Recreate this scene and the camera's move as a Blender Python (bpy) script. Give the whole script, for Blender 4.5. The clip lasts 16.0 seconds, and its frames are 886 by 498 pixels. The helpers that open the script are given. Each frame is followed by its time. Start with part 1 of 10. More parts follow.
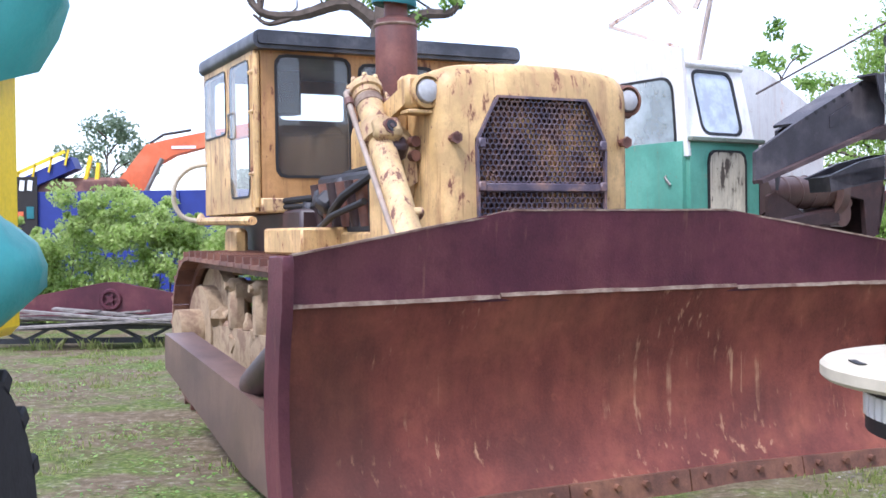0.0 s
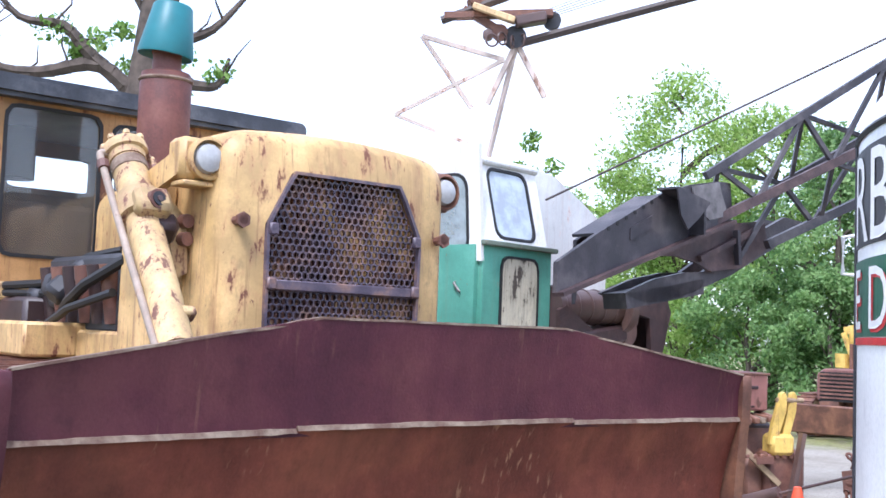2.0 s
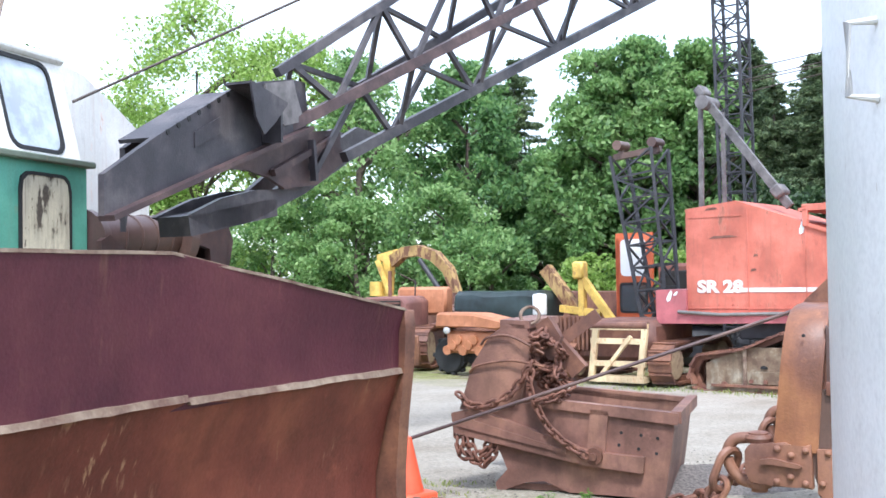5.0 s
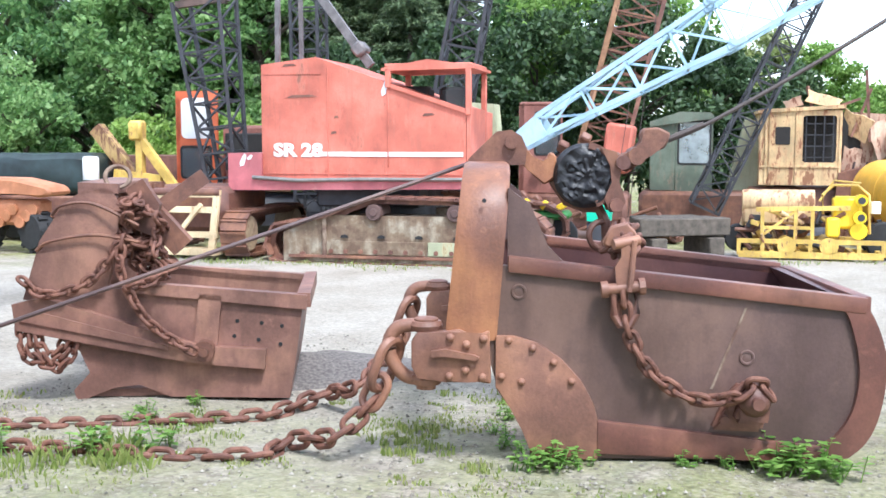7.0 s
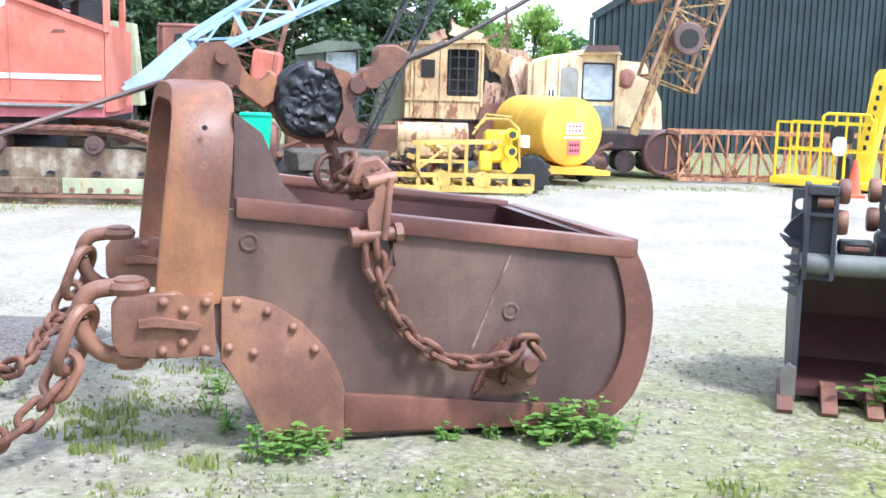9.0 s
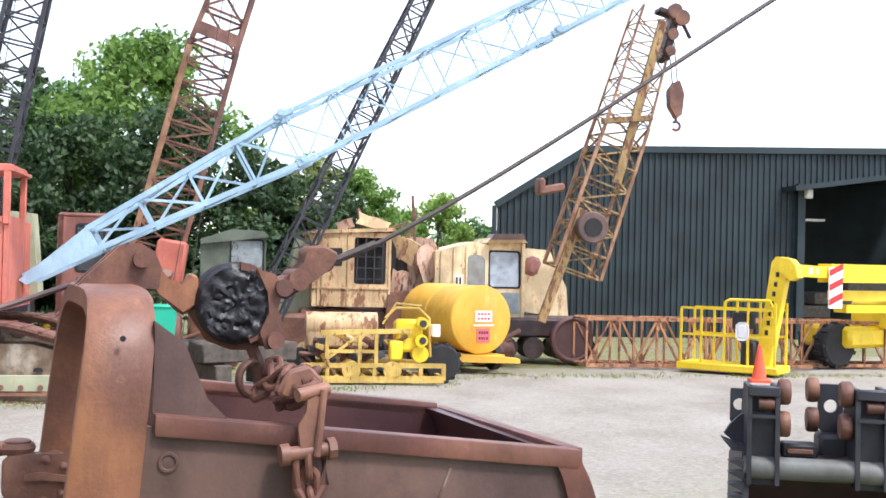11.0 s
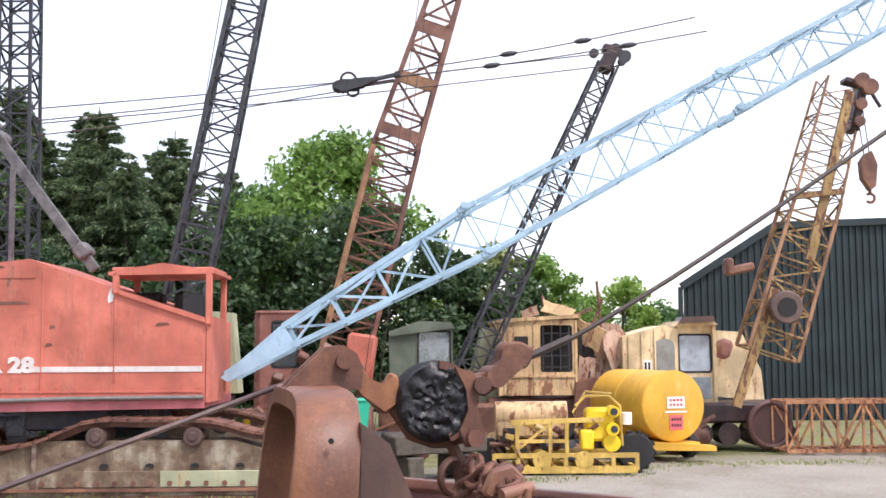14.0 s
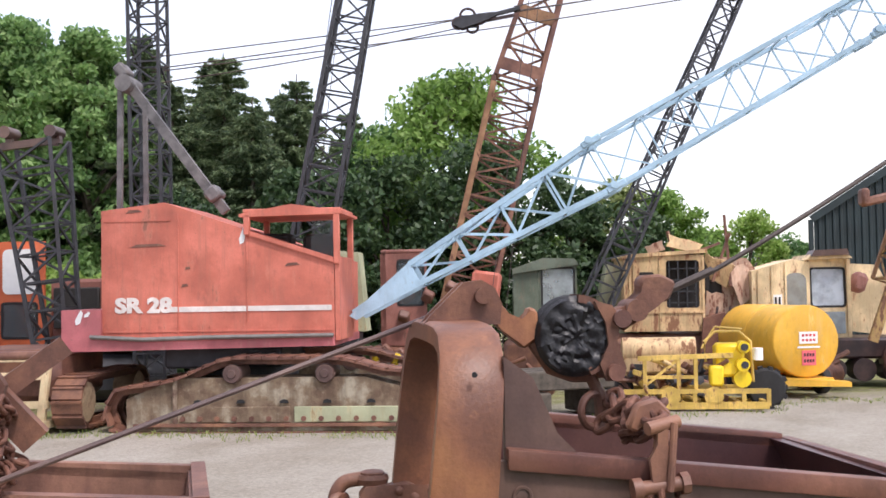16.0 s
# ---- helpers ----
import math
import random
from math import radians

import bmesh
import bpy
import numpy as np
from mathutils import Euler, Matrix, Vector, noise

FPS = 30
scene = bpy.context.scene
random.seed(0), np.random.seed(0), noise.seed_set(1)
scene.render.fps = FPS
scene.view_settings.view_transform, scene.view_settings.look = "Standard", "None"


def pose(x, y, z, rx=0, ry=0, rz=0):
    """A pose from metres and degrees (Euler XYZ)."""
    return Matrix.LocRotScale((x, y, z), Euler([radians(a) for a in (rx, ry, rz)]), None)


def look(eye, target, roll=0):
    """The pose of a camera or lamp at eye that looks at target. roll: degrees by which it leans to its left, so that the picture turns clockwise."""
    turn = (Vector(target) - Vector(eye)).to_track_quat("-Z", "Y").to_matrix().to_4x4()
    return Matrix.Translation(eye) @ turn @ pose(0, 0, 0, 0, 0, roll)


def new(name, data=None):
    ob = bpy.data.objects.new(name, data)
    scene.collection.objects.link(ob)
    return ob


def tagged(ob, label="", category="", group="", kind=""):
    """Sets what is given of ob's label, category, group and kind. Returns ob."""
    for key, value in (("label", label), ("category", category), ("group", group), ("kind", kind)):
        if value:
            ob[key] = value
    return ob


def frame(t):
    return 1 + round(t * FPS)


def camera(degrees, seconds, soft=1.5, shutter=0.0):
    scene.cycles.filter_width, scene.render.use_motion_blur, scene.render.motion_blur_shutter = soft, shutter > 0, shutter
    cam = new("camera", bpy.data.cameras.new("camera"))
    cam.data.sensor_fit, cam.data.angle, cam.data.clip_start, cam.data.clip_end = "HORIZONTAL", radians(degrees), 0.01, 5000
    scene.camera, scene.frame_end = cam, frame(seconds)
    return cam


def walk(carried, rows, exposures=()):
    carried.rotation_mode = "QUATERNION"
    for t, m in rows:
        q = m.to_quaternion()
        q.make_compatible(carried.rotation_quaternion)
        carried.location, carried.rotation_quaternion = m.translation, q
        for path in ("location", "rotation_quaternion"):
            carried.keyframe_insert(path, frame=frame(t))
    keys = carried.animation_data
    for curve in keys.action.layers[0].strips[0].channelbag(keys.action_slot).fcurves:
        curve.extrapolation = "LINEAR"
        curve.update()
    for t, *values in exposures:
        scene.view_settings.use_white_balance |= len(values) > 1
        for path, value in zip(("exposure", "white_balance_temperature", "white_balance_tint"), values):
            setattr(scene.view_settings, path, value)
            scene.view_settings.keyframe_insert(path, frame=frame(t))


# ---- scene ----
cam = camera(43.5, 16.0, soft=1.6)
METRES, EYE, TILT, LEAN, TURN = 7.43, 1.65, 0.0, 0.0, 0.0
ROWS = [
    (0.0, 0.0004, 0.0008, 0.0000, -0.04, -0.81, 0.73),
    (0.5, -0.0103, 0.0528, -0.0005, 0.08, -2.24, 0.22),
    (1.0, -0.0102, 0.1075, 0.0053, -2.08, 0.28, -2.05),
    (1.5, -0.0213, 0.1610, 0.0062, -9.01, 2.85, -3.57),
    (2.0, -0.0306, 0.2070, 0.0115, -13.67, 4.32, -2.16),
    (2.5, -0.0240, 0.2540, 0.0113, -16.26, 6.76, -2.54),
    (3.0, -0.0212, 0.2976, 0.0115, -18.14, 6.34, -1.27),
    (3.5, -0.0252, 0.3500, 0.0106, -23.66, 5.42, 0.40),
    (6.0, 0.0975, 0.6180, -0.0044, -47.96, -0.93, 0.33),
    (6.5, 0.1270, 0.6667, -0.0092, -54.23, -2.12, 0.58),
    (7.0, 0.1535, 0.7145, -0.0080, -62.32, -5.54, -0.05),
    (7.5, 0.1879, 0.7466, -0.0152, -65.09, -7.63, -0.37),
    (8.0, 0.2192, 0.7738, -0.0167, -67.76, -9.45, 0.47),
    (8.5, 0.2444, 0.8069, -0.0184, -75.42, -8.45, 1.16),
    (9.0, 0.2585, 0.8263, -0.0182, -81.77, -8.72, -1.62),
    (11.5, 0.2943, 0.8512, -0.0068, -86.52, 2.04, -0.75),
    (12.0, 0.2959, 0.8529, -0.0076, -84.09, 1.90, 0.36),
    (12.5, 0.2954, 0.8543, -0.0056, -80.69, 2.69, 1.03),
    (13.0, 0.2943, 0.8542, -0.0039, -80.91, 3.92, 0.14),
    (13.5, 0.2897, 0.8553, -0.0027, -80.07, 4.98, 0.14),
    (14.0, 0.2880, 0.8579, -0.0022, -77.50, 5.17, 0.27),
    (14.5, 0.2863, 0.8593, -0.0026, -75.68, 3.98, 0.11),
    (15.0, 0.2873, 0.8612, -0.0032, -74.79, 3.54, -0.18),
    (15.5, 0.2916, 0.8647, -0.0042, -74.60, 2.23, -0.21),
    (16.0, 0.2899, 0.8699, -0.0043, -71.35, 2.06, 0.89),
]
EXPOSURES = [(0.0, 1.59, 5550, 20), (1.5, 1.67, 5500, 18), (3.5, 1.66, 5650, 15), (6.0, 2.02, 5750, 9), (8.0, 2.06, 5580, 9), (9.0, 2.20, 5500, 9), (11.5, 1.52, 6200, 16), (13.0, 1.46, 6300, 18), (14.5, 1.32, 6400, 18), (16.0, 1.24, 6450, 18)]
walk(cam, [(t, pose(0, 0, EYE, TILT, LEAN, TURN) @ pose(METRES * x, METRES * y, METRES * z, 90 + pitch, roll, yaw)) for t, x, y, z, yaw, pitch, roll in ROWS], EXPOSURES)

# ---- world, sun, exposure ----
world = bpy.data.worlds.new("sky")
scene.world = world
world.use_nodes = True
wn = world.node_tree.nodes
sky = wn.new("ShaderNodeTexSky")
sky.sky_type, sky.sun_disc = 'NISHITA', False
sky.sun_elevation, sky.sun_rotation = radians(55), radians(205)
sky.air_density, sky.dust_density, sky.ozone_density = 1.0, 1.5, 0.6
wn["Background"].inputs[1].default_value = 0.16
haze = wn.new("ShaderNodeMix")
haze.data_type, haze.inputs[0].default_value, haze.inputs[7].default_value = 'RGBA', 0.62, (3.3, 3.25, 3.2, 1)
cloud, cover = wn.new("ShaderNodeTexNoise"), wn.new("ShaderNodeMapRange")
cloud.inputs["Scale"].default_value, cloud.inputs["Detail"].default_value = 2.2, 5.0
cover.inputs[1].default_value, cover.inputs[2].default_value = 0.38, 0.60
cover.inputs[3].default_value, cover.inputs[4].default_value = 0.46, 0.72
where = wn.new("ShaderNodeTexCoord")
world.node_tree.links.new(where.outputs["Generated"], cloud.inputs["Vector"])
world.node_tree.links.new(cloud.outputs[0], cover.inputs[0])
world.node_tree.links.new(cover.outputs[0], haze.inputs[0])
world.node_tree.links.new(sky.outputs[0], haze.inputs[6])
world.node_tree.links.new(haze.outputs[2], wn["Background"].inputs[0])
sun = new("sun", bpy.data.lights.new("sun", 'SUN'))
sun.data.energy, sun.data.angle, sun.data.color = 1.3, radians(10), (1.0, 0.95, 0.88)
sun.matrix_world = look((0, 0, 0), (0.36, 0.50, -0.95))


# ---- materials ----
def ramp(nt, fac, stops):
    r = nt.nodes.new("ShaderNodeValToRGB")
    while len(r.color_ramp.elements) > 1:
        r.color_ramp.elements.remove(r.color_ramp.elements[-1])
    for k, (p, c) in enumerate(stops):
        e = r.color_ramp.elements[0] if k == 0 else r.color_ramp.elements.new(p)
        e.position, e.color = p, (*c, 1) if len(c) == 3 else c
    nt.links.new(fac, r.inputs[0])
    return r.outputs[0]


def noise_tex(nt, scale, detail=6.0, stretch=(1, 1, 1), rough=0.6):
    geo = nt.nodes.new("ShaderNodeNewGeometry")
    mp = nt.nodes.new("ShaderNodeMapping")
    mp.inputs["Scale"].default_value = stretch
    nt.links.new(geo.outputs["Position"], mp.inputs["Vector"])
    n = nt.nodes.new("ShaderNodeTexNoise")
    n.inputs["Scale"].default_value, n.inputs["Detail"].default_value, n.inputs["Roughness"].default_value = scale, detail, rough
    nt.links.new(mp.outputs[0], n.inputs["Vector"])
    return n.outputs["Fac"]


def mixc(nt, fac, a, b, mode='MIX'):
    m = nt.nodes.new("ShaderNodeMix")
    m.data_type, m.blend_type = 'RGBA', mode
    for sock, v in ((m.inputs[0], fac), (m.inputs[6], a), (m.inputs[7], b)):
        if isinstance(v, (int, float)):
            sock.default_value = v
        elif isinstance(v, tuple):
            sock.default_value = (*v, 1)
        else:
            nt.links.new(v, sock)
    return m.outputs[2]


def base_mat(name):
    m = bpy.data.materials.new(name)
    m.use_nodes = True
    return m, m.node_tree, m.node_tree.nodes["Principled BSDF"]


def bump(nt, bsdf, height, strength=0.3, dist=0.01):
    b = nt.nodes.new("ShaderNodeBump")
    b.inputs["Strength"].default_value, b.inputs["Distance"].default_value = strength, dist
    nt.links.new(height, b.inputs["Height"])
    nt.links.new(b.outputs[0], bsdf.inputs["Normal"])


def rusty(name, a, b, c, scale=3.0, rough=0.75, streak=0.4, relief=0.35, scratch=0.0, stain=0.0, gloss=0.5):
    """Bare rusted or weathered steel: three tones in blotches, with run-down streaks and grain."""
    m, nt, s = base_mat(name)
    big = noise_tex(nt, scale, 8)
    col = ramp(nt, big, [(0.39, a), (0.5, b), (0.61, c)])
    st = noise_tex(nt, 9.0, 5, (1, 1, 0.12))
    col = mixc(nt, ramp(nt, st, [(0.45, (0, 0, 0)), (0.75, (streak,) * 3)]), col, tuple(v * 0.45 for v in a))
    mid = noise_tex(nt, scale * 5.0, 8, rough=0.7)
    col = mixc(nt, ramp(nt, mid, [(0.32, (0.4,) * 3), (0.5, (0, 0, 0))]), col, tuple(v * 0.55 for v in a))
    col = mixc(nt, ramp(nt, mid, [(0.60, (0, 0, 0)), (0.75, (0.45,) * 3)]), col, tuple(min(1, v * 1.5) for v in c))
    fine = noise_tex(nt, 60.0, 4)
    col = mixc(nt, 0.2, col, ramp(nt, fine, [(0.3, tuple(v * 0.6 for v in b)), (0.7, tuple(min(1, v * 1.35) for v in b))]))
    if stain:
        wide = noise_tex(nt, 1.1, 5, (1, 1, 0.6))
        col = mixc(nt, ramp(nt, wide, [(0.46, (0, 0, 0)), (0.62, (stain,) * 3)]), col, (0.05, 0.028, 0.02))
    if scratch:
        lines = noise_tex(nt, 22.0, 5, (1, 1, 0.045))
        where = noise_tex(nt, 1.7, 4)
        mark = mixc(nt, 1.0, ramp(nt, lines, [(0.58, (0, 0, 0)), (0.66, (1, 1, 1))]), ramp(nt, where, [(0.52, (0, 0, 0)), (0.64, (scratch,) * 3)]), 'MULTIPLY')
        col = mixc(nt, mark, col, (0.50, 0.30, 0.17))
    nt.links.new(col, s.inputs["Base Color"])
    s.inputs["Roughness"].default_value = rough
    s.inputs["Specular IOR Level"].default_value = gloss
    bump(nt, s, fine, relief, 0.006)
    return m


def painted(name, paint, rust=(0.12, 0.045, 0.025), amount=0.5, scale=2.5, rough=0.5, fade=0.25, streak=0.35, grime=0.3, spots=0.4):
    """Old paint, faded in places, with rust in patches, pin-head spots and runs, and a film of grime; amounts 0 to 1."""
    m, nt, s = base_mat(name)
    big = noise_tex(nt, scale * 0.5, 6)
    pale = tuple(min(1, v * (1 + fade) + 0.02) for v in paint)
    dull = tuple(v * (1 - fade) for v in paint)
    col = ramp(nt, big, [(0.40, dull), (0.5, paint), (0.60, pale)])
    scuff = noise_tex(nt, scale * 4.0, 8, (1, 1, 0.45), 0.7)
    col = mixc(nt, ramp(nt, scuff, [(0.56, (0, 0, 0)), (0.70, (grime,) * 3)]), col, tuple(0.35 * v + 0.02 for v in paint))
    lo = 0.74 - 0.2 * amount
    chips = noise_tex(nt, scale * 3.2, 9, (1, 1, 0.38), 0.68)
    mask = ramp(nt, chips, [(lo, (0, 0, 0)), (lo + 0.05, (1, 1, 1))])
    halo = ramp(nt, chips, [(lo - 0.07, (0, 0, 0)), (lo, (0.5,) * 3)])
    col = mixc(nt, halo, col, tuple(0.5 * (v + min(1, r * 2.4)) for v, r in zip(paint, rust)))
    col = mixc(nt, mask, col, rust)
    pin = noise_tex(nt, 30.0, 4, (1, 1, 0.38))
    col = mixc(nt, ramp(nt, pin, [(0.74 - 0.12 * spots, (0, 0, 0)), (0.77 - 0.12 * spots, (0.85,) * 3)]), col, tuple(v * 0.9 for v in rust))
    runs = noise_tex(nt, 10.0, 6, (1, 1, 0.07))
    col = mixc(nt, ramp(nt, runs, [(0.52, (0, 0, 0)), (0.8, (streak,) * 3)]), col, tuple(v * 1.2 for v in rust))
    thin = noise_tex(nt, 34.0, 4, (1, 1, 0.05))
    col = mixc(nt, ramp(nt, thin, [(0.58, (0, 0, 0)), (0.75, (streak * 0.8,) * 3)]), col, tuple(v * 0.8 for v in rust))
    fine = noise_tex(nt, 70.0, 3)
    col = mixc(nt, ramp(nt, fine, [(0.3, (0.22,) * 3), (0.6, (0, 0, 0))]), col, tuple(v * 0.5 for v in paint))
    nt.links.new(col, s.inputs["Base Color"])
    rr = nt.nodes.new("ShaderNodeMapRange")
    rr.inputs[3].default_value, rr.inputs[4].default_value = rough, 0.85
    nt.links.new(mask, rr.inputs[0])
    nt.links.new(rr.outputs[0], s.inputs["Roughness"])
    bump(nt, s, chips, 0.2, 0.006)
    return m


def plain(name, colour, rough=0.6, metal=0.0, vary=0.2, scale=8.0, relief=0.1):
    m, nt, s = base_mat(name)
    n = noise_tex(nt, scale, 6)
    col = ramp(nt, n, [(0.3, tuple(v * (1 - vary) for v in colour)), (0.7, tuple(min(1, v * (1 + vary)) for v in colour))])
    nt.links.new(col, s.inputs["Base Color"])
    s.inputs["Roughness"].default_value, s.inputs["Metallic"].default_value = rough, metal
    bump(nt, s, noise_tex(nt, 45.0, 4), relief, 0.005)
    return m


def glass_mat(name, tint=(0.75, 0.8, 0.8), alpha=0.35):
    """A pane with a film, dusty on some panes and painted sky on others: alpha is how much of it the film covers."""
    m, nt, s = base_mat(name)
    clear = nt.nodes.new("ShaderNodeBsdfTransparent")
    clear.inputs[0].default_value = (0.96, 0.975, 0.975, 1)
    dust_or_sky = nt.nodes.new("ShaderNodeBsdfDiffuse")
    nt.links.new(ramp(nt, noise_tex(nt, 4.0, 6), [(0.4, tuple(v * 0.7 for v in tint)), (0.6, tint)]), dust_or_sky.inputs[0])
    gloss = nt.nodes.new("ShaderNodeBsdfGlossy")
    gloss.inputs["Roughness"].default_value = 0.04
    film, skin = nt.nodes.new("ShaderNodeMixShader"), nt.nodes.new("ShaderNodeMixShader")
    film.inputs[0].default_value = alpha
    nt.links.new(clear.outputs[0], film.inputs[1])
    nt.links.new(dust_or_sky.outputs[0], film.inputs[2])
    lw = nt.nodes.new("ShaderNodeLayerWeight")
    lw.inputs[0].default_value = 0.5
    power, fr = nt.nodes.new("ShaderNodeMath"), nt.nodes.new("ShaderNodeMath")
    power.operation, fr.operation = 'POWER', 'MULTIPLY_ADD'
    power.inputs[1].default_value = 5.0
    fr.inputs[1].default_value, fr.inputs[2].default_value = 0.95, 0.05
    nt.links.new(lw.outputs["Facing"], power.inputs[0])
    nt.links.new(power.outputs[0], fr.inputs[0])
    nt.links.new(fr.outputs[0], skin.inputs[0])
    nt.links.new(film.outputs[0], skin.inputs[1])
    nt.links.new(gloss.outputs[0], skin.inputs[2])
    nt.links.new(skin.outputs[0], nt.nodes["Material Output"].inputs[0])
    return m


def foliage(name, dark, mid, light, trans=0.35):
    m, nt, s = base_mat(name)
    geo = nt.nodes.new("ShaderNodeNewGeometry")
    big = noise_tex(nt, 0.7, 3)
    add = nt.nodes.new("ShaderNodeMath")
    add.operation = 'MULTIPLY_ADD'
    add.inputs[1].default_value, add.inputs[2].default_value = 0.45, 0.0
    nt.links.new(geo.outputs["Random Per Island"], add.inputs[0])
    add2 = nt.nodes.new("ShaderNodeMath")
    add2.operation = 'MULTIPLY_ADD'
    add2.inputs[1].default_value = 0.6
    nt.links.new(big, add2.inputs[0])
    nt.links.new(add.outputs[0], add2.inputs[2])
    col = ramp(nt, add2.outputs[0], [(0.25, dark), (0.5, mid), (0.8, light)])
    nt.links.new(col, s.inputs["Base Color"])
    s.inputs["Roughness"].default_value = 0.55
    tr = nt.nodes.new("ShaderNodeBsdfTranslucent")
    nt.links.new(col, tr.inputs[0])
    mx = nt.nodes.new("ShaderNodeMixShader")
    mx.inputs[0].default_value = trans
    nt.links.new(s.outputs[0], mx.inputs[1])
    nt.links.new(tr.outputs[0], mx.inputs[2])
    nt.links.new(mx.outputs[0], nt.nodes["Material Output"].inputs[0])
    return m


BRACE = rusty("dark_oily_rust", (0.03, 0.018, 0.02), (0.05, 0.028, 0.028), (0.085, 0.045, 0.04), 3.0, 0.45, 0.3)
BLADE = rusty("blade_rust", (0.125, 0.038, 0.029), (0.195, 0.058, 0.041), (0.275, 0.092, 0.055), 1.3, 0.47, 0.45, scratch=0.75, stain=0.45, gloss=0.25)
GUARD = rusty("guard_dark_rust", (0.070, 0.022, 0.033), (0.100, 0.030, 0.041), (0.138, 0.047, 0.052), 1.2, 0.38, 0.3, scratch=0.15, stain=0.12, gloss=0.25)
SEAM = rusty("worn_edge", (0.11, 0.055, 0.04), (0.20, 0.14, 0.10), (0.29, 0.225, 0.165), 7.0, 0.85, 0.4)
RUST = rusty("brown_rust", (0.095, 0.042, 0.030), (0.165, 0.074, 0.047), (0.26, 0.12, 0.068), 3.0, 0.58, 0.4)
ORUST = rusty("orange_rust", (0.16, 0.068, 0.045), (0.29, 0.122, 0.062), (0.40, 0.18, 0.08), 1.8, 0.46, 0.45, stain=0.25)
BRUST = rusty("hitch_rust", (0.13, 0.062, 0.045), (0.22, 0.105, 0.07), (0.32, 0.155, 0.09), 2.2, 0.52, 0.3)
GRUST = rusty("grey_brown_rust", (0.078, 0.048, 0.048), (0.128, 0.080, 0.070), (0.190, 0.116, 0.090), 0.9, 0.38, 0.4, 0.15, stain=0.4)
# Maroon rust, darkened further to stand in for shade inside hollow parts.
INNER = rusty("shade_dark_maroon", (0.055, 0.025, 0.027), (0.085, 0.038, 0.036), (0.12, 0.058, 0.048), 1.1, 0.36, 0.3, 0.1)
RIMR = rusty("red_brown_rim", (0.10, 0.042, 0.034), (0.165, 0.068, 0.050), (0.235, 0.105, 0.07), 1.6, 0.42, 0.4, 0.2, stain=0.25)
PRUST = rusty("pale_pink_rust", (0.14, 0.068, 0.052), (0.23, 0.115, 0.086), (0.34, 0.178, 0.12), 1.8, 0.55, 0.55, 0.3, stain=0.45)
MRUST = rusty("maroon_rust", (0.105, 0.047, 0.036), (0.18, 0.080, 0.056), (0.27, 0.13, 0.082), 2.2, 0.55, 0.4)
CRUST = rusty("chain_rust", (0.09, 0.038, 0.026), (0.15, 0.062, 0.04), (0.21, 0.095, 0.06), 12.0, 0.7, 0.1)
GREASE = plain("black_grease", (0.012, 0.012, 0.014), 0.38, 0.0, 0.5, 14, 0.9)
BOOMK = rusty("boom_black", (0.024, 0.022, 0.028), (0.046, 0.041, 0.048), (0.11, 0.096, 0.098), 2.4, 0.42, 0.4)
BOOMB = rusty("boom_brown", (0.042, 0.026, 0.028), (0.068, 0.042, 0.042), (0.12, 0.075, 0.068), 3.0, 0.55, 0.3)
REDCAB = painted("dull_red", (0.26, 0.10, 0.075), (0.13, 0.06, 0.045), 0.7, 3.0, 0.6, 0.25, 0.4)
STRUTG = plain("grey_strut", (0.15, 0.14, 0.14), 0.6, 0.0, 0.5, 6, 0.2)
DSTEEL = plain("dark_steel", (0.035, 0.036, 0.042), 0.55, 0.0, 0.4, 5)
CABLE = plain("wire_rope", (0.062, 0.046, 0.04), 0.6, 0.0, 0.3, 40)
MUDDY = rusty("mud_caked", (0.26, 0.185, 0.11), (0.38, 0.28, 0.17), (0.19, 0.11, 0.07), 4.0, 0.9, 0.2, 0.8)
YEL = painted("faded_yellow", (0.60, 0.395, 0.16), (0.15, 0.055, 0.035), 0.74, 3.6, 0.5, 0.25, 0.85, 0.55, 0.55)
CABY = painted("rusty_orange_yellow", (0.42, 0.228, 0.078), (0.13, 0.05, 0.03), 0.8, 3.0, 0.55, 0.25, 0.8, 0.5, 0.35)
YELR = painted("yellow_rusted", (0.54, 0.385, 0.18), (0.17, 0.08, 0.06), 0.98, 4.5, 0.6, 0.3, 0.6, 0.5, 0.6)
ROOF = rusty("roof_black", (0.030, 0.033, 0.042), (0.050, 0.055, 0.067), (0.115, 0.118, 0.13), 3.0, 0.42, 0.2, 0.3)
STACK = rusty("stack_rust", (0.10, 0.035, 0.028), (0.16, 0.055, 0.04), (0.20, 0.08, 0.055), 3, 0.55)
TEAL = plain("teal_plastic", (0.014, 0.145, 0.165), 0.45, 0.0, 0.15, 5)
TARP = plain("teal_tarp", (0.05, 0.32, 0.31), 0.4, 0.0, 0.3, 3, 0.6)
RUBBER = plain("tyre_rubber", (0.02, 0.02, 0.021), 0.8, 0.0, 0.3, 10, 0.4)
CHROME = plain("lamp_rim", (0.25, 0.24, 0.22), 0.4, 0.6, 0.2)
LENS = plain("lamp_glass", (0.42, 0.42, 0.41), 0.08, 0.0, 0.12, 30, 0.3)
GLASS = glass_mat("cab_glass", (0.25, 0.27, 0.28), 0.10)
# Pale blue film painted for the bright sky seen in these panes.
GLASSP = glass_mat("sky_pale_glass", (0.62, 0.70, 0.78), 0.72)
GLASST = glass_mat("tinted_glass", (0.30, 0.36, 0.40), 0.6)
# Film tinted bright to stand in for reflections on the cab panes.
GLASSC = glass_mat("reflection_pale_glass", (0.52, 0.60, 0.62), 0.45)
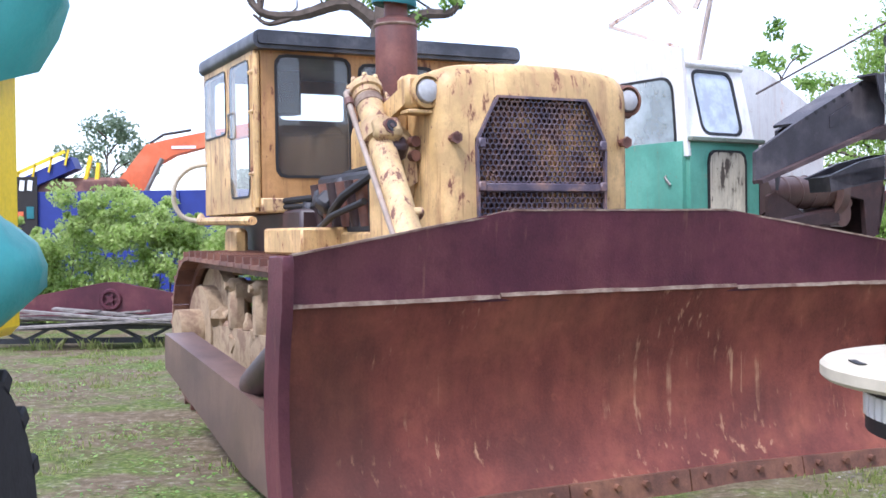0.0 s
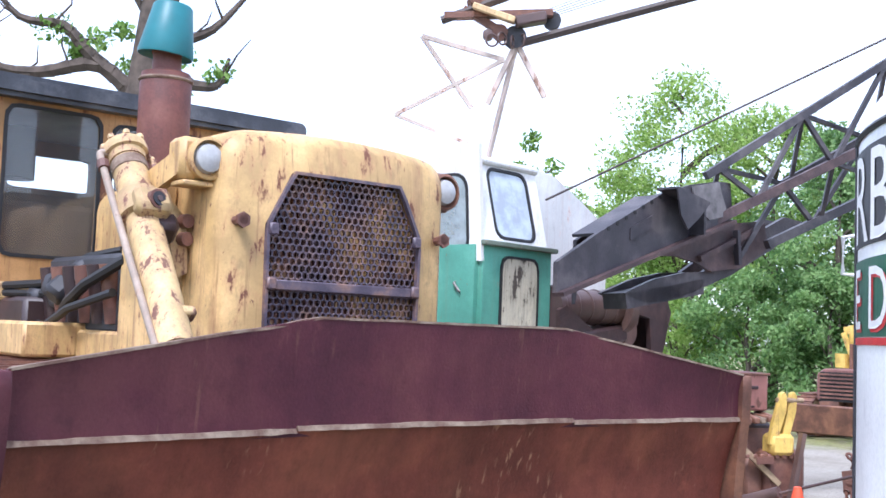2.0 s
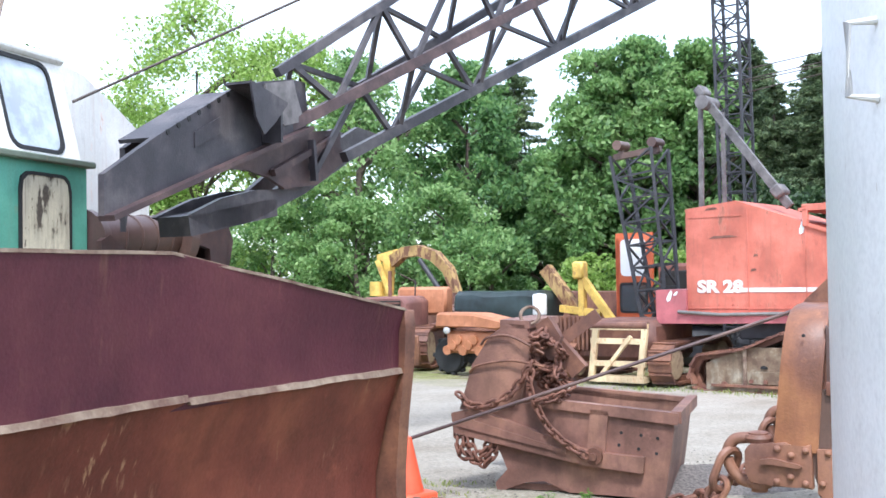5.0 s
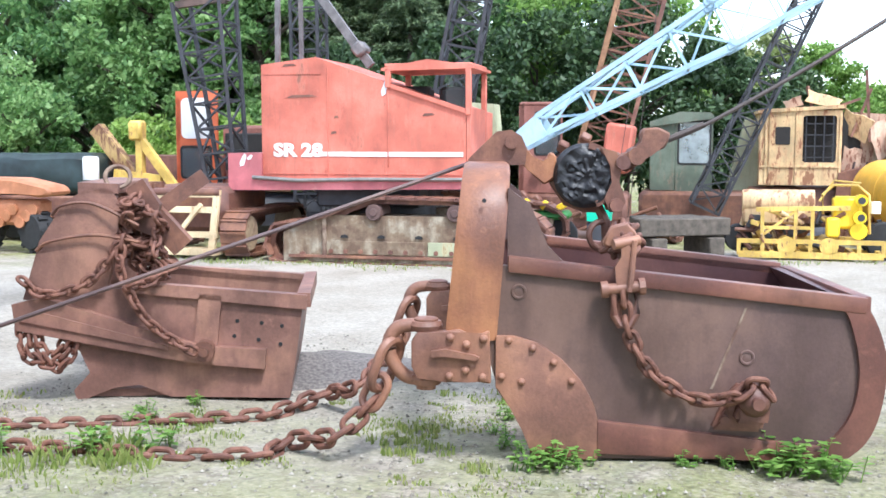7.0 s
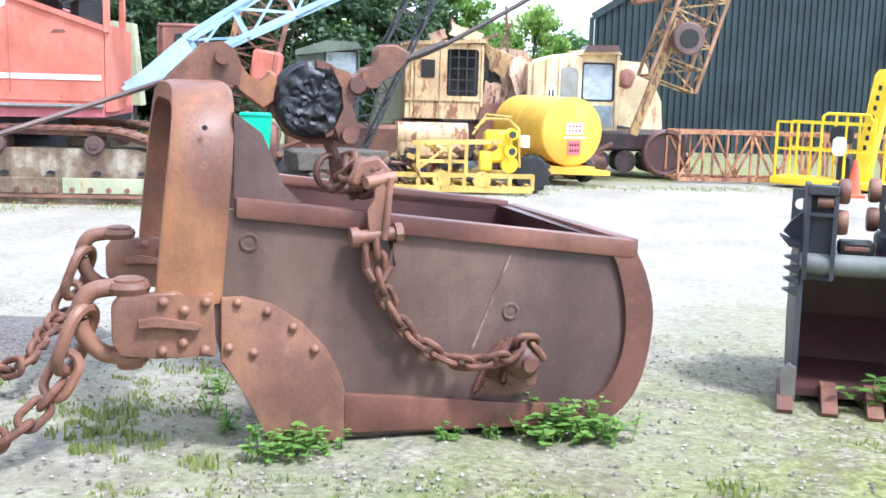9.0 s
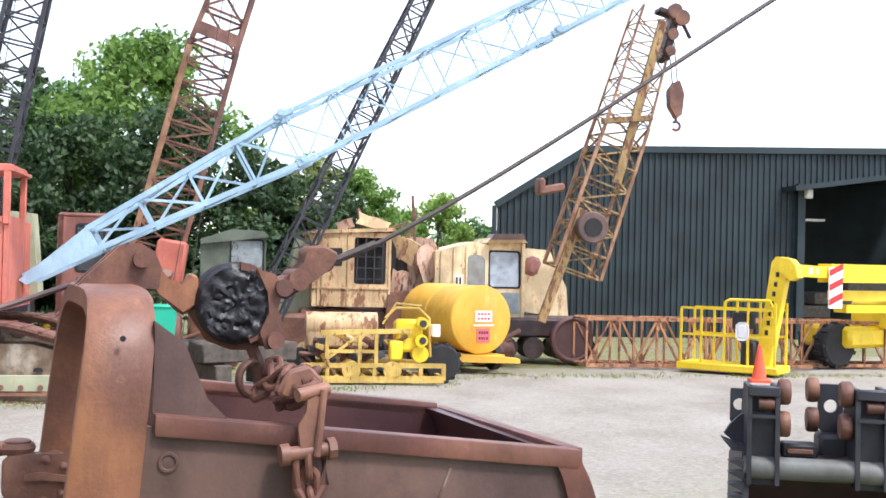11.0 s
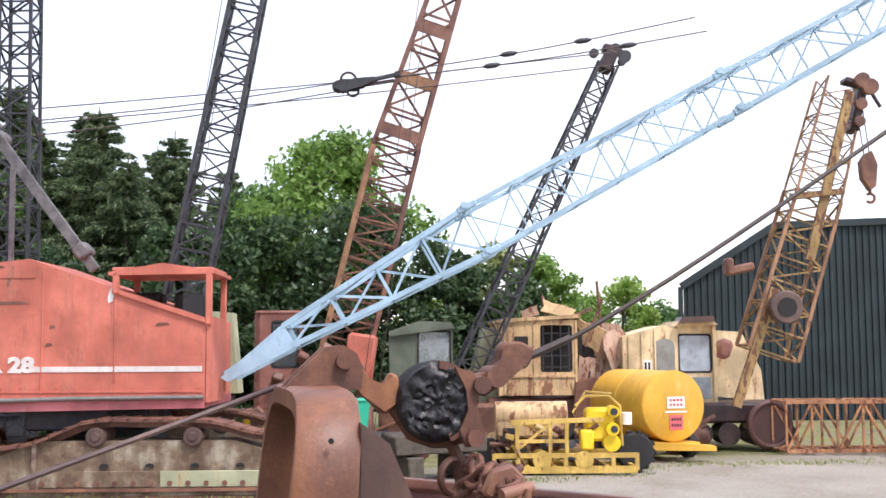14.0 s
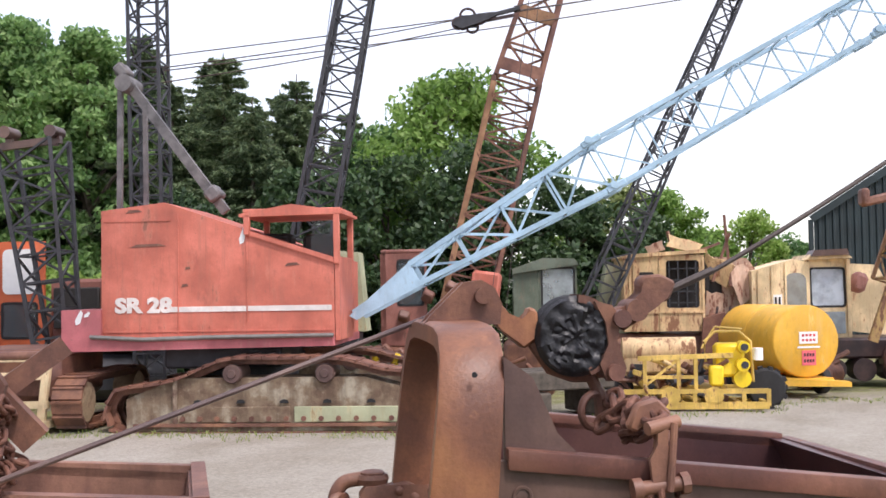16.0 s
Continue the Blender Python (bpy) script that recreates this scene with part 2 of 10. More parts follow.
GLASSD = glass_mat("dark_glass", (0.10, 0.12, 0.13), 0.75)
BLACK = plain("black_rubber_seal", (0.015, 0.015, 0.016), 0.6)
DARKIN = plain("dark_interior", (0.02, 0.018, 0.017), 0.8)
CABIN = plain("cab_lining", (0.13, 0.075, 0.04), 0.7)
PERF = rusty("grille_steel", (0.060, 0.048, 0.072), (0.125, 0.095, 0.118), (0.28, 0.16, 0.11), 6.0, 0.4, 0.2)
CORE = rusty("radiator_core", (0.03, 0.022, 0.026), (0.22, 0.10, 0.06), (0.85, 0.56, 0.22), 2.8, 0.8, 0.1)
GREEN = painted("green_paint", (0.10, 0.33, 0.24), (0.20, 0.12, 0.07), 0.18, 2.5, 0.45, 0.15, 0.2)
WHITE = painted("white_paint", (0.80, 0.80, 0.76), (0.35, 0.17, 0.09), 0.32, 2.5, 0.5, 0.08, 0.35)
SIGNW = painted("white_enamel", (0.80, 0.81, 0.80), (0.45, 0.40, 0.33), 0.05, 3, 0.35, 0.05, 0.1)
SIGNG = plain("sign_green", (0.01, 0.10, 0.055), 0.45, 0.0, 0.2, 6)
CREAMW = plain("cream_disc", (0.50, 0.45, 0.34), 0.6, 0.0, 0.12, 6)
CORAL = painted("coral_red", (0.53, 0.147, 0.098), (0.27, 0.12, 0.085), 0.5, 1.6, 0.6, 0.25, 0.5, 0.45, 0.45)
PINK = painted("faded_pink_red", (0.55, 0.16, 0.17), (0.32, 0.20, 0.16), 0.3, 2.2, 0.55, 0.25, 0.25)
PALEB = painted("pale_blue", (0.34, 0.50, 0.62), (0.40, 0.38, 0.36), 0.2, 3, 0.45, 0.15, 0.15)
TANKY = painted("tank_yellow", (0.80, 0.44, 0.04), (0.52, 0.34, 0.15), 0.4, 1.6, 0.45, 0.16, 0.45, 0.4, 0.35)
BRIGHTY = painted("bright_yellow", (0.85, 0.60, 0.01), (0.4, 0.3, 0.1), 0.08, 2.5, 0.4, 0.08, 0.1)
SKIDY = painted("skid_yellow", (0.62, 0.42, 0.09), (0.22, 0.12, 0.06), 0.7, 4.5, 0.6, 0.25, 0.5, 0.5, 0.6)
GANM = painted("gantry_cream", (0.50, 0.42, 0.36), (0.24, 0.13, 0.09), 0.75, 3.0, 0.6, 0.2, 0.5)
BBOOM = painted("boom_rust", (0.30, 0.16, 0.08), (0.12, 0.055, 0.035), 0.8, 4.0, 0.65, 0.3, 0.5)
YBOOM = painted("boom_yellow", (0.33, 0.22, 0.075), (0.14, 0.065, 0.04), 1.2, 3.0, 0.65, 0.3, 0.6, 0.5, 0.6)
OSEC = painted("section_orange", (0.42, 0.20, 0.09), (0.15, 0.065, 0.04), 1.1, 3.0, 0.6, 0.25, 0.4)
TUBEG = plain("scuffed_grey_green", (0.16, 0.165, 0.15), 0.5, 0.0, 0.4, 5, 0.2)
FRAMEM = rusty("flaked_frame", (0.11, 0.064, 0.042), (0.215, 0.155, 0.10), (0.42, 0.38, 0.29), 2.4, 0.8, 0.7, 0.5)
TAN = painted("tan_yellow", (0.64, 0.46, 0.24), (0.26, 0.12, 0.065), 0.95, 2.2, 0.65, 0.3, 0.75, 0.6, 0.8)
FLAKED = painted("peeling_pink", (0.52, 0.36, 0.26), (0.20, 0.08, 0.05), 1.0, 2.6, 0.65, 0.25, 0.6, 0.5, 0.7)
CREAM = painted("cream_paint", (0.68, 0.54, 0.32), (0.30, 0.16, 0.09), 0.7, 2.2, 0.6, 0.28, 0.65, 0.55, 0.7)
DGREEN = painted("dull_green", (0.115, 0.145, 0.105), (0.17, 0.12, 0.085), 0.5, 2.5, 0.6, 0.25, 0.4)
PALEG = painted("pale_green", (0.40, 0.42, 0.27), (0.30, 0.2, 0.1), 0.45, 2.0, 0.65, 0.2, 0.4)
ORANGE = painted("orange_paint", (0.70, 0.15, 0.05), (0.3, 0.12, 0.06), 0.2, 2.0, 0.5, 0.15, 0.2)
FADEDR = painted("faded_dull_red", (0.30, 0.13, 0.105), (0.14, 0.07, 0.05), 0.7, 3.0, 0.65, 0.2, 0.5)
ORANGT = painted("tractor_orange", (0.42, 0.17, 0.08), (0.22, 0.09, 0.05), 0.5, 4.0, 0.6, 0.2, 0.4)
BLUEH = plain("blue_hoarding", (0.015, 0.03, 0.20), 0.5, 0.0, 0.15, 2)
SHEDG = plain("shed_green", (0.0135, 0.026, 0.030), 0.62, 0.0, 0.4, 0.9, 0.05)
BINGR = plain("bin_green", (0.02, 0.42, 0.26), 0.45, 0.0, 0.1, 4)
CONE = plain("cone_orange", (0.75, 0.10, 0.04), 0.5, 0.0, 0.15, 8)
REDP = plain("red_paint", (0.55, 0.03, 0.03), 0.5)
PINKS = plain("pink_sticker", (0.75, 0.14, 0.17), 0.5, 0, 0.1)
WPAPER = plain("white_sticker", (0.82, 0.82, 0.80), 0.5, 0, 0.05)
FADEW = painted("faded_white_paint", (0.74, 0.69, 0.65), (0.48, 0.20, 0.15), 0.4, 6.0, 0.6, 0.12, 0.3, 0.3, 0.5)
PIPEM = painted("chalky_pipe", (0.34, 0.27, 0.21), (0.20, 0.10, 0.06), 0.6, 6.0, 0.6, 0.2, 0.4)
GREYW = plain("silvered_wood", (0.21, 0.19, 0.17), 0.85, 0.0, 0.45, 9, 0.6)
WOODW = plain("weathered_wood", (0.085, 0.07, 0.055), 0.85, 0.0, 0.45, 9, 0.6)
BARK = plain("bark", (0.09, 0.07, 0.055), 0.9, 0.0, 0.4, 7, 0.9)
LEAF_OAK = foliage("oak_leaves", (0.075, 0.15, 0.028), (0.19, 0.335, 0.068), (0.36, 0.51, 0.15), 0.55)
LEAF_DK = foliage("dark_leaves", (0.057, 0.13, 0.047), (0.14, 0.28, 0.095), (0.27, 0.42, 0.145), 0.5)
# Shrub green darkened to stand in for the shade below the trees.
LEAF_SHR = foliage("shaded_shrub_leaves", (0.02, 0.046, 0.02), (0.048, 0.095, 0.036), (0.10, 0.165, 0.06), 0.35)
LEAF_CON = foliage("conifer_needles", (0.055, 0.095, 0.052), (0.14, 0.205, 0.10), (0.27, 0.34, 0.17), 0.5)
LEAF_MED = foliage("mid_leaves", (0.085, 0.18, 0.062), (0.21, 0.36, 0.12), (0.37, 0.52, 0.21), 0.55)
LEAF_LT = foliage("light_leaves", (0.16, 0.28, 0.05), (0.30, 0.45, 0.10), (0.46, 0.58, 0.20), 0.55)
LEAF_HDG = foliage("hedge_leaves", (0.26, 0.38, 0.09), (0.43, 0.56, 0.17), (0.58, 0.67, 0.30), 0.6)
# Leaf colour paled to grey-green in place of haze over the distance.
LEAF_FAR = foliage("hazed_leaves", (0.12, 0.18, 0.11), (0.20, 0.27, 0.17), (0.30, 0.36, 0.25), 0.5)
LEAF_PALE = foliage("pale_leaves", (0.17, 0.22, 0.07), (0.28, 0.34, 0.13), (0.42, 0.46, 0.22), 0.5)
GRASSM = foliage("grass_blades", (0.13, 0.19, 0.04), (0.25, 0.32, 0.08), (0.42, 0.43, 0.17), 0.45)
WEEDM = foliage("weed_leaves", (0.09, 0.20, 0.035), (0.17, 0.32, 0.06), (0.30, 0.45, 0.12), 0.4)


# ---- mesh helpers ----
def box(bm, c, s, m=None, bev=0.0):
    """A box of size s round c, turned by the pose m if given, its edges cut by bev."""
    mat = Matrix.Translation(c)
    if m is not None:
        mat = mat @ m
    r = bmesh.ops.create_cube(bm, size=1.0, matrix=mat @ Matrix.Diagonal((*s, 1)))
    if bev:
        es = list({e for v in r["verts"] for e in v.link_edges})
        bmesh.ops.bevel(bm, geom=es, offset=bev, segments=1, affect='EDGES', profile=0.5)


def frame_of(p0, p1):
    """A turn whose z runs from p0 to p1, with x kept level."""
    z = (Vector(p1) - Vector(p0)).normalized()
    x = Vector((0, 0, 1)).cross(z)
    x = Vector((1, 0, 0)) if x.length < 1e-4 else x.normalized()
    y = z.cross(x)
    return Matrix((x, y, z)).transposed().to_4x4()


def bar(bm, p0, p1, w, h=None):
    """A square or flat bar from p0 to p1; w level, h upright."""
    p0, p1 = Vector(p0), Vector(p1)
    m = Matrix.Translation((p0 + p1) / 2) @ frame_of(p0, p1) @ Matrix.Diagonal((w, h or w, (p1 - p0).length, 1))
    bmesh.ops.create_cube(bm, size=1.0, matrix=m)


def rod(bm, p0, p1, r, r2=None, n=12, caps=True):
    p0, p1 = Vector(p0), Vector(p1)
    m = Matrix.Translation((p0 + p1) / 2) @ frame_of(p0, p1)
    bmesh.ops.create_cone(bm, cap_ends=caps, segments=n, radius1=r, radius2=r if r2 is None else r2, depth=(p1 - p0).length, matrix=m)


def pipe(bm, pts, r, n=8):
    """A round tube through points."""
    pts = [Vector(p) for p in pts]
    rings = []
    for i, p in enumerate(pts):
        d = (pts[min(i + 1, len(pts) - 1)] - pts[max(i - 1, 0)])
        f = frame_of((0, 0, 0), d)
        rings.append([bm.verts.new(p + f @ Vector((r * math.cos(2 * math.pi * k / n), r * math.sin(2 * math.pi * k / n), 0))) for k in range(n)])
    for a, b in zip(rings, rings[1:]):
        for k in range(n):
            bm.faces.new((a[k], a[(k + 1) % n], b[(k + 1) % n], b[k]))
    bm.faces.new(rings[0][::-1]), bm.faces.new(rings[-1])


def slab(bm, outline, m, depth):
    """A plate: an outline in (x, z), set up by the pose m, with its thickness along +y."""
    a = [bm.verts.new(m @ Vector((x, 0, z))) for x, z in outline]
    b = [bm.verts.new(m @ Vector((x, depth, z))) for x, z in outline]
    n = len(a)
    bm.faces.new(a), bm.faces.new(b[::-1])
    for k in range(n):
        bm.faces.new((a[(k + 1) % n], a[k], b[k], b[(k + 1) % n]))


def ringplate(bm, outer, inner, m, depth):
    """A plate with one hole: both outlines of the same count in (x, z)."""
    n = len(outer)
    L = [[bm.verts.new(m @ Vector((x, y, z))) for x, z in o] for y in (0, depth) for o in (outer, inner)]
    for k in range(n):
        j = (k + 1) % n
        bm.faces.new((L[0][k], L[0][j], L[1][j], L[1][k]))
        bm.faces.new((L[2][j], L[2][k], L[3][k], L[3][j]))
        bm.faces.new((L[0][j], L[0][k], L[2][k], L[2][j]))
        bm.faces.new((L[1][k], L[1][j], L[3][j], L[3][k]))


def rrect(x0, x1, z0, z1, r, n=4):
    """A rounded rectangle's outline."""
    out = []
    for cx, cz, a0 in ((x1 - r, z1 - r, 0), (x0 + r, z1 - r, 90), (x0 + r, z0 + r, 180), (x1 - r, z0 + r, 270)):
        for k in range(n + 1):
            a = radians(a0 + 90 * k / n)
            out.append((cx + r * math.cos(a), cz + r * math.sin(a)))
    return out


def lathe(bm, profile, m, n=24):
    """A turned body: (radius, height) along m's z."""
    rings = []
    for r, h in profile:
        rings.append([bm.verts.new(m @ Vector((max(r, 1e-4) * math.cos(2 * math.pi * k / n), max(r, 1e-4) * math.sin(2 * math.pi * k / n), h))) for k in range(n)])
    for a, b in zip(rings, rings[1:]):
        for k in range(n):
            bm.faces.new((a[k], a[(k + 1) % n], b[(k + 1) % n], b[k]))
    bm.faces.new(rings[0][::-1]), bm.faces.new(rings[-1])


def torus(bm, m, R, r, n=20, k=8, a0=0.0, a1=360.0):
    full = abs(a1 - a0) >= 360
    rings = []
    for i in range(n if full else n + 1):
        a = radians(a0 + (a1 - a0) * i / n)
        rings.append([bm.verts.new(m @ Vector(((R + r * math.cos(2 * math.pi * j / k)) * math.cos(a), (R + r * math.cos(2 * math.pi * j / k)) * math.sin(a), r * math.sin(2 * math.pi * j / k)))) for j in range(k)])
    for i in range(n):
        a, b = rings[i], rings[(i + 1) % len(rings)]
        for j in range(k):
            bm.faces.new((a[j], b[j], b[(j + 1) % k], a[(j + 1) % k]))
    if not full:
        bm.faces.new(rings[0][::-1]), bm.faces.new(rings[-1])


def rounded(bm, off=0.012):
    """Soft edges all over."""
    bmesh.ops.bevel(bm, geom=bm.edges[:], offset=off, segments=2, affect='EDGES', profile=0.6)


def thing(name, label, category, m=None, group="", kind=""):
    e = new(name)
    e.empty_display_size = 0.1
    if m is not None:
        e.matrix_world = m
    return tagged(e, label, category, group, kind)


def finish(bm, name, mat, smooth=False):
    bmesh.ops.recalc_face_normals(bm, faces=bm.faces)
    me = bpy.data.meshes.new(name)
    bm.to_mesh(me)
    bm.free()
    me.materials.append(mat)
    if smooth:
        for p in me.polygons:
            p.use_smooth = True
        me.set_sharp_from_angle(angle=radians(40))
    return me


def part(name, bm, mat, parent, label="", smooth=True):
    ob = new(name, finish(bm, name, mat, smooth))
    ob.parent = parent
    return tagged(ob, label)


def solid(name, bm, mat, label, category, m=None, group="", kind="", smooth=True):
    ob = new(name, finish(bm, name, mat, smooth))
    if m is not None:
        ob.matrix_world = m
    return tagged(ob, label, category, group, kind)


def B(fn, *a, **k):
    """A new bmesh with one shape in it."""
    bm = bmesh.new()
    fn(bm, *a, **k)
    return bm


def ID():
    return Matrix.Identity(4)


def lattice(parent, mat, p0, p1, w0, w1, d0, d1, bays, chord=0.05, lace=0.025, up=(0, 0, 1), lacemat=None):
    """A four-chord lattice boom from p0 to p1: widths w and depths d at both ends, chords as parts, lacing bay by bay."""
    p0, p1 = Vector(p0), Vector(p1)
    z = (p1 - p0).normalized()
    x = z.cross(Vector(up)).normalized()
    y = x.cross(z)
    def at(s, i, j):
        return p0 + (p1 - p0) * s + x * i * (w0 + (w1 - w0) * s) / 2 + y * j * (d0 + (d1 - d0) * s) / 2
    for i, j in ((-1, -1), (1, -1), (-1, 1), (1, 1)):
        part("chord", B(bar, at(0, i, j), at(1, i, j), chord), mat, parent, smooth=False)
    for b in range(bays):
        s0, s1 = b / bays, (b + 1) / bays
        if b % 2:
            s0, s1 = s1, s0
        for (i, j), (k, l) in (((-1, -1), (1, -1)), ((1, -1), (1, 1)), ((1, 1), (-1, 1)), ((-1, 1), (-1, -1))):
            part("lace", B(bar, at(s0, i, j), at(s1, k, l), lace), lacemat or mat, parent, smooth=False)
            part("lace", B(bar, at(b / bays, i, j), at(b / bays, k, l), lace), lacemat or mat, parent, smooth=False)
    return at


def letters(text, size, mat, parent, m, name="lettering", extrude=0.004, bold=0.0):
    """Raised lettering in the built-in font, lying in m's xy plane."""
    cu = bpy.data.curves.new(name, 'FONT')
    cu.body, cu.size, cu.extrude, cu.resolution_u, cu.offset = text, size, extrude, 3, bold
    tmp = bpy.data.objects.new(name, cu)
    scene.collection.objects.link(tmp)
    bpy.context.view_layer.update()
    me = bpy.data.meshes.new_from_object(tmp)
    bpy.data.objects.remove(tmp)
    me.materials.clear()
    me.materials.append(mat)
    ob = new(name, me)
    ob.parent = parent
    ob.matrix_local = m
    return ob


def smooth_path(pts, n=12):
    pts = [Vector(p) for p in pts]
    out = []
    for i in range(len(pts) - 1):
        p0, p1, p2, p3 = pts[max(i - 1, 0)], pts[i], pts[i + 1], pts[min(i + 2, len(pts) - 1)]
        for k in range(n):
            t = k / n
            out.append(0.5 * ((2 * p1) + (p2 - p0) * t + (2 * p0 - 5 * p1 + 4 * p2 - p3) * t * t + (3 * p1 - p0 - 3 * p2 + p3) * t ** 3))
    out.append(pts[-1])
    return out


# ---- ground ----
def slope(x, y):
    """The yard falls gently towards the far row of machines."""
    return -0.018 * min(max(0.0, x - 6.0), 24.0)


def axis(lo, hi, fine0, fine1, step):
    a = list(np.arange(fine0, fine1, step))
    s, v = step, fine1
    while v < hi:
        a.append(v)
        s *= 1.35
        v += s
    a.append(hi)
    s, v = step, fine0 - step
    while v > lo:
        a.append(v)
        s *= 1.35
        v -= s
    a.append(lo)
    return sorted(a)


def ground_mat():
    m, nt, s = base_mat("yard_ground")
    geo = nt.nodes.new("ShaderNodeNewGeometry")
    dot = nt.nodes.new("ShaderNodeVectorMath")
    dot.operation = 'DOT_PRODUCT'
    dot.inputs[1].default_value = (0.77, 0.64, 0)
    nt.links.new(geo.outputs["Position"], dot.inputs[0])
    wob = noise_tex(nt, 0.55, 6)
    add = nt.nodes.new("ShaderNodeMath")
    add.operation = 'MULTIPLY_ADD'
    add.inputs[1].default_value, add.inputs[2].default_value = 5.0, -2.5
    nt.links.new(wob, add.inputs[0])
    sm = nt.nodes.new("ShaderNodeMath")
    nt.links.new(dot.outputs["Value"], sm.inputs[0])
    nt.links.new(add.outputs[0], sm.inputs[1])
    rng = nt.nodes.new("ShaderNodeMapRange")
    rng.inputs[1].default_value, rng.inputs[2].default_value = 0.0, 30.0
    nt.links.new(sm.outputs[0], rng.inputs[0])
    road = ramp(nt, rng.outputs[0], [(0.27, (0, 0, 0)), (0.40, (1, 1, 1)), (0.69, (1, 1, 1)), (0.735, (0, 0, 0))])
    patch = noise_tex(nt, 0.8, 7, rough=0.65)
    # Earth and grass tones, darkened to carry the tree shade on the ground.
    shaded_soil = ramp(nt, noise_tex(nt, 7.0, 8, rough=0.7), [(0.25, (0.075, 0.054, 0.032)), (0.5, (0.15, 0.115, 0.072)), (0.75, (0.27, 0.225, 0.155))])
    shaded_turf = ramp(nt, noise_tex(nt, 22.0, 6), [(0.35, (0.045, 0.072, 0.015)), (0.5, (0.10, 0.14, 0.03)), (0.65, (0.20, 0.23, 0.075))])
    near = mixc(nt, ramp(nt, patch, [(0.46, (0, 0, 0)), (0.57, (1, 1, 1))]), shaded_soil, shaded_turf)
    vor = nt.nodes.new("ShaderNodeTexVoronoi")
    vor.inputs["Scale"].default_value = 38.0
    nt.links.new(geo.outputs["Position"], vor.inputs["Vector"])
    peb = ramp(nt, vor.outputs["Color"], [(0.15, (0.12, 0.098, 0.066)), (0.5, (0.26, 0.228, 0.165)), (0.9, (0.43, 0.39, 0.305))])
    sep = nt.nodes.new("ShaderNodeSeparateXYZ")
    nt.links.new(geo.outputs["Position"], sep.inputs[0])
    east = nt.nodes.new("ShaderNodeMapRange")
    east.inputs[1].default_value, east.inputs[2].default_value = 1.5, 5.5
    nt.links.new(sep.outputs[0], east.inputs[0])
    stony = mixc(nt, 1.0, ramp(nt, noise_tex(nt, 2.6, 5), [(0.40, (0.15,) * 3), (0.56, (0.9,) * 3)]), east.outputs[0], 'MULTIPLY')
    near = mixc(nt, stony, near, peb)
    moss = mixc(nt, 1.0, ramp(nt, noise_tex(nt, 1.5, 8, rough=0.72), [(0.42, (0, 0, 0)), (0.55, (0.85,) * 3)]), east.outputs[0], 'MULTIPLY')
    near = mixc(nt, moss, near, ramp(nt, noise_tex(nt, 30.0, 5), [(0.35, (0.13, 0.15, 0.04)), (0.5, (0.22, 0.24, 0.075)), (0.65, (0.33, 0.32, 0.15))]))
    dirt = ramp(nt, noise_tex(nt, 2.2, 7, rough=0.68), [(0.37, (0.35,) * 3), (0.46, (0, 0, 0))])
    near = mixc(nt, dirt, near, (0.14, 0.115, 0.085))
    clod = noise_tex(nt, 13.0, 8, rough=0.75)
    near = mixc(nt, ramp(nt, clod, [(0.36, (0.62,) * 3), (0.48, (0, 0, 0))]), near, (0.085, 0.075, 0.04))
    near = mixc(nt, ramp(nt, clod, [(0.54, (0, 0, 0)), (0.68, (0.55,) * 3)]), near, (0.47, 0.43, 0.34))
    ruts = noise_tex(nt, 0.9, 5, (0.6, 1.0, 1))
    track = ramp(nt, ruts, [(0.3, (0.26, 0.235, 0.20)), (0.5, (0.35, 0.325, 0.285)), (0.72, (0.42, 0.395, 0.355))])
    track = mixc(nt, 0.3, track, peb)
    track = mixc(nt, ramp(nt, clod, [(0.36, (0.35,) * 3), (0.48, (0, 0, 0))]), track, (0.17, 0.155, 0.13))
    col = mixc(nt, road, near, track)
    nt.links.new(col, s.inputs["Base Color"])
    s.inputs["Roughness"].default_value = 0.95
    s.inputs["Specular IOR Level"].default_value = 0.15
    bump(nt, s, clod, 0.7, 0.03)
    return m


GROUND = ground_mat()
gx, gy = axis(-900, 900, -8, 16, 0.3), axis(-900, 900, -1, 24, 0.3)
gv, gf = [], []
for y in gy:
    for x in gx:
        near = max(0.0, 1 - max(0, abs(x - 4) - 12, abs(y - 10) - 14) / 8)
        h = 0.035 * noise.noise((x * 0.9, y * 0.9, 0)) + 0.02 * noise.noise((x * 2.7, y * 2.7, 4))
        sdist = 0.77 * x + 0.64 * y
        h *= near * (0.25 if 11.5 < sdist < 20 else 1.0)
        gv.append((x, y, slope(x, y) + h - 0.02))
nx = len(gx)
for j in range(len(gy) - 1):
    for i in range(nx - 1):
        gf.append((j * nx + i, j * nx + i + 1, (j + 1) * nx + i + 1, (j + 1) * nx + i))
gm = bpy.data.meshes.new("ground")
gm.from_pydata(gv, [], gf)
gm.materials.append(GROUND)
for p in gm.polygons:
    p.use_smooth = True
tagged(new("ground", gm), "gravel and thin grass yard with a pale worn track across it", "ground", kind="structure")


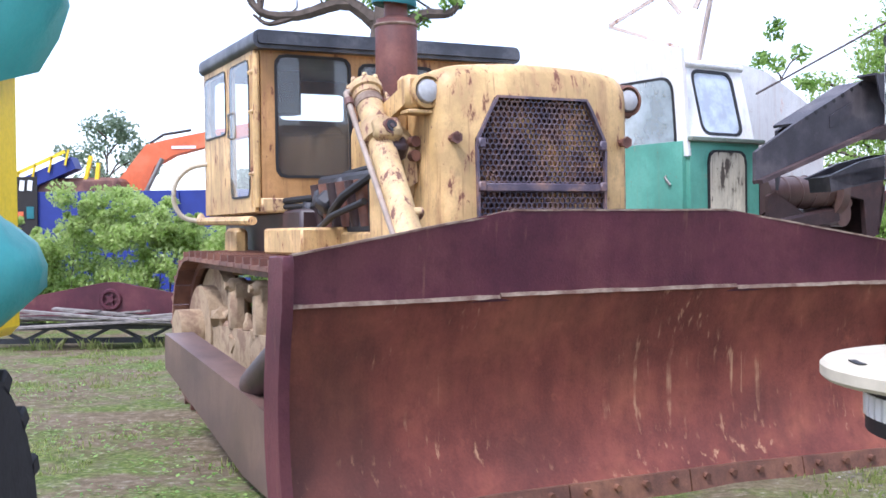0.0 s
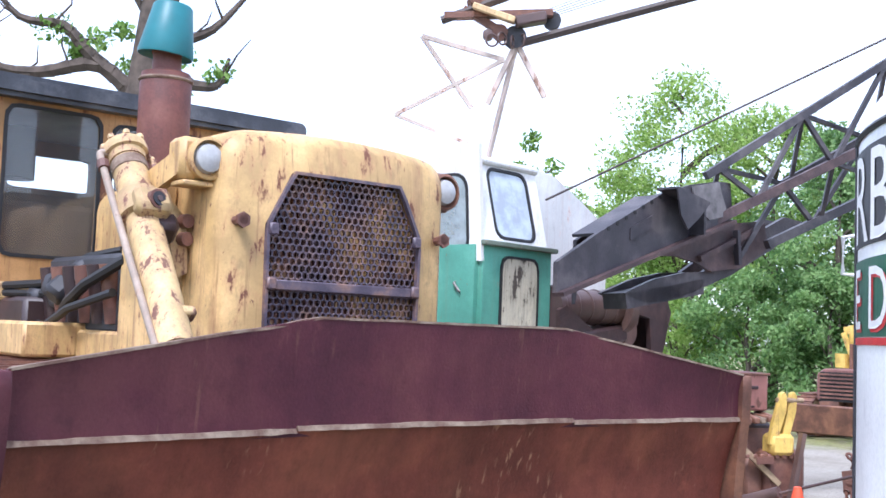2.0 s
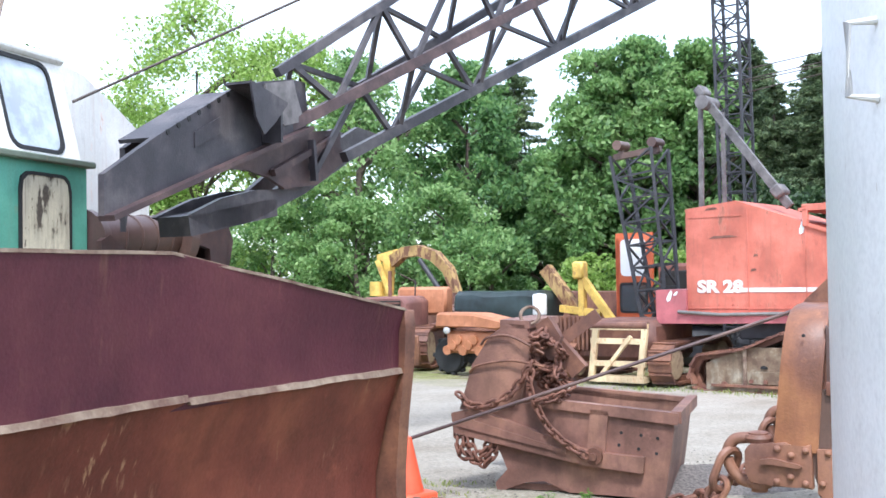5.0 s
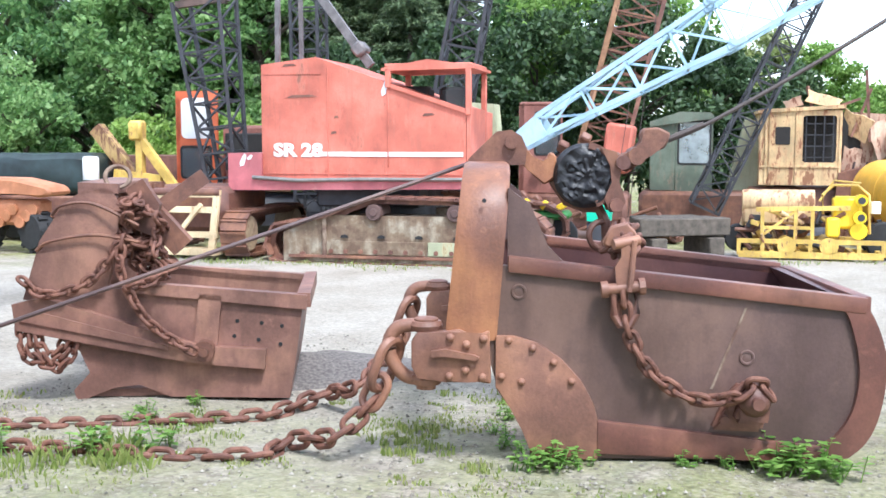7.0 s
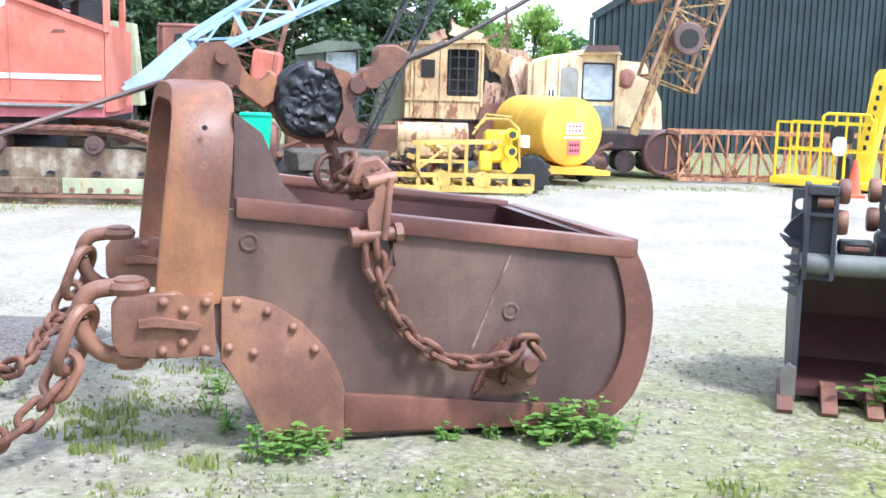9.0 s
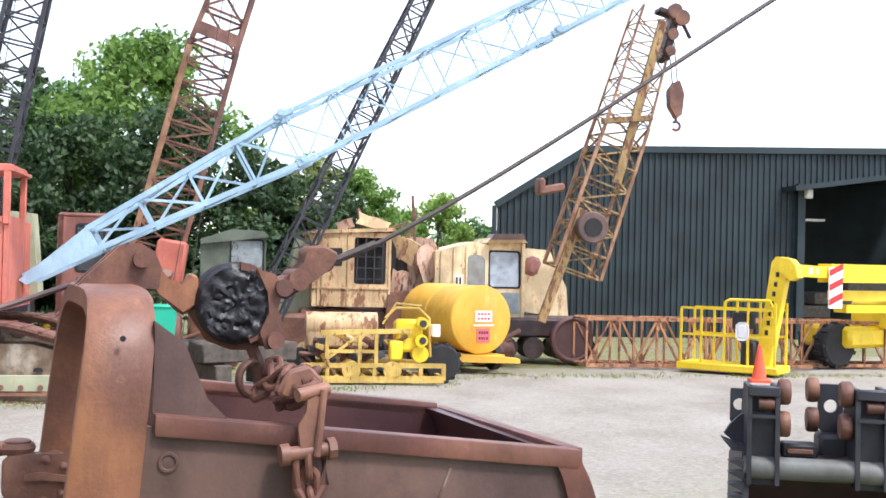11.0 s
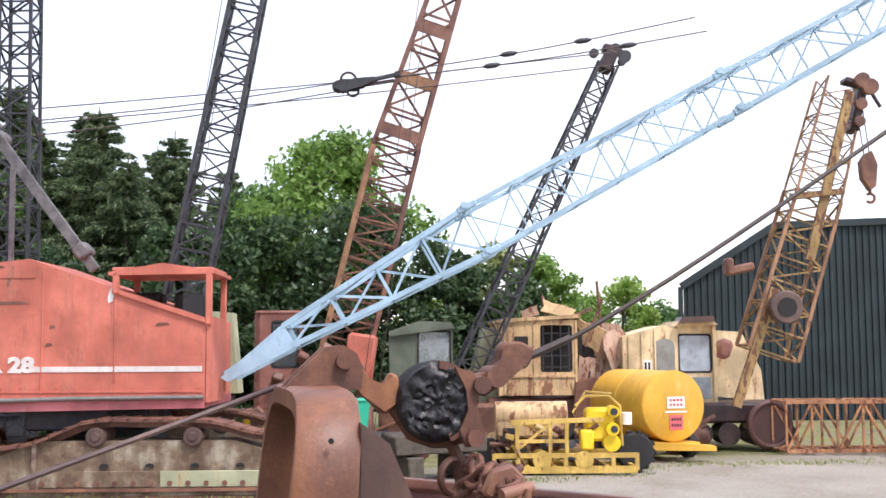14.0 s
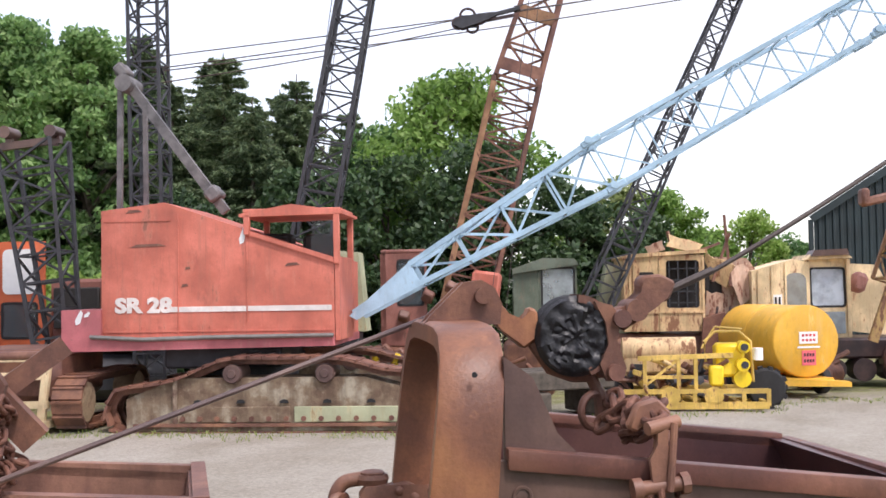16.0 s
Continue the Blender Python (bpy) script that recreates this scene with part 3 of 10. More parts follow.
# ---- trees ----
def leaf_cloud(name, centres, radii, per, size, mat, parent, rng, flat=0.0, droop=0.0):
    """Many small leaf sprays in clumps round the given centres."""
    c = np.repeat(np.array(centres, float), per, axis=0)
    r = np.repeat(np.array(radii, float), per)[:, None]
    n = len(c)
    d = rng.normal(size=(n, 3))
    d /= np.linalg.norm(d, axis=1)[:, None]
    p = c + d * r * (rng.random((n, 1)) ** 0.45) * np.array([1, 1, 0.75])
    a = rng.normal(size=(n, 3))
    a[:, 2] -= droop
    a /= np.linalg.norm(a, axis=1)[:, None]
    b = np.cross(a, rng.normal(size=(n, 3)) + np.array([0, 0, flat]))
    b /= np.linalg.norm(b, axis=1)[:, None]
    s = size * (0.55 + 0.9 * rng.random((n, 1)))
    v = np.stack([p - a * s, p + b * s * 0.55 - a * s * 0.1, p + a * s, p - b * s * 0.5 + a * s * 0.15], axis=1).reshape(-1, 3)
    f = np.arange(n * 4).reshape(n, 4)
    me = bpy.data.meshes.new(name)
    me.from_pydata(v.tolist(), [], f.tolist())
    me.materials.append(mat)
    ob = new(name, me)
    ob.parent = parent
    return ob


def broad_tree(x, y, h, rad, mat, label, seed, trunk=0.3, low=0.3, clumps=70, per=110, size=0.17):
    rng = np.random.default_rng(seed)
    t = thing("tree", label, "tree", pose(x, y, slope(x, y)))
    bm = bmesh.new()
    pipe(bm, [(0, 0, -0.2), (0.05 * rad, 0.03, h * 0.25), (-0.04 * rad, 0.05, h * 0.5), (0, 0, h * 0.8)], trunk, 9)
    for v in bm.verts:
        k = max(0.12, 1 - v.co.z / h * 1.05)
        v.co.x *= k
        v.co.y *= k
    cs, rs = [], []
    for k in range(clumps):
        th = rng.random() * 2 * math.pi
        zz = low + (1 - low) * rng.random()
        prof = math.sin(math.pi * min(1, (zz - low) / (1 - low) * 0.82 + 0.16)) ** 0.6
        rr = rad * prof * (0.35 + 0.65 * rng.random() ** 0.5) * (0.85 + 0.3 * math.sin(3 * th + seed))
        c = (rr * math.cos(th), rr * math.sin(th), h * zz - 0.1 * rr)
        cs.append(c)
        rs.append(rad * (0.14 + 0.14 * rng.random()))
        if k % 4 == 0:
            z0 = max(h * 0.22, c[2] - rr * 0.7)
            pipe(bm, [(0, 0, z0), (c[0] * 0.5, c[1] * 0.5, (z0 + c[2]) / 2 + 0.1 * rr), c], trunk * 0.22, 5)
    part("trunk", bm, BARK, t)
    leaf_cloud("crown", cs, rs, per, size, mat, t, rng, flat=0.6)
    return t


def conifer(x, y, h, rad, label, seed, mat=None, size=0.2):
    """A spruce: whorls of drooping boughs, each a flat spray of fine needle twigs, up to a thin leader."""
    rng = np.random.default_rng(seed)
    t = thing("conifer_tree", label, "tree", pose(x, y, slope(x, y)))
    bm = bmesh.new()
    rod(bm, (0, 0, -0.2), (0, 0, h), 0.18, 0.012, 8)
    P, D = [], []
    z = h * 0.06
    while z < h - 0.15:
        k = 1 - z / h
        for i in range(6 + int(5 * k)):
            th = rng.random() * 2 * math.pi
            L = (1.2 * rad * k ** 0.7 + 0.12) * (0.45 + 0.65 * rng.random())
            rise = 0.25 * L * (0.55 - k) + 0.04
            d = np.array([math.cos(th), math.sin(th), 0.0])
            if i % 2 == 0:
                rod(bm, (0, 0, z), (L * d[0] * 0.9, L * d[1] * 0.9, z + rise - 0.1 * L), 0.025 * (0.3 + k), 0.006, 4)
            n = int(24 + 105 * L)
            s = rng.random(n) ** 0.7
            side = (rng.random(n) - 0.5) * 0.55 * L * (1.05 - s)
            p = np.outer(s * L, d) + np.outer(side, [-d[1], d[0], 0])
            p[:, 2] += z + rise * s - 0.10 * L * s * s - 0.22 * rng.random(n) * (0.3 + k)
            q = np.tile(d, (n, 1)) + rng.normal(size=(n, 3)) * 0.65
            q[:, 2] -= 0.35
            P.append(p)
            D.append(q)
        z += (0.10 + 0.16 * k) * (0.7 + 0.6 * rng.random())
    part("trunk", bm, BARK, t)
    p, a = np.concatenate(P), np.concatenate(D)
    n = len(p)
    a /= np.linalg.norm(a, axis=1)[:, None]
    b = np.cross(a, rng.normal(size=(n, 3)) + np.array([0, 0, 1.2]))
    b /= np.linalg.norm(b, axis=1)[:, None]
    s = size * (0.6 + 0.8 * rng.random((n, 1)))
    v = np.stack([p - a * s * 0.6, p + b * s * 0.22, p + a * s, p - b * s * 0.22], axis=1).reshape(-1, 3)
    me = bpy.data.meshes.new("crown")
    me.from_pydata(v.tolist(), [], np.arange(n * 4).reshape(n, 4).tolist())
    me.materials.append(mat or LEAF_CON)
    ob = new("crown", me)
    ob.parent = t
    return t


# ---- bulldozer ----
def polar(outline, c, n=64):
    """The outline met by n rays from c, so that two outlines can be joined point by point."""
    out = []
    m = len(outline)
    for k in range(n):
        a = 2 * math.pi * (k + 0.5) / n
        dx, dz = math.cos(a), math.sin(a)
        best = None
        for i in range(m):
            x0, z0 = outline[i][0] - c[0], outline[i][1] - c[1]
            x1, z1 = outline[(i + 1) % m][0] - c[0], outline[(i + 1) % m][1] - c[1]
            den = dx * (z1 - z0) - dz * (x1 - x0)
            if abs(den) < 1e-9:
                continue
            tt = (x0 * (z1 - z0) - z0 * (x1 - x0)) / den
            ss = (x0 * dz - z0 * dx) / den
            if tt > 0 and -1e-6 <= ss <= 1 + 1e-6 and (best is None or tt > best):
                best = tt
        out.append((c[0] + dx * best, c[1] + dz * best))
    return out


def rect(x0, x1, z0, z1):
    return [(x0, z0), (x1, z0), (x1, z1), (x0, z1)]


def bay(bm, x0, x1, z0, z1, w, m, depth, r=0.07):
    """A wall panel with one rounded window opening w = (x0, x1, z0, z1)."""
    c = ((w[0] + w[1]) / 2, (w[2] + w[3]) / 2)
    corners = rect(x0, x1, z0, z1)
    outer, inner = polar(corners, c), polar(rrect(*w, r), c)
    for q in corners:
        k = min(range(len(outer)), key=lambda i: (outer[i][0] - q[0]) ** 2 + (outer[i][1] - q[1]) ** 2)
        outer[k] = q
    ringplate(bm, outer, inner, m, depth)


def window_pane(parent, w, m, glass, r=0.07, seal=0.018, name="window"):
    c = ((w[0] + w[1]) / 2, (w[2] + w[3]) / 2)
    ws = (w[0] - seal, w[1] + seal, w[2] - seal, w[3] + seal)
    wi = (w[0] + seal, w[1] - seal, w[2] + seal, w[3] - seal)
    bm = bmesh.new()
    ringplate(bm, polar(rrect(*ws, r + seal), c), polar(rrect(*wi, r), c), m @ Matrix.Translation((0, -0.008, 0)), 0.02)
    fr = part(name, bm, BLACK, parent)
    bm = bmesh.new()
    slab(bm, rrect(*wi, r), m @ Matrix.Translation((0, 0.01, 0)), 0.005)
    pane = part("pane", bm, glass, fr, smooth=False)
    pane.visible_shadow = False
    return fr


DZ = pose(1.153, 7.02, 0, 0, 0, 26.16)
dozer = thing("bulldozer", "old yellow crawler bulldozer with a wide rusted blade, standing on grass", "bulldozer", DZ)


def wing(u):
    return -max(0.0, abs(u) - 0.906) * 0.105


def top_line(u):
    return 1.785 - max(0.0, abs(u) - 0.8) * 0.165


bm = bmesh.new()
us = [-2.26, -1.9, -1.5, -1.2, -0.906, -0.5, 0, 0.5, 0.906, 1.2, 1.5, 1.9, 2.26]
prof = [(0.08, -0.03), (0.2, 0.05), (0.35, 0.11), (0.55, 0.145), (0.8, 0.14), (1.05, 0.08), (1.27, 0.0)]
def sheet(bm, us, rows, thick):
    """A bent plate: rows(u) gives (v, z) from the foot to the top."""
    A = [[bm.verts.new((u, v, z)) for v, z in rows(u)] for u in us]
    C = [[bm.verts.new((u, v + thick, z)) for v, z in rows(u)] for u in us]
    n = len(A[0])
    for i in range(len(us) - 1):
        for j in range(n - 1):
            bm.faces.new((A[i][j], A[i + 1][j], A[i + 1][j + 1], A[i][j + 1]))
            bm.faces.new((C[i][j + 1], C[i + 1][j + 1], C[i + 1][j], C[i][j]))
        bm.faces.new((A[i + 1][0], A[i][0], C[i][0], C[i + 1][0]))
        bm.faces.new((A[i][-1], A[i + 1][-1], C[i + 1][-1], C[i][-1]))
    for i in (0, -1):
        for j in range(n - 1):
            bm.faces.new((A[i][j], A[i][j + 1], C[i][j + 1], C[i][j]))


sheet(bm, us, lambda u: [(v + wing(u), z) for z, v in prof], 0.05)
blade = part("blade", bm, BLADE, dozer, "curved rust-red blade plate with pale scratches")
bm = bmesh.new()
sheet(bm, us[:4] + [-0.8] + us[5:8] + [0.8] + us[9:], lambda u: [(wing(u) + 0.012, 1.24), (wing(u) + 0.004, 1.45), (wing(u) - 0.03, top_line(u))], 0.03)
part("spill_guard", bm, GUARD, blade, "dark maroon plate along the top of the blade")
bm = bmesh.new()
lip = lambda u: 0.003 * noise.noise((u * 4.1, 3, 1)) - 0.012 * max(0.0, noise.noise((u * 2.3, 8, 4)) - 0.25)
sheet(bm, [-2.25 + 4.5 * k / 90 for k in range(91)], lambda u: [(wing(u) - 0.034, top_line(u) - 0.008 + lip(u)), (wing(u) - 0.033, top_line(u) + 0.004 + lip(u))], 0.036)
part("worn_lip", bm, SEAM, blade, "pale worn top edge")
for a, b, dz in ((-2.25, -0.906, 0.0), (-0.90, 0.90, 0.012), (0.906, 2.25, 0.0)):
    bm = bmesh.new()
    wob = lambda u, k: 0.006 * noise.noise((u * 3.1, k, 1)) + 0.004 * noise.noise((u * 11, k, 5))
    sheet(bm, [a + (b - a) * k / 36 for k in range(37)], lambda u: [(wing(u) - 0.016, 1.256 + dz + wob(u, 0)), (wing(u) - 0.006, 1.279 + dz + wob(u, 9))], 0.03)
    part("seam_strip", bm, SEAM, blade, "pale worn weld seam")
for sgn in (-1, 1):
    bm = bmesh.new()
    w0 = wing(2.26)
    m = pose(sgn * 2.25, w0, 0, 0, 0, -12 * sgn) @ Matrix.Translation((0.07 if sgn > 0 else 0, 0, 0)) @ pose(0, 0, 0, 0, 0, 90)
    edge = prof + [(1.46, -0.03), (1.54, -0.04)]
    slab(bm, [(v * 0.4 - 0.022, z) for z, v in edge] + [(v * 0.4 + 0.13, z) for z, v in edge[::-1]], m, 0.07)
    bmesh.ops.bevel(bm, geom=bm.edges[:], offset=0.008, segments=1, affect='EDGES')
    part("end_plate", bm, RUST if sgn > 0 else GUARD, blade)
for k in range(5):
    a = -2.3 + k * 0.92
    bm = bmesh.new()
    sheet(bm, [a + 0.004, a + 0.46, a + 0.912], lambda u: [(wing(u) - 0.085, -0.08), (wing(u) - 0.05, 0.10)], 0.04)
    for j in range(4):
        u = a + 0.12 + 0.22 * j
        rod(bm, (u, wing(u) - 0.09, 0.05), (u, wing(u) - 0.04, 0.055), 0.022, n=8)
    part("cutting_edge", bm, RUST, blade)

for sgn in (-1, 1):
    bm = bmesh.new()
    slab(bm, [(3.6, 0.84), (3.6, 0.55), (1.3, 0.08), (0.14, 0.0), (0.14, 0.48), (1.2, 0.62)], Matrix.Translation((sgn * 2.0 + 0.12, 0, 0)) @ pose(0, 0, 0, 0, 0, 90), 0.24)
    arm = part("push_arm", bm, GRUST, dozer, "dark rusted box-section push arm")
    part("brace", B(rod, (sgn * 2.0, 1.35, 0.66), (sgn * 2.0, 0.62, 0.98), 0.12, n=18), BRACE, arm, "dark cylindrical tilt brace")
    part("brace_rod", B(rod, (sgn * 2.0, 0.62, 0.98), (sgn * 2.0, 0.12, 1.18), 0.07, n=14), DSTEEL, arm)
    part("brace_lug", B(box, (sgn * 2.0, 1.38, 0.62), (0.2, 0.2, 0.16), pose(0, 0, 0, -24, 0, 0), 0.03), GUARD, arm)


def belt(c0, r0, c1, r1, pitch):
    """Points and headings round two wheels in (v, z), for a crawler track."""
    d = math.hypot(c1[0] - c0[0], c1[1] - c0[1])
    base = math.atan2(c1[1] - c0[1], c1[0] - c0[0])
    off = math.acos((r0 - r1) / d)
    pts = []
    for k in range(40):
        a = base + off + (2 * math.pi - 2 * off) * k / 39
        pts.append((c0[0] + r0 * math.cos(a), c0[1] + r0 * math.sin(a)))
    for k in range(40):
        a = base - off + 2 * off * k / 39
        pts.append((c1[0] + r1 * math.cos(a), c1[1] + r1 * math.sin(a)))
    pts.append(pts[0])
    seg = [math.dist(p, q) for p, q in zip(pts, pts[1:])]
    total = sum(seg)
    n = round(total / pitch)
    out, i, run = [], 0, 0.0
    for k in range(n):
        s = total * k / n
        while run + seg[i] < s:
            run += seg[i]
            i += 1
        f = (s - run) / seg[i]
        p = [pts[i][j] + f * (pts[i + 1][j] - pts[i][j]) for j in (0, 1)]
        out.append((p[0], p[1], math.atan2(pts[i + 1][1] - pts[i][1], pts[i + 1][0] - pts[i][0])))
    return out


def shoe_mesh(width, pitch, grouser, mat):
    bm = bmesh.new()
    box(bm, (0, 0, 0), (width, pitch * 0.94, 0.035))
    box(bm, (0, -pitch * 0.36, -grouser / 2), (width, 0.03, grouser))
    box(bm, (-width * 0.2, 0, 0.05), (0.05, pitch * 1.05, 0.08))
    box(bm, (width * 0.2, 0, 0.05), (0.05, pitch * 1.05, 0.08))
    return finish(bm, "track_shoe", mat)


SHOE = shoe_mesh(0.62, 0.225, 0.075, MRUST)
for sgn in (-1, 1):
    bm = bmesh.new()
    slab(bm, [(1.5, 0.3), (4.8, 0.3), (4.8, 0.75), (4.0, 0.85), (2.0, 0.85), (1.5, 0.75)], Matrix.Translation((sgn * 1.34 + 0.18, 0, 0)) @ pose(0, 0, 0, 0, 0, 90), 0.36)
    for k in range(6):
        rod(bm, (sgn * 1.34 - 0.24, 1.9 + 0.5 * k, 0.24), (sgn * 1.34 + 0.24, 1.9 + 0.5 * k, 0.24), 0.15, n=14)
    track = part("track_frame", bm, MUDDY, dozer, "mud-caked track frame and rollers")
    bm = bmesh.new()
    for r, w in ((0.56, 0.10), (0.46, 0.24), (0.2, 0.44)):
        rod(bm, (sgn * 1.34 - w, 1.45, 0.72), (sgn * 1.34 + w, 1.45, 0.72), r, n=28)
    part("idler", bm, MUDDY, track)
    bm = bmesh.new()
    for r, w in ((0.60, 0.06), (0.42, 0.2), (0.2, 0.42)):
        rod(bm, (sgn * 1.34 - w, 4.75, 0.76), (sgn * 1.34 + w, 4.75, 0.76), r, n=24)
    part("sprocket", bm, MUDDY, track)
    for v in (2.25, 2.95, 3.7):
        bm = bmesh.new()
        box(bm, (sgn * 1.46, v, 1.0), (0.16, 0.18, 0.40), bev=0.05)
        box(bm, (sgn * 1.46, v, 1.22), (0.19, 0.13, 0.13), bev=0.04)
        rod(bm, (sgn * 1.5, v, 1.22), (sgn * 1.58, v, 1.22), 0.035, n=8)
        rod(bm, (sgn * 1.2, v, 1.16), (sgn * 1.5, v, 1.16), 0.1, n=12)
        part("carrier_roller", bm, MUDDY, track)
    rm = random.Random(60 + sgn)
    for k in range(11):
        bm = bmesh.new()
        v0 = 1.2 + 0.31 * k
        bmesh.ops.create_icosphere(bm, subdivisions=2, radius=0.10 + 0.06 * rm.random())
        for vt in bm.verts:
            vt.co *= 1 + 0.7 * noise.noise(vt.co * 13 + Vector((k, sgn, 0)))
            vt.co = Vector((vt.co.x * 0.6 + sgn * 1.45, vt.co.y + v0, vt.co.z * 0.8 + 0.80 + 0.12 * math.sin(2.1 * k)))
        part("caked_mud", bm, MUDDY, track)
    for v, z, a in belt((1.45, 0.72), 0.66, (4.75, 0.76), 0.68, 0.225):
        o = new("track_shoe", SHOE)
        o.parent = track
        o.matrix_local = Matrix.Translation((sgn * 1.34, v, z)) @ pose(0, 0, 0, math.degrees(a), 0, 0)

# hood and radiator guard
OCT = [(-0.527, 1.5), (0.527, 1.5), (0.54, 2.29), (0.38, 2.605), (-0.38, 2.605), (-0.54, 2.29)]
bm = bmesh.new()
cc = (0, 2.05)
def nose(i):
    return polar(rrect(-0.80 + i, 0.80 - i, 1.3 + i, 2.80 - i, 0.15) , cc, 96)
rings = []
for o, v in ((nose(0.0), 1.62), (nose(0.0), 1.10), (nose(0.025), 1.03), (nose(0.08), 0.985), (polar(OCT, cc, 96), 0.965), (polar(OCT, cc, 96), 1.2)):
    rings.append([bm.verts.new((x, v + 0.06 * abs(x) ** 2, z + (0.05 * (1 - (x / 0.8) ** 2) if z > 2.68 else 0))) for x, z in o])
for a, b in zip(rings, rings[1:]):
    for k in range(96):
        bm.faces.new((a[k], a[(k + 1) % 96], b[(k + 1) % 96], b[k]))
hood = part("radiator_guard", bm, YEL, dozer, "faded yellow radiator guard with rust spots")
bm = bmesh.new()
slab(bm, rrect(-0.42, 0.72, 1.5, 2.70, 0.17), Matrix.Translation((0, 1.6, 0)), 2.0)
part("hood", bm, YEL, dozer)
bm = bmesh.new()
for sgn in (-1, 1):
    part("side_panel", B(box, (sgn * 0.86, 1.75, 2.0), (0.12, 0.5, 1.1), bev=0.03), YEL, dozer)
    part("side_panel", B(box, (sgn * 0.84, 2.6, 1.52), (0.14, 1.3, 0.30), bev=0.02), YEL, dozer)
    part("engine_block", B(box, (sgn * 0.80, 2.7, 1.9), (0.12, 1.2, 0.5), bev=0.03), DSTEEL, dozer)
    for k in range(6):
        part("cylinder_head", B(rod, (sgn * 0.84, 2.2 + 0.2 * k, 1.72), (sgn * 0.90, 2.2 + 0.2 * k, 2.08), 0.06, n=10), BRACE if k % 2 else MRUST, dozer)
for sgn in (-1, 1):
    bm = bmesh.new()
    rod(bm, (sgn * 0.70, 1.02, 2.3), (sgn * 0.70, 0.93, 2.3), 0.028, n=8)
    rod(bm, (sgn * 0.70, 0.95, 2.3), (sgn * 0.70, 0.93, 2.3), 0.045, n=6)
    part("bolt", bm, MRUST, hood)
bm = bmesh.new()
box(bm, (0, 1.06, 2.05), (1.04, 0.05, 1.06))
core = part("radiator_core", bm, CORE, hood, "rusty radiator core behind the grille", smooth=False)
bm = bmesh.new()
for k in range(26):
    box(bm, (-0.5 + 0.04 * k, 1.03, 2.05), (0.012, 0.02, 1.04))
tagged(part("finned_face", bm, CORE, hood, smooth=False), kind="stuff")


def in_oct(x, z, pad=0.0):
    n = len(OCT)
    return all((OCT[(i + 1) % n][0] - OCT[i][0]) * (z - OCT[i][1]) - (OCT[(i + 1) % n][1] - OCT[i][1]) * (x - OCT[i][0]) > pad for i in range(n))


verts, faces = [], []
pz, px = 0.0375, 0.0433
for r in range(32):
    for q in range(-14, 15):
        x, z = (q + 0.5 * (r % 2)) * px, 1.5 + r * pz
        if not in_oct(x, z, 0.006):
            continue
        b0 = len(verts)
        for rad in (1.0, 0.80):
            for k in range(6):
                a = radians(60 * k + 30)
                R = px / math.sqrt(3) * rad
                verts.append((x + R * math.cos(a), 0.985 + 0.05 * x * x, z + R * math.sin(a)))
        for k in range(6):
            R = px / math.sqrt(3) * 0.80
            a = radians(60 * k + 30)
            verts.append((x + R * math.cos(a), 1.0 + 0.05 * x * x, z + R * math.sin(a)))
        for k in range(6):
            j = (k + 1) % 6
            faces.append((b0 + k, b0 + j, b0 + 6 + j, b0 + 6 + k))
            faces.append((b0 + 6 + k, b0 + 6 + j, b0 + 12 + j, b0 + 12 + k))
gme = bpy.data.meshes.new("grille")
gme.from_pydata(verts, [], faces)
gme.materials.append(PERF)
gr = new("grille", gme)
gr.parent = dozer
tagged(gr, "dark perforated steel radiator grille with round holes")
bm = bmesh.new()
ringplate(bm, polar(OCT, cc, 48), polar([(x * 0.965, cc[1] + (z - cc[1]) * 0.968) for x, z in OCT], cc, 48), Matrix.Translation((0, 0.955, 0)), 0.03)
part("grille_frame", bm, PERF, gr)
bm = bmesh.new()
box(bm, (0, 0.968, 1.965), (1.03, 0.03, 0.06), bev=0.008)
part("grille_bar", bm, PERF, gr)
for sgn in (-1, 1):
    for z in (1.97, 2.27):
        bm = bmesh.new()
        box(bm, (sgn * 0.5, 0.95, z), (0.06, 0.03, 0.07), bev=0.01)
        part("clip", bm, PERF, gr)

for sgn, L in ((-1, "round headlamp in a yellow housing"), (1, "round headlamp in a rusted housing")):
    mt = YEL if sgn < 0 else RUST
    bm = bmesh.new()
    lathe(bm, [(0.075, 0.16), (0.115, 0.10), (0.118, 0.0), (0.10, -0.01), (0.098, 0.03)], Matrix.Translation((sgn * 0.835, 1.10, 2.63)) @ pose(0, 0, 0, -90, 0, 0), 24)
    if sgn < 0:
        box(bm, (sgn * 0.88, 1.23, 2.63), (0.2, 0.18, 0.23), bev=0.03)
        box(bm, (sgn * 0.84, 1.2, 2.49), (0.26, 0.16, 0.03), bev=0.008)
        bar(bm, (sgn * 0.95, 1.22, 2.60), (sgn * 1.04, 1.68, 2.40), 0.06, 0.13)
    else:
        box(bm, (sgn * 0.82, 1.2, 2.63), (0.2, 0.14, 0.25), bev=0.03)
    lamp = part("headlamp", bm, mt, dozer, L)
    bm = bmesh.new()
    lathe(bm, [(0.085, 0.02), (0.075, -0.012), (0.04, -0.026), (0.0, -0.03)], Matrix.Translation((sgn * 0.835, 1.10, 2.63)) @ pose(0, 0, 0, -90, 0, 0), 24)
    part("lens", bm, LENS, lamp)

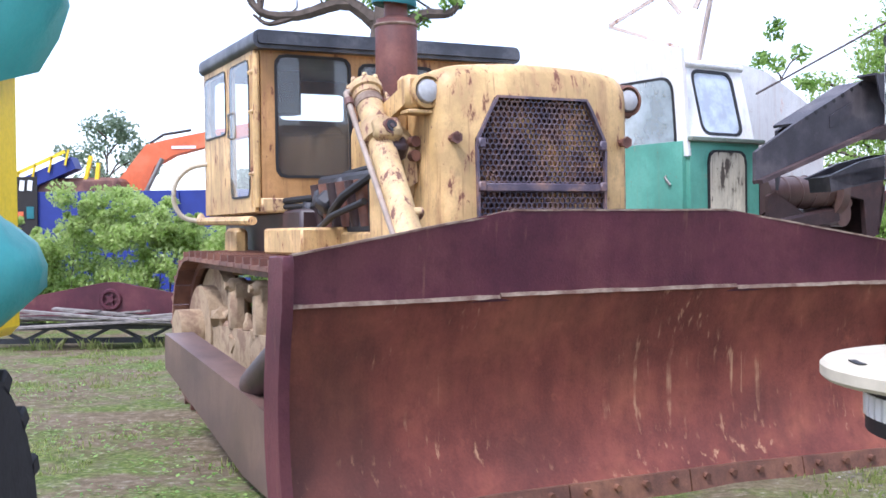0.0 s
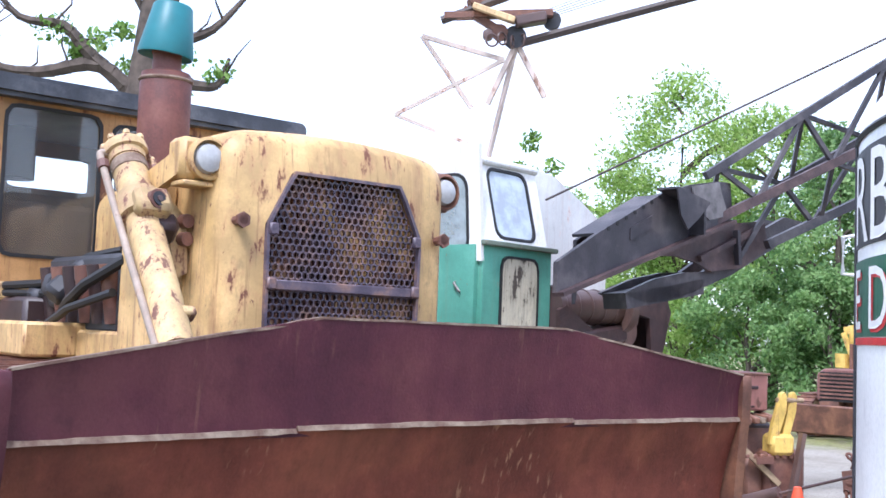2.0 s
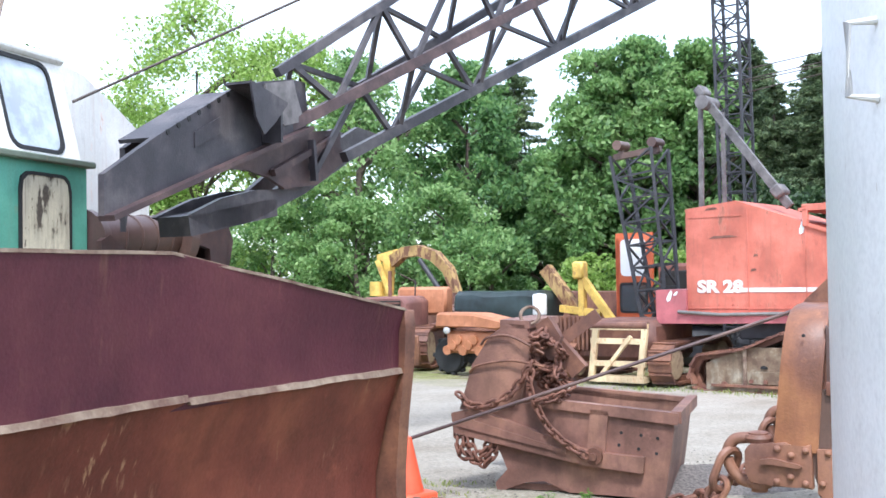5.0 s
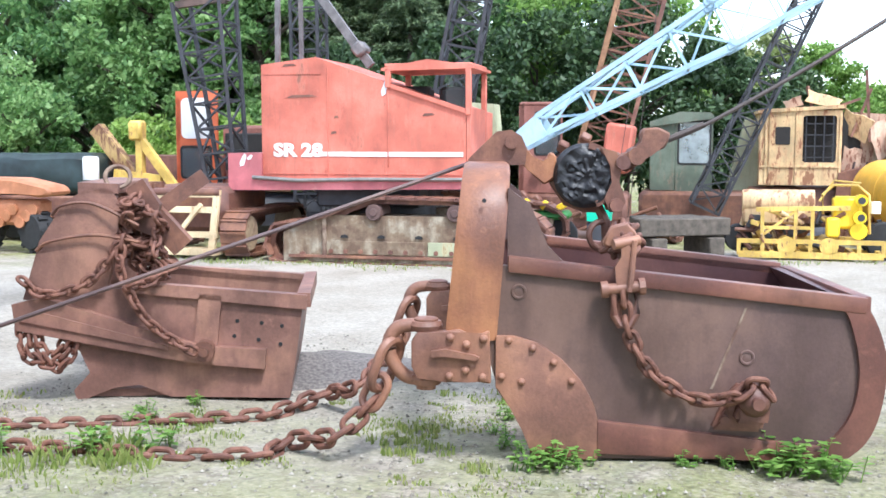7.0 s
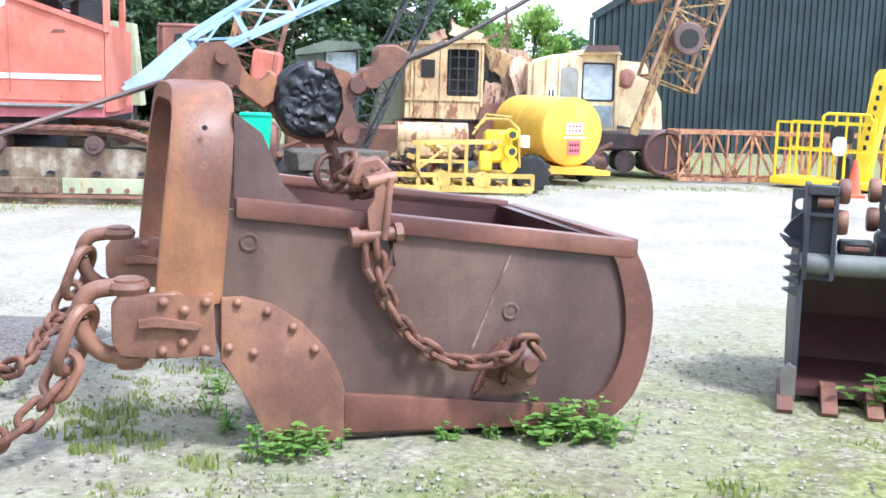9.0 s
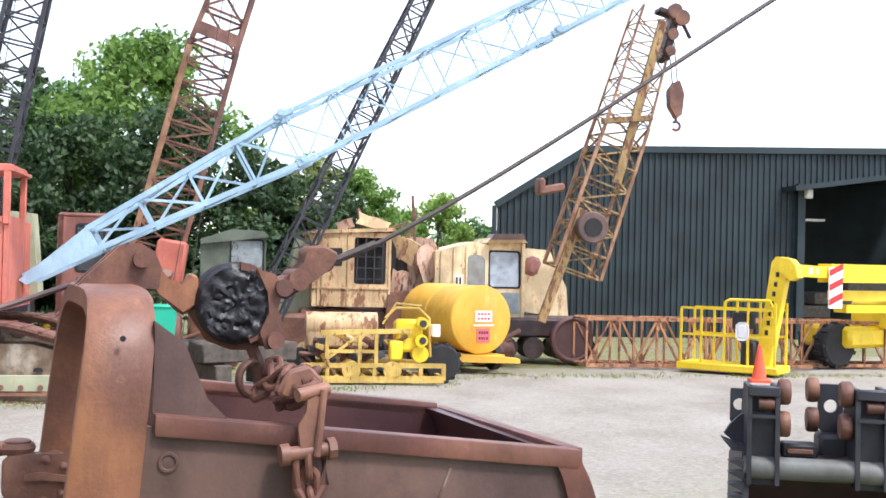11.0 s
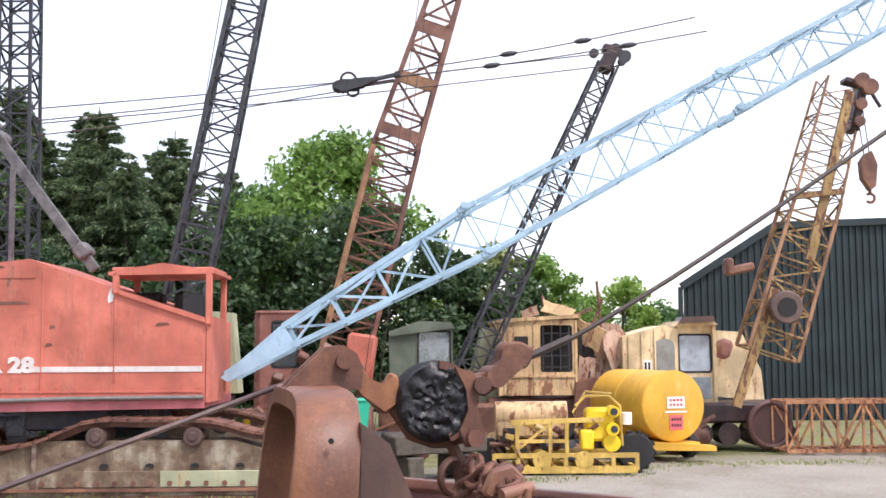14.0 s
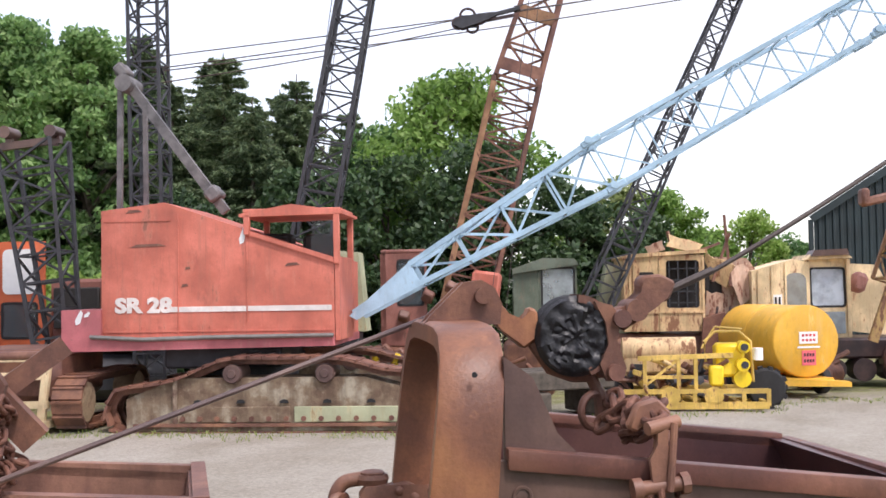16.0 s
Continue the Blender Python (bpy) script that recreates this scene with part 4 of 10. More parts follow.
# exhaust
bm = bmesh.new()
lathe(bm, [(0.16, 2.66), (0.175, 2.7), (0.175, 3.36), (0.165, 3.39), (0.165, 3.43), (0.10, 3.45), (0.095, 3.56), (0.105, 3.57), (0.105, 3.6), (0.05, 3.6)], Matrix.Translation((-0.36, 2.7, 0)), 28)
stack = part("exhaust_silencer", bm, STACK, dozer, "fat rusted exhaust silencer")
part("clamp_ring", B(torus, Matrix.Translation((-0.36, 2.7, 3.38)), 0.172, 0.014, 28, 6), SEAM, stack)
bm = bmesh.new()
lathe(bm, [(0.155, 3.575), (0.185, 3.55), (0.19, 3.57), (0.135, 3.9), (0.12, 3.915), (0.0, 3.92)], Matrix.Translation((-0.36, 2.7, 3.7)) @ pose(0, 0, 0, 4, 5, 0) @ Matrix.Translation((0, 0, -3.7)), 28)
part("rain_cap", bm, TEAL, stack, "teal plastic bucket upturned over the exhaust")

# lift cylinder
T, Q = Vector((-1.072, 1.655, 2.685)), Vector((-1.158, 0.715, 1.602))
d = (Q - T).normalized()
FR = frame_of(T, Q)
cyl = part("lift_cylinder", B(rod, T, Q, 0.096, n=24), YELR, dozer, "thick hydraulic cylinder with flaking yellow paint")
bm = bmesh.new()
lathe(bm, [(0.09, -0.03), (0.125, -0.028), (0.128, 0.0), (0.125, 0.035), (0.106, 0.04), (0.104, 0.09)], Matrix.Translation(T) @ FR, 24)
head = part("head_flange", bm, YELR, cyl)
for k in range(8):
    a = radians(45 * k + 10)
    p = Matrix.Translation(T) @ FR @ Vector((0.112 * math.cos(a), 0.112 * math.sin(a), -0.03))
    part("bolt", B(rod, p, p - d * 0.03, 0.02, n=6), YELR, head)
mid = T + d * 0.46
hub = mid - d * 0.06
bm = bmesh.new()
lathe(bm, [(0.098, -0.085), (0.13, -0.075), (0.135, 0.0), (0.13, 0.075), (0.098, 0.085)], Matrix.Translation(mid) @ FR, 20)
collar = part("collar", bm, YELR, cyl)
q = Vector((0.22, -0.95, 0.25)).normalized()
bm = bmesh.new()
box(bm, mid + q * 0.13 + Vector((-0.02, 0, 0)), (0.20, 0.12, 0.17), frame_of((0, 0, 0), d), 0.03)
part("trunnion_block", bm, YELR, collar)
for r, h, mt in ((0.055, 0.205, MRUST), (0.04, 0.212, DSTEEL), (0.016, 0.218, GRUST)):
    part("trunnion_cap", B(rod, mid + q * 0.15 + Vector((-0.03, 0, 0)), mid + q * h + Vector((-0.03, 0, 0)), r, n=18), mt, collar)
part("end_lug", B(box, Q - d * 0.24 + Vector((0.07, -0.06, 0)), (0.10, 0.08, 0.06), frame_of((0, 0, 0), d), 0.012), YELR, cyl)
# Dark block drawn where there is a shaded opening under the trunnion.
part("dark_gap_block", B(box, mid + d * 0.13 + Vector((0.07, -0.01, 0)), (0.20, 0.16, 0.13), frame_of((0, 0, 0), d), 0.03), BRACE, cyl, "dark block standing in for the shaded gap below the trunnion")
part("wear_band", B(lathe, [(0.097, 0.10), (0.102, 0.105), (0.102, 0.17), (0.097, 0.175)], Matrix.Translation(T) @ FR, 24), SEAM, cyl)
part("rod", B(rod, Q, Q + d * 0.55, 0.05, n=14), CHROME, cyl)
side = (FR @ Vector((1, 0, 0))).normalized()
if side.x < 0:
    side = -side
for sg, r, mt in ((-1, 0.021, PIPEM), (1, 0.02, YELR)):
    o = side * sg
    end = Q + o * 0.10 if sg < 0 else mid - d * 0.06 + o * 0.15
    bm = bmesh.new()
    pipe(bm, smooth_path([T + o * 0.10 + d * 0.02, T + o * 0.145 + d * 0.03, T + o * 0.15 + d * 0.12, (T + o * 0.14 + end) / 2 + o * 0.01, end], 4), r, 10)
    pp = part("oil_pipe", bm, mt, cyl)
    part("union", B(rod, T + o * 0.145 + d * 0.10, T + o * 0.148 + d * 0.16, r * 1.6, n=8), MRUST, pp)
bm = bmesh.new()
slab(bm, [(0.13, 0.02), (0.20, 0.05), (0.27, 0.0), (0.34, -0.14), (0.355, -0.28), (0.31, -0.44), (0.22, -0.57), (0.14, -0.62), (0.11, -0.48), (0.15, -0.30), (0.12, -0.14)], Matrix.Translation(hub + Vector((0.0, 0.02, -0.01))), 0.10)
bmesh.ops.bevel(bm, geom=bm.edges[:], offset=0.018, segments=2, affect='EDGES')
brk = part("trunnion_bracket", bm, YELR, dozer, "cast cylinder bracket bolted to the radiator guard")
part("lug", B(slab, [(0.16, -0.02), (0.26, -0.06), (0.28, -0.36), (0.20, -0.40), (0.17, -0.2)], Matrix.Translation(hub + Vector((0.01, -0.05, -0.01))), 0.08), YELR, brk)
for z in (-0.085, -0.185):
    p = hub + Vector((0.245, -0.03, z))
    part("bolt", B(rod, p, p + Vector((0.01, -0.07, 0)), 0.04, n=10), MRUST, brk)
part("bracket_arm", B(bar, hub + Vector((0.12, 0.1, 0.02)), hub + Vector((0.28, 0.3, 0.2)), 0.12, 0.16), BRACE, dozer)

# cab
cab = part("cab", B(box, (0, 4.6, 1.92), (2.5, 1.9, 0.14), bev=0.02), YELR, dozer, "yellow steel cab with a black roof and rounded windows")
F = Matrix.Translation((0, 3.66, 0))
WIN = [(-1.10, -0.40, 2.17, 3.24), (-0.31, 0.44, 2.3, 3.2), (0.53, 1.12, 2.17, 3.2)]
bm = bmesh.new()
bay(bm, -1.235, -0.355, 1.86, 3.32, WIN[0], F, 0.06)
bay(bm, -0.355, 0.485, 1.86, 3.32, WIN[1], F, 0.06)
bay(bm, 0.485, 1.235, 1.86, 3.32, WIN[2], F, 0.06)
part("front_wall", bm, CABY, cab)
for w in WIN:
    window_pane(cab, w, F, GLASS, 0.07, 0.013)
bm = bmesh.new()
Bk = Matrix.Translation((0, 5.40, 0))
bay(bm, -1.235, -0.57, 1.86, 3.32, (-1.19, -0.63, 1.98, 3.22), Bk, 0.06)
bay(bm, -0.57, 0.30, 1.86, 3.32, (-0.50, 0.23, 2.86, 3.15), Bk, 0.06, 0.03)
bay(bm, 0.30, 1.235, 1.86, 3.32, (0.4, 1.1, 2.86, 3.15), Bk, 0.06, 0.03)
part("rear_wall", bm, CABIN, cab)
for sgn in (-1, 1):
    S = Matrix.Translation((sgn * 1.235 + (0.0 if sgn < 0 else 0.0), 0, 0)) @ pose(0, 0, 0, 0, 0, 90)
    bm = bmesh.new()
    bay(bm, 3.72, 4.55, 1.86, 3.32, (3.86, 4.48, 2.0, 3.22), S, 0.05)
    bay(bm, 4.55, 5.46, 1.86, 3.32, (4.64, 5.4, 2.62, 3.22), S, 0.05)
    part("side_wall", bm, YEL, cab)
    S = S @ Matrix.Translation((0, 0.046 if sgn < 0 else 0, 0))
    window_pane(cab, (3.86, 4.48, 2.0, 3.22), S, GLASS, 0.06, 0.009, name="door_window")
    window_pane(cab, (4.64, 5.4, 2.62, 3.22), S, GLASS, 0.03, 0.009)
bm = bmesh.new()
for v in (3.69, 3.80):
    rod(bm, (-1.27, v, 1.9), (-1.27, v, 3.25), 0.03, n=8)
for z in (2.2, 2.75, 3.1):
    rod(bm, (-1.28, 3.69, z), (-1.28, 3.86, z), 0.022, n=8)
part("door_hinge", bm, YEL, cab)
bm = bmesh.new()
pipe(bm, [(-1.29, 4.4, 2.55), (-1.33, 4.4, 2.57), (-1.33, 4.4, 2.78), (-1.29, 4.4, 2.8)], 0.012)
part("door_handle", bm, CHROME, cab)
bm = bmesh.new()
ro = rrect(-1.33, 1.33, 3.28, 3.44, 0.06)
slab(bm, ro, Matrix.Translation((0, 3.52, 0)), 2.0)
bmesh.ops.bevel(bm, geom=[e for e in bm.edges if abs(e.verts[0].co.y - e.verts[1].co.y) < 1e-6], offset=0.035, segments=2, affect='EDGES')
part("roof", bm, ROOF, cab, "black weathered roof with a rounded rim")
bm = bmesh.new()
box(bm, (-0.35, 4.9, 2.35), (0.7, 0.18, 0.8), bev=0.06)
box(bm, (-0.35, 4.6, 2.05), (0.7, 0.6, 0.2), bev=0.06)
part("seat", bm, CABIN, cab)
part("dashboard", B(box, (-0.3, 4.0, 2.28), (1.5, 0.12, 0.62), bev=0.04), CABIN, cab)
part("air_duct", B(rod, (-0.62, 4.9, 2.86), (-0.62, 4.9, 3.28), 0.17, n=18), DARKIN, cab)
bm = bmesh.new()
pipe(bm, [(-0.62, 3.5, 1.80), (-0.8, 3.2, 1.76), (-0.95, 2.7, 1.84), (-1.0, 2.3, 1.95), (-0.9, 1.95, 2.1)], 0.035, 8)
part("hydraulic_hose", bm, BLACK, dozer)
part("hydraulic_hose", B(pipe, [(-0.9, 3.5, 1.72), (-0.98, 3.0, 1.68), (-1.02, 2.5, 1.80), (-0.95, 2.0, 1.9)], 0.028, 8), BLACK, dozer)
bm = bmesh.new()
box(bm, (0, 4.4, 1.6), (2.1, 2.4, 0.55), bev=0.03)
box(bm, (0, 3.0, 1.35), (1.3, 2.4, 0.7), bev=0.03)
part("chassis", bm, BRACE, dozer)
bm = bmesh.new()
box(bm, (-1.0, 3.1, 1.6), (0.5, 1.0, 0.22), bev=0.02)
box(bm, (-1.2, 4.65, 1.5), (0.16, 0.3, 0.45), bev=0.04)
part("fuel_tank", bm, YEL, dozer)
bm = bmesh.new()
pipe(bm, [(-1.36, 3.55, 1.78), (-1.36, 5.4, 1.80), (-1.3, 5.6, 1.85)], 0.04)
part("step_rail", bm, YEL, dozer)
part("grab_rail", B(pipe, smooth_path([(-1.30, 5.45, 1.80), (-1.5, 5.5, 1.84), (-1.6, 5.5, 2.0), (-1.58, 5.48, 2.2), (-1.45, 5.44, 2.34), (-1.28, 5.4, 2.38)], 4), 0.025, 8), CREAMW, dozer, "pale bent grab rail")
bm = bmesh.new()
pipe(bm, [(-1.05, 3.6, 1.95), (-0.9, 3.2, 1.97), (-0.75, 2.9, 2.15), (-0.6, 2.7, 2.2)], 0.03)
pipe(bm, [(-1.05, 3.6, 1.90), (-0.88, 3.1, 1.90), (-0.75, 2.7, 2.0)], 0.025)
part("hydraulic_hose", bm, BLACK, dozer)
for k in range(9):
    a = (k * 2.4)
    part("engine_casting", B(box, (-0.82 + 0.1 * math.sin(a), 2.75 + 0.08 * k, 1.95 + 0.09 * math.cos(a * 1.7)), (0.16, 0.14, 0.16), pose(0, 0, 0, 20 * k, 15 * k, 33 * k), 0.03), DSTEEL, dozer)


# ---- dragline bucket in the foreground ----
KM = pose(6.01, 7.87, 0, 0, 0, -64.28)
bucket = thing("dragline_bucket", "large rusted dragline bucket with a tall front hoop, lying on gravel", "excavator bucket", KM)
W = 1.62
END = [(p.x, p.z) for p in smooth_path([(2.09, 0, 0.80), (2.155, 0, 0.68), (2.20, 0, 0.53), (2.20, 0, 0.38), (2.165, 0, 0.20), (2.10, 0, 0.08), (2.0, 0, 0.0)], 4)]
SIDE = [(0.27, 0.98)] + END + [(0.5, 0.0), (0.40, 0.20), (0.28, 0.36), (0.24, 0.5), (0.22, 0.62)]
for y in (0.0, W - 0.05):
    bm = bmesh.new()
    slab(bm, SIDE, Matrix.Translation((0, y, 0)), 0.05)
    part("side_plate", bm, GRUST if y == 0 else INNER, bucket, "grey-brown worn side plate" if y == 0 else "maroon far side plate, darkened for shade")
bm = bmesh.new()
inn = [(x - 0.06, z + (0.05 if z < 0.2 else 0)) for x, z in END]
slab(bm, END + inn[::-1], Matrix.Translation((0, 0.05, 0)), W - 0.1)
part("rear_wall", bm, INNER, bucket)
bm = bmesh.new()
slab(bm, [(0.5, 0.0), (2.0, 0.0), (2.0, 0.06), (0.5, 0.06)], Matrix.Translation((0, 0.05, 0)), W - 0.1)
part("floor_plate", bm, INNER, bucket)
for y in (-0.03, W - 0.05):
    bm = bmesh.new()
    slab(bm, [(0.33, 0.945), (2.09, 0.745), (2.10, 0.825), (0.33, 1.025)], Matrix.Translation((0, y, 0)), 0.09)
    rounded(bm, 0.01)
    part("rim", bm, RIMR, bucket, "reddish worn top rim")
bm = bmesh.new()
bar(bm, (2.09, 0.0, 0.785), (2.13, W, 0.76), 0.07, 0.09)
rounded(bm, 0.01)
part("rear_rim", bm, RIMR, bucket)
# raised border round the closed end and the foot
bm = bmesh.new()
inn = [(p.x, p.z) for p in smooth_path([(1.88, 0, 0.085), (1.965, 0, 0.13), (2.04, 0, 0.25), (2.07, 0, 0.40), (2.06, 0, 0.55), (2.02, 0, 0.70), (1.99, 0, 0.76)], 4)]
slab(bm, END + [(1.9, 0.0)] + inn, Matrix.Translation((0, -0.025, 0)), 0.035)
part("end_border", bm, RIMR, bucket)
bm = bmesh.new()
slab(bm, [(0.78, 0.03), (1.92, -0.01), (1.92, 0.075), (0.78, 0.20)], Matrix.Translation((0, -0.035, 0)), 0.04)
rounded(bm, 0.01)
part("foot_flange", bm, RIMR, bucket)
bm = bmesh.new()
slab(bm, [(1.505, 0.77), (1.515, 0.77), (1.355, 0.36), (1.34, 0.36)], Matrix.Translation((0, -0.005, 0)), 0.02)
part("weld_rib", bm, SEAM, bucket, "thin pale weld line")
ARC = [(0.27, 0.625), (0.36, 0.625), (0.48, 0.59), (0.60, 0.51), (0.70, 0.40), (0.76, 0.29), (0.785, 0.2), (0.785, 0.0), (0.46, -0.01), (0.41, 0.16), (0.35, 0.27), (0.27, 0.36)]
for y in (-0.03, W - 0.01):
    bm = bmesh.new()
    slab(bm, ARC, Matrix.Translation((0, y, 0)), 0.04)
    rounded(bm, 0.01)
    wp = part("wear_plate", bm, BRUST, bucket, "rust-orange riveted cheek plate")
    for u, z in ((0.335, 0.605), (0.455, 0.565), (0.56, 0.495), (0.65, 0.398), (0.30, 0.42), (0.40, 0.395)):
        bm = bmesh.new()
        lathe(bm, [(0.020, 0.0), (0.018, 0.012), (0.010, 0.02), (0, 0.022)], Matrix.Translation((u, y + (0 if y < 0.5 else 0.04), z)) @ pose(0, 0, 0, 90 if y < 0.5 else -90, 0, 0), 10)
        part("rivet", bm, BRUST, wp)
# dents drilled in the side
for u, z in ((0.385, 0.845), (1.52, 0.52)):
    bm = bmesh.new()
    torus(bm, Matrix.Translation((u, -0.002, z)) @ pose(0, 0, 0, 90, 0, 0), 0.032, 0.008, 16, 6)
    lathe(bm, [(0.03, 0.001), (0.02, 0.003), (0, 0.004)], Matrix.Translation((u, 0, z)) @ pose(0, 0, 0, 90, 0, 0), 14)
    part("plug", bm, GRUST, bucket)

# hoop
bm = bmesh.new()
path = [(0.0, 0.60), (0.0, 0.95), (0.005, 1.12), (0.03, 1.26), (0.10, 1.38), (0.22, 1.45), (0.40, 1.475), (0.62, 1.48), (W - 0.62, 1.48), (W - 0.40, 1.475), (W - 0.22, 1.45), (W - 0.10, 1.38), (W - 0.03, 1.26), (W - 0.005, 1.12), (W, 0.95), (W, 0.60)]
rings = []
for i, (y, z) in enumerate(path):
    a, b = path[max(i - 1, 0)], path[min(i + 1, len(path) - 1)]
    ty, tz = b[0] - a[0], b[1] - a[1]
    L = math.hypot(ty, tz)
    ny, nz = tz / L, -ty / L
    k = 1 - (max(0.0, z - 0.6) / 0.88)
    u0, u1 = 0.105 - 0.09 * k, 0.345 - 0.07 * k
    th = 0.085
    ring = []
    for u, t in ((u0, 0.012), (u0 + 0.02, 0.0), (u1 - 0.02, 0.0), (u1, 0.012), (u1, th), (u0, th)):
        ring.append(bm.verts.new((u, y + ny * t, z + nz * t)))
    rings.append(ring)
for a, b in zip(rings, rings[1:]):
    for k in range(6):
        bm.faces.new((a[k], a[(k + 1) % 6], b[(k + 1) % 6], b[k]))
bm.faces.new(rings[0][::-1]), bm.faces.new(rings[-1])
bmesh.ops.translate(bm, verts=bm.verts, vec=(0, -0.02, 0))
hoop = part("hoop", bm, ORUST, bucket, "tall rust-orange steel hoop across the open end")
bm = bmesh.new()
rod(bm, (0.21, -0.026, 1.30), (0.21, -0.018, 1.30), 0.011, n=10)
part("drilled_hole", bm, BLACK, hoop)
for y in (0.03, W - 0.09):
    bm = bmesh.new()
    slab(bm, [(0.33, 1.36), (0.33, 0.97), (0.62, 0.98), (0.53, 1.07), (0.44, 1.28)], Matrix.Translation((0, y, 0)), 0.05)
    part("gusset", bm, GRUST, hoop)
bm = bmesh.new()
slab(bm, [(0.10, 1.46), (0.44, 1.46), (0.45, 1.55), (0.42, 1.62), (0.36, 1.655), (0.28, 1.645), (0.13, 1.50)], Matrix.Translation((0, 0.72, 0)), 0.045)
slab(bm, [(0.10, 1.46), (0.44, 1.46), (0.45, 1.55), (0.42, 1.62), (0.36, 1.655), (0.28, 1.645), (0.13, 1.50)], Matrix.Translation((0, 0.86, 0)), 0.045)
rod(bm, (0.36, 0.68, 1.585), (0.36, 0.95, 1.585), 0.035, n=14)
part("pin_lug", bm, RUST, hoop)

# hitches with their shackles
def hitch(y):
    bm = bmesh.new()
    slab(bm, [(-0.12, 0.41), (-0.15, 0.47), (-0.15, 0.60), (-0.12, 0.64), (0.02, 0.648), (0.09, 0.66), (0.14, 0.635), (0.18, 0.63), (0.24, 0.655), (0.25, 0.385), (0.13, 0.405), (0.02, 0.39)], Matrix.Translation((0, y - 0.05, 0)), 0.08)
    rounded(bm, 0.012)
    slab(bm, [(-0.05, 0.555), (0.02, 0.565), (0.17, 0.535), (0.19, 0.525), (0.17, 0.51), (0.02, 0.53), (-0.05, 0.525)], Matrix.Translation((0, y - 0.085, 0)), 0.05)
    box(bm, (-0.06, y + 0.08, 0.525), (0.17, 0.2, 0.23), bev=0.05)
    h = part("hitch", bm, BRUST, bucket, "bolted cast hitch block with a raised rib")
    for u, z in ((0.045, 0.62), (0.125, 0.585), (0.21, 0.615), (0.12, 0.455), (0.205, 0.42), (0.04, 0.425)):
        bm = bmesh.new()
        lathe(bm, [(0.022, 0.0), (0.02, 0.015), (0.01, 0.024), (0, 0.025)], Matrix.Translation((u, y - 0.05, z)) @ pose(0, 0, 0, 90, 0, 0), 10)
        part("rivet", bm, BRUST, h)
    bm = bmesh.new()
    yy = y + 0.05
    rod(bm, (-0.08, yy, 0.36), (-0.08, yy, 0.68), 0.045, n=14)
    lathe(bm, [(0.0, 0.706), (0.05, 0.706), (0.062, 0.70), (0.062, 0.69), (0.0, 0.69)], Matrix.Translation((-0.08, yy, 0)), 18)
    lathe(bm, [(0.0, 0.34), (0.05, 0.34), (0.05, 0.37), (0.0, 0.37)], Matrix.Translation((-0.08, yy, 0)), 10)
    for z in (0.668, 0.395):
        lathe(bm, [(0.02, z - 0.028), (0.075, z - 0.028), (0.085, z), (0.075, z + 0.022), (0.02, z + 0.022)], Matrix.Translation((-0.08, yy, 0)), 20)
    pipe(bm, smooth_path([(-0.06, yy, 0.668), (-0.16, yy, 0.665), (-0.225, yy, 0.65), (-0.262, yy, 0.60), (-0.270, yy, 0.54), (-0.252, yy, 0.48), (-0.215, yy, 0.43), (-0.16, yy, 0.395), (-0.06, yy, 0.395)], 4), 0.036, 12)
    part("shackle", bm, BRUST, h, "heavy bow shackle")


hitch(0.0)
hitch(W - 0.1)

# lug and pin for the dump chain
bm = bmesh.new()
slab(bm, [(1.34, 0.16), (1.60, 0.15), (1.62, 0.30), (1.58, 0.39), (1.48, 0.41), (1.42, 0.34)], Matrix.Translation((0, -0.05, 0)), 0.06)
slab(bm, [(1.44, 0.22), (1.60, 0.20), (1.615, 0.30), (1.57, 0.37), (1.49, 0.37), (1.46, 0.30)], Matrix.Translation((0, -0.14, 0)), 0.10)
bmesh.ops.bevel(bm, geom=bm.edges[:], offset=0.02, segments=2, affect='EDGES')
lathe(bm, [(0.0, 0.0), (0.075, 0.0), (0.08, 0.05), (0.06, 0.085), (0.03, 0.10), (0.0, 0.103)], Matrix.Translation((1.53, -0.10, 0.335)) @ pose(0, 0, 0, 90, 0, 0), 20)
rod(bm, (1.53, -0.23, 0.335), (1.53, -0.19, 0.335), 0.03, n=12)
for u, z in ((1.40, 0.22), (1.43, 0.29)):
    rod(bm, (u, -0.09, z), (u, -0.05, z), 0.024, n=8)
part("chain_lug", bm, MRUST, bucket)


# ---- chains ----
def link_mesh(L, r, name="link"):
    bm = bmesh.new()
    h = L / 2 - L * 0.28
    R = L * 0.28
    pts = []
    for k in range(9):
        a = radians(-90 + 180 * k / 8)
        pts.append((h + R * math.cos(a), R * math.sin(a), 0))
    for k in range(9):
        a = radians(90 + 180 * k / 8)
        pts.append((-h + R * math.cos(a), R * math.sin(a), 0))
    n, m = len(pts), 8
    rings = []
    for i in range(n):
        p, q = Vector(pts[(i - 1) % n]), Vector(pts[(i + 1) % n])
        d = (q - p).normalized()
        s = Vector((d.y, -d.x, 0))
        rings.append([bm.verts.new(Vector(pts[i]) + s * r * math.cos(2 * math.pi * k / m) + Vector((0, 0, r * math.sin(2 * math.pi * k / m)))) for k in range(m)])
    for i in range(n):
        a, b = rings[i], rings[(i + 1) % n]
        for k in range(m):
            bm.faces.new((a[k], a[(k + 1) % m], b[(k + 1) % m], b[k]))
    return finish(bm, name, CRUST, True)


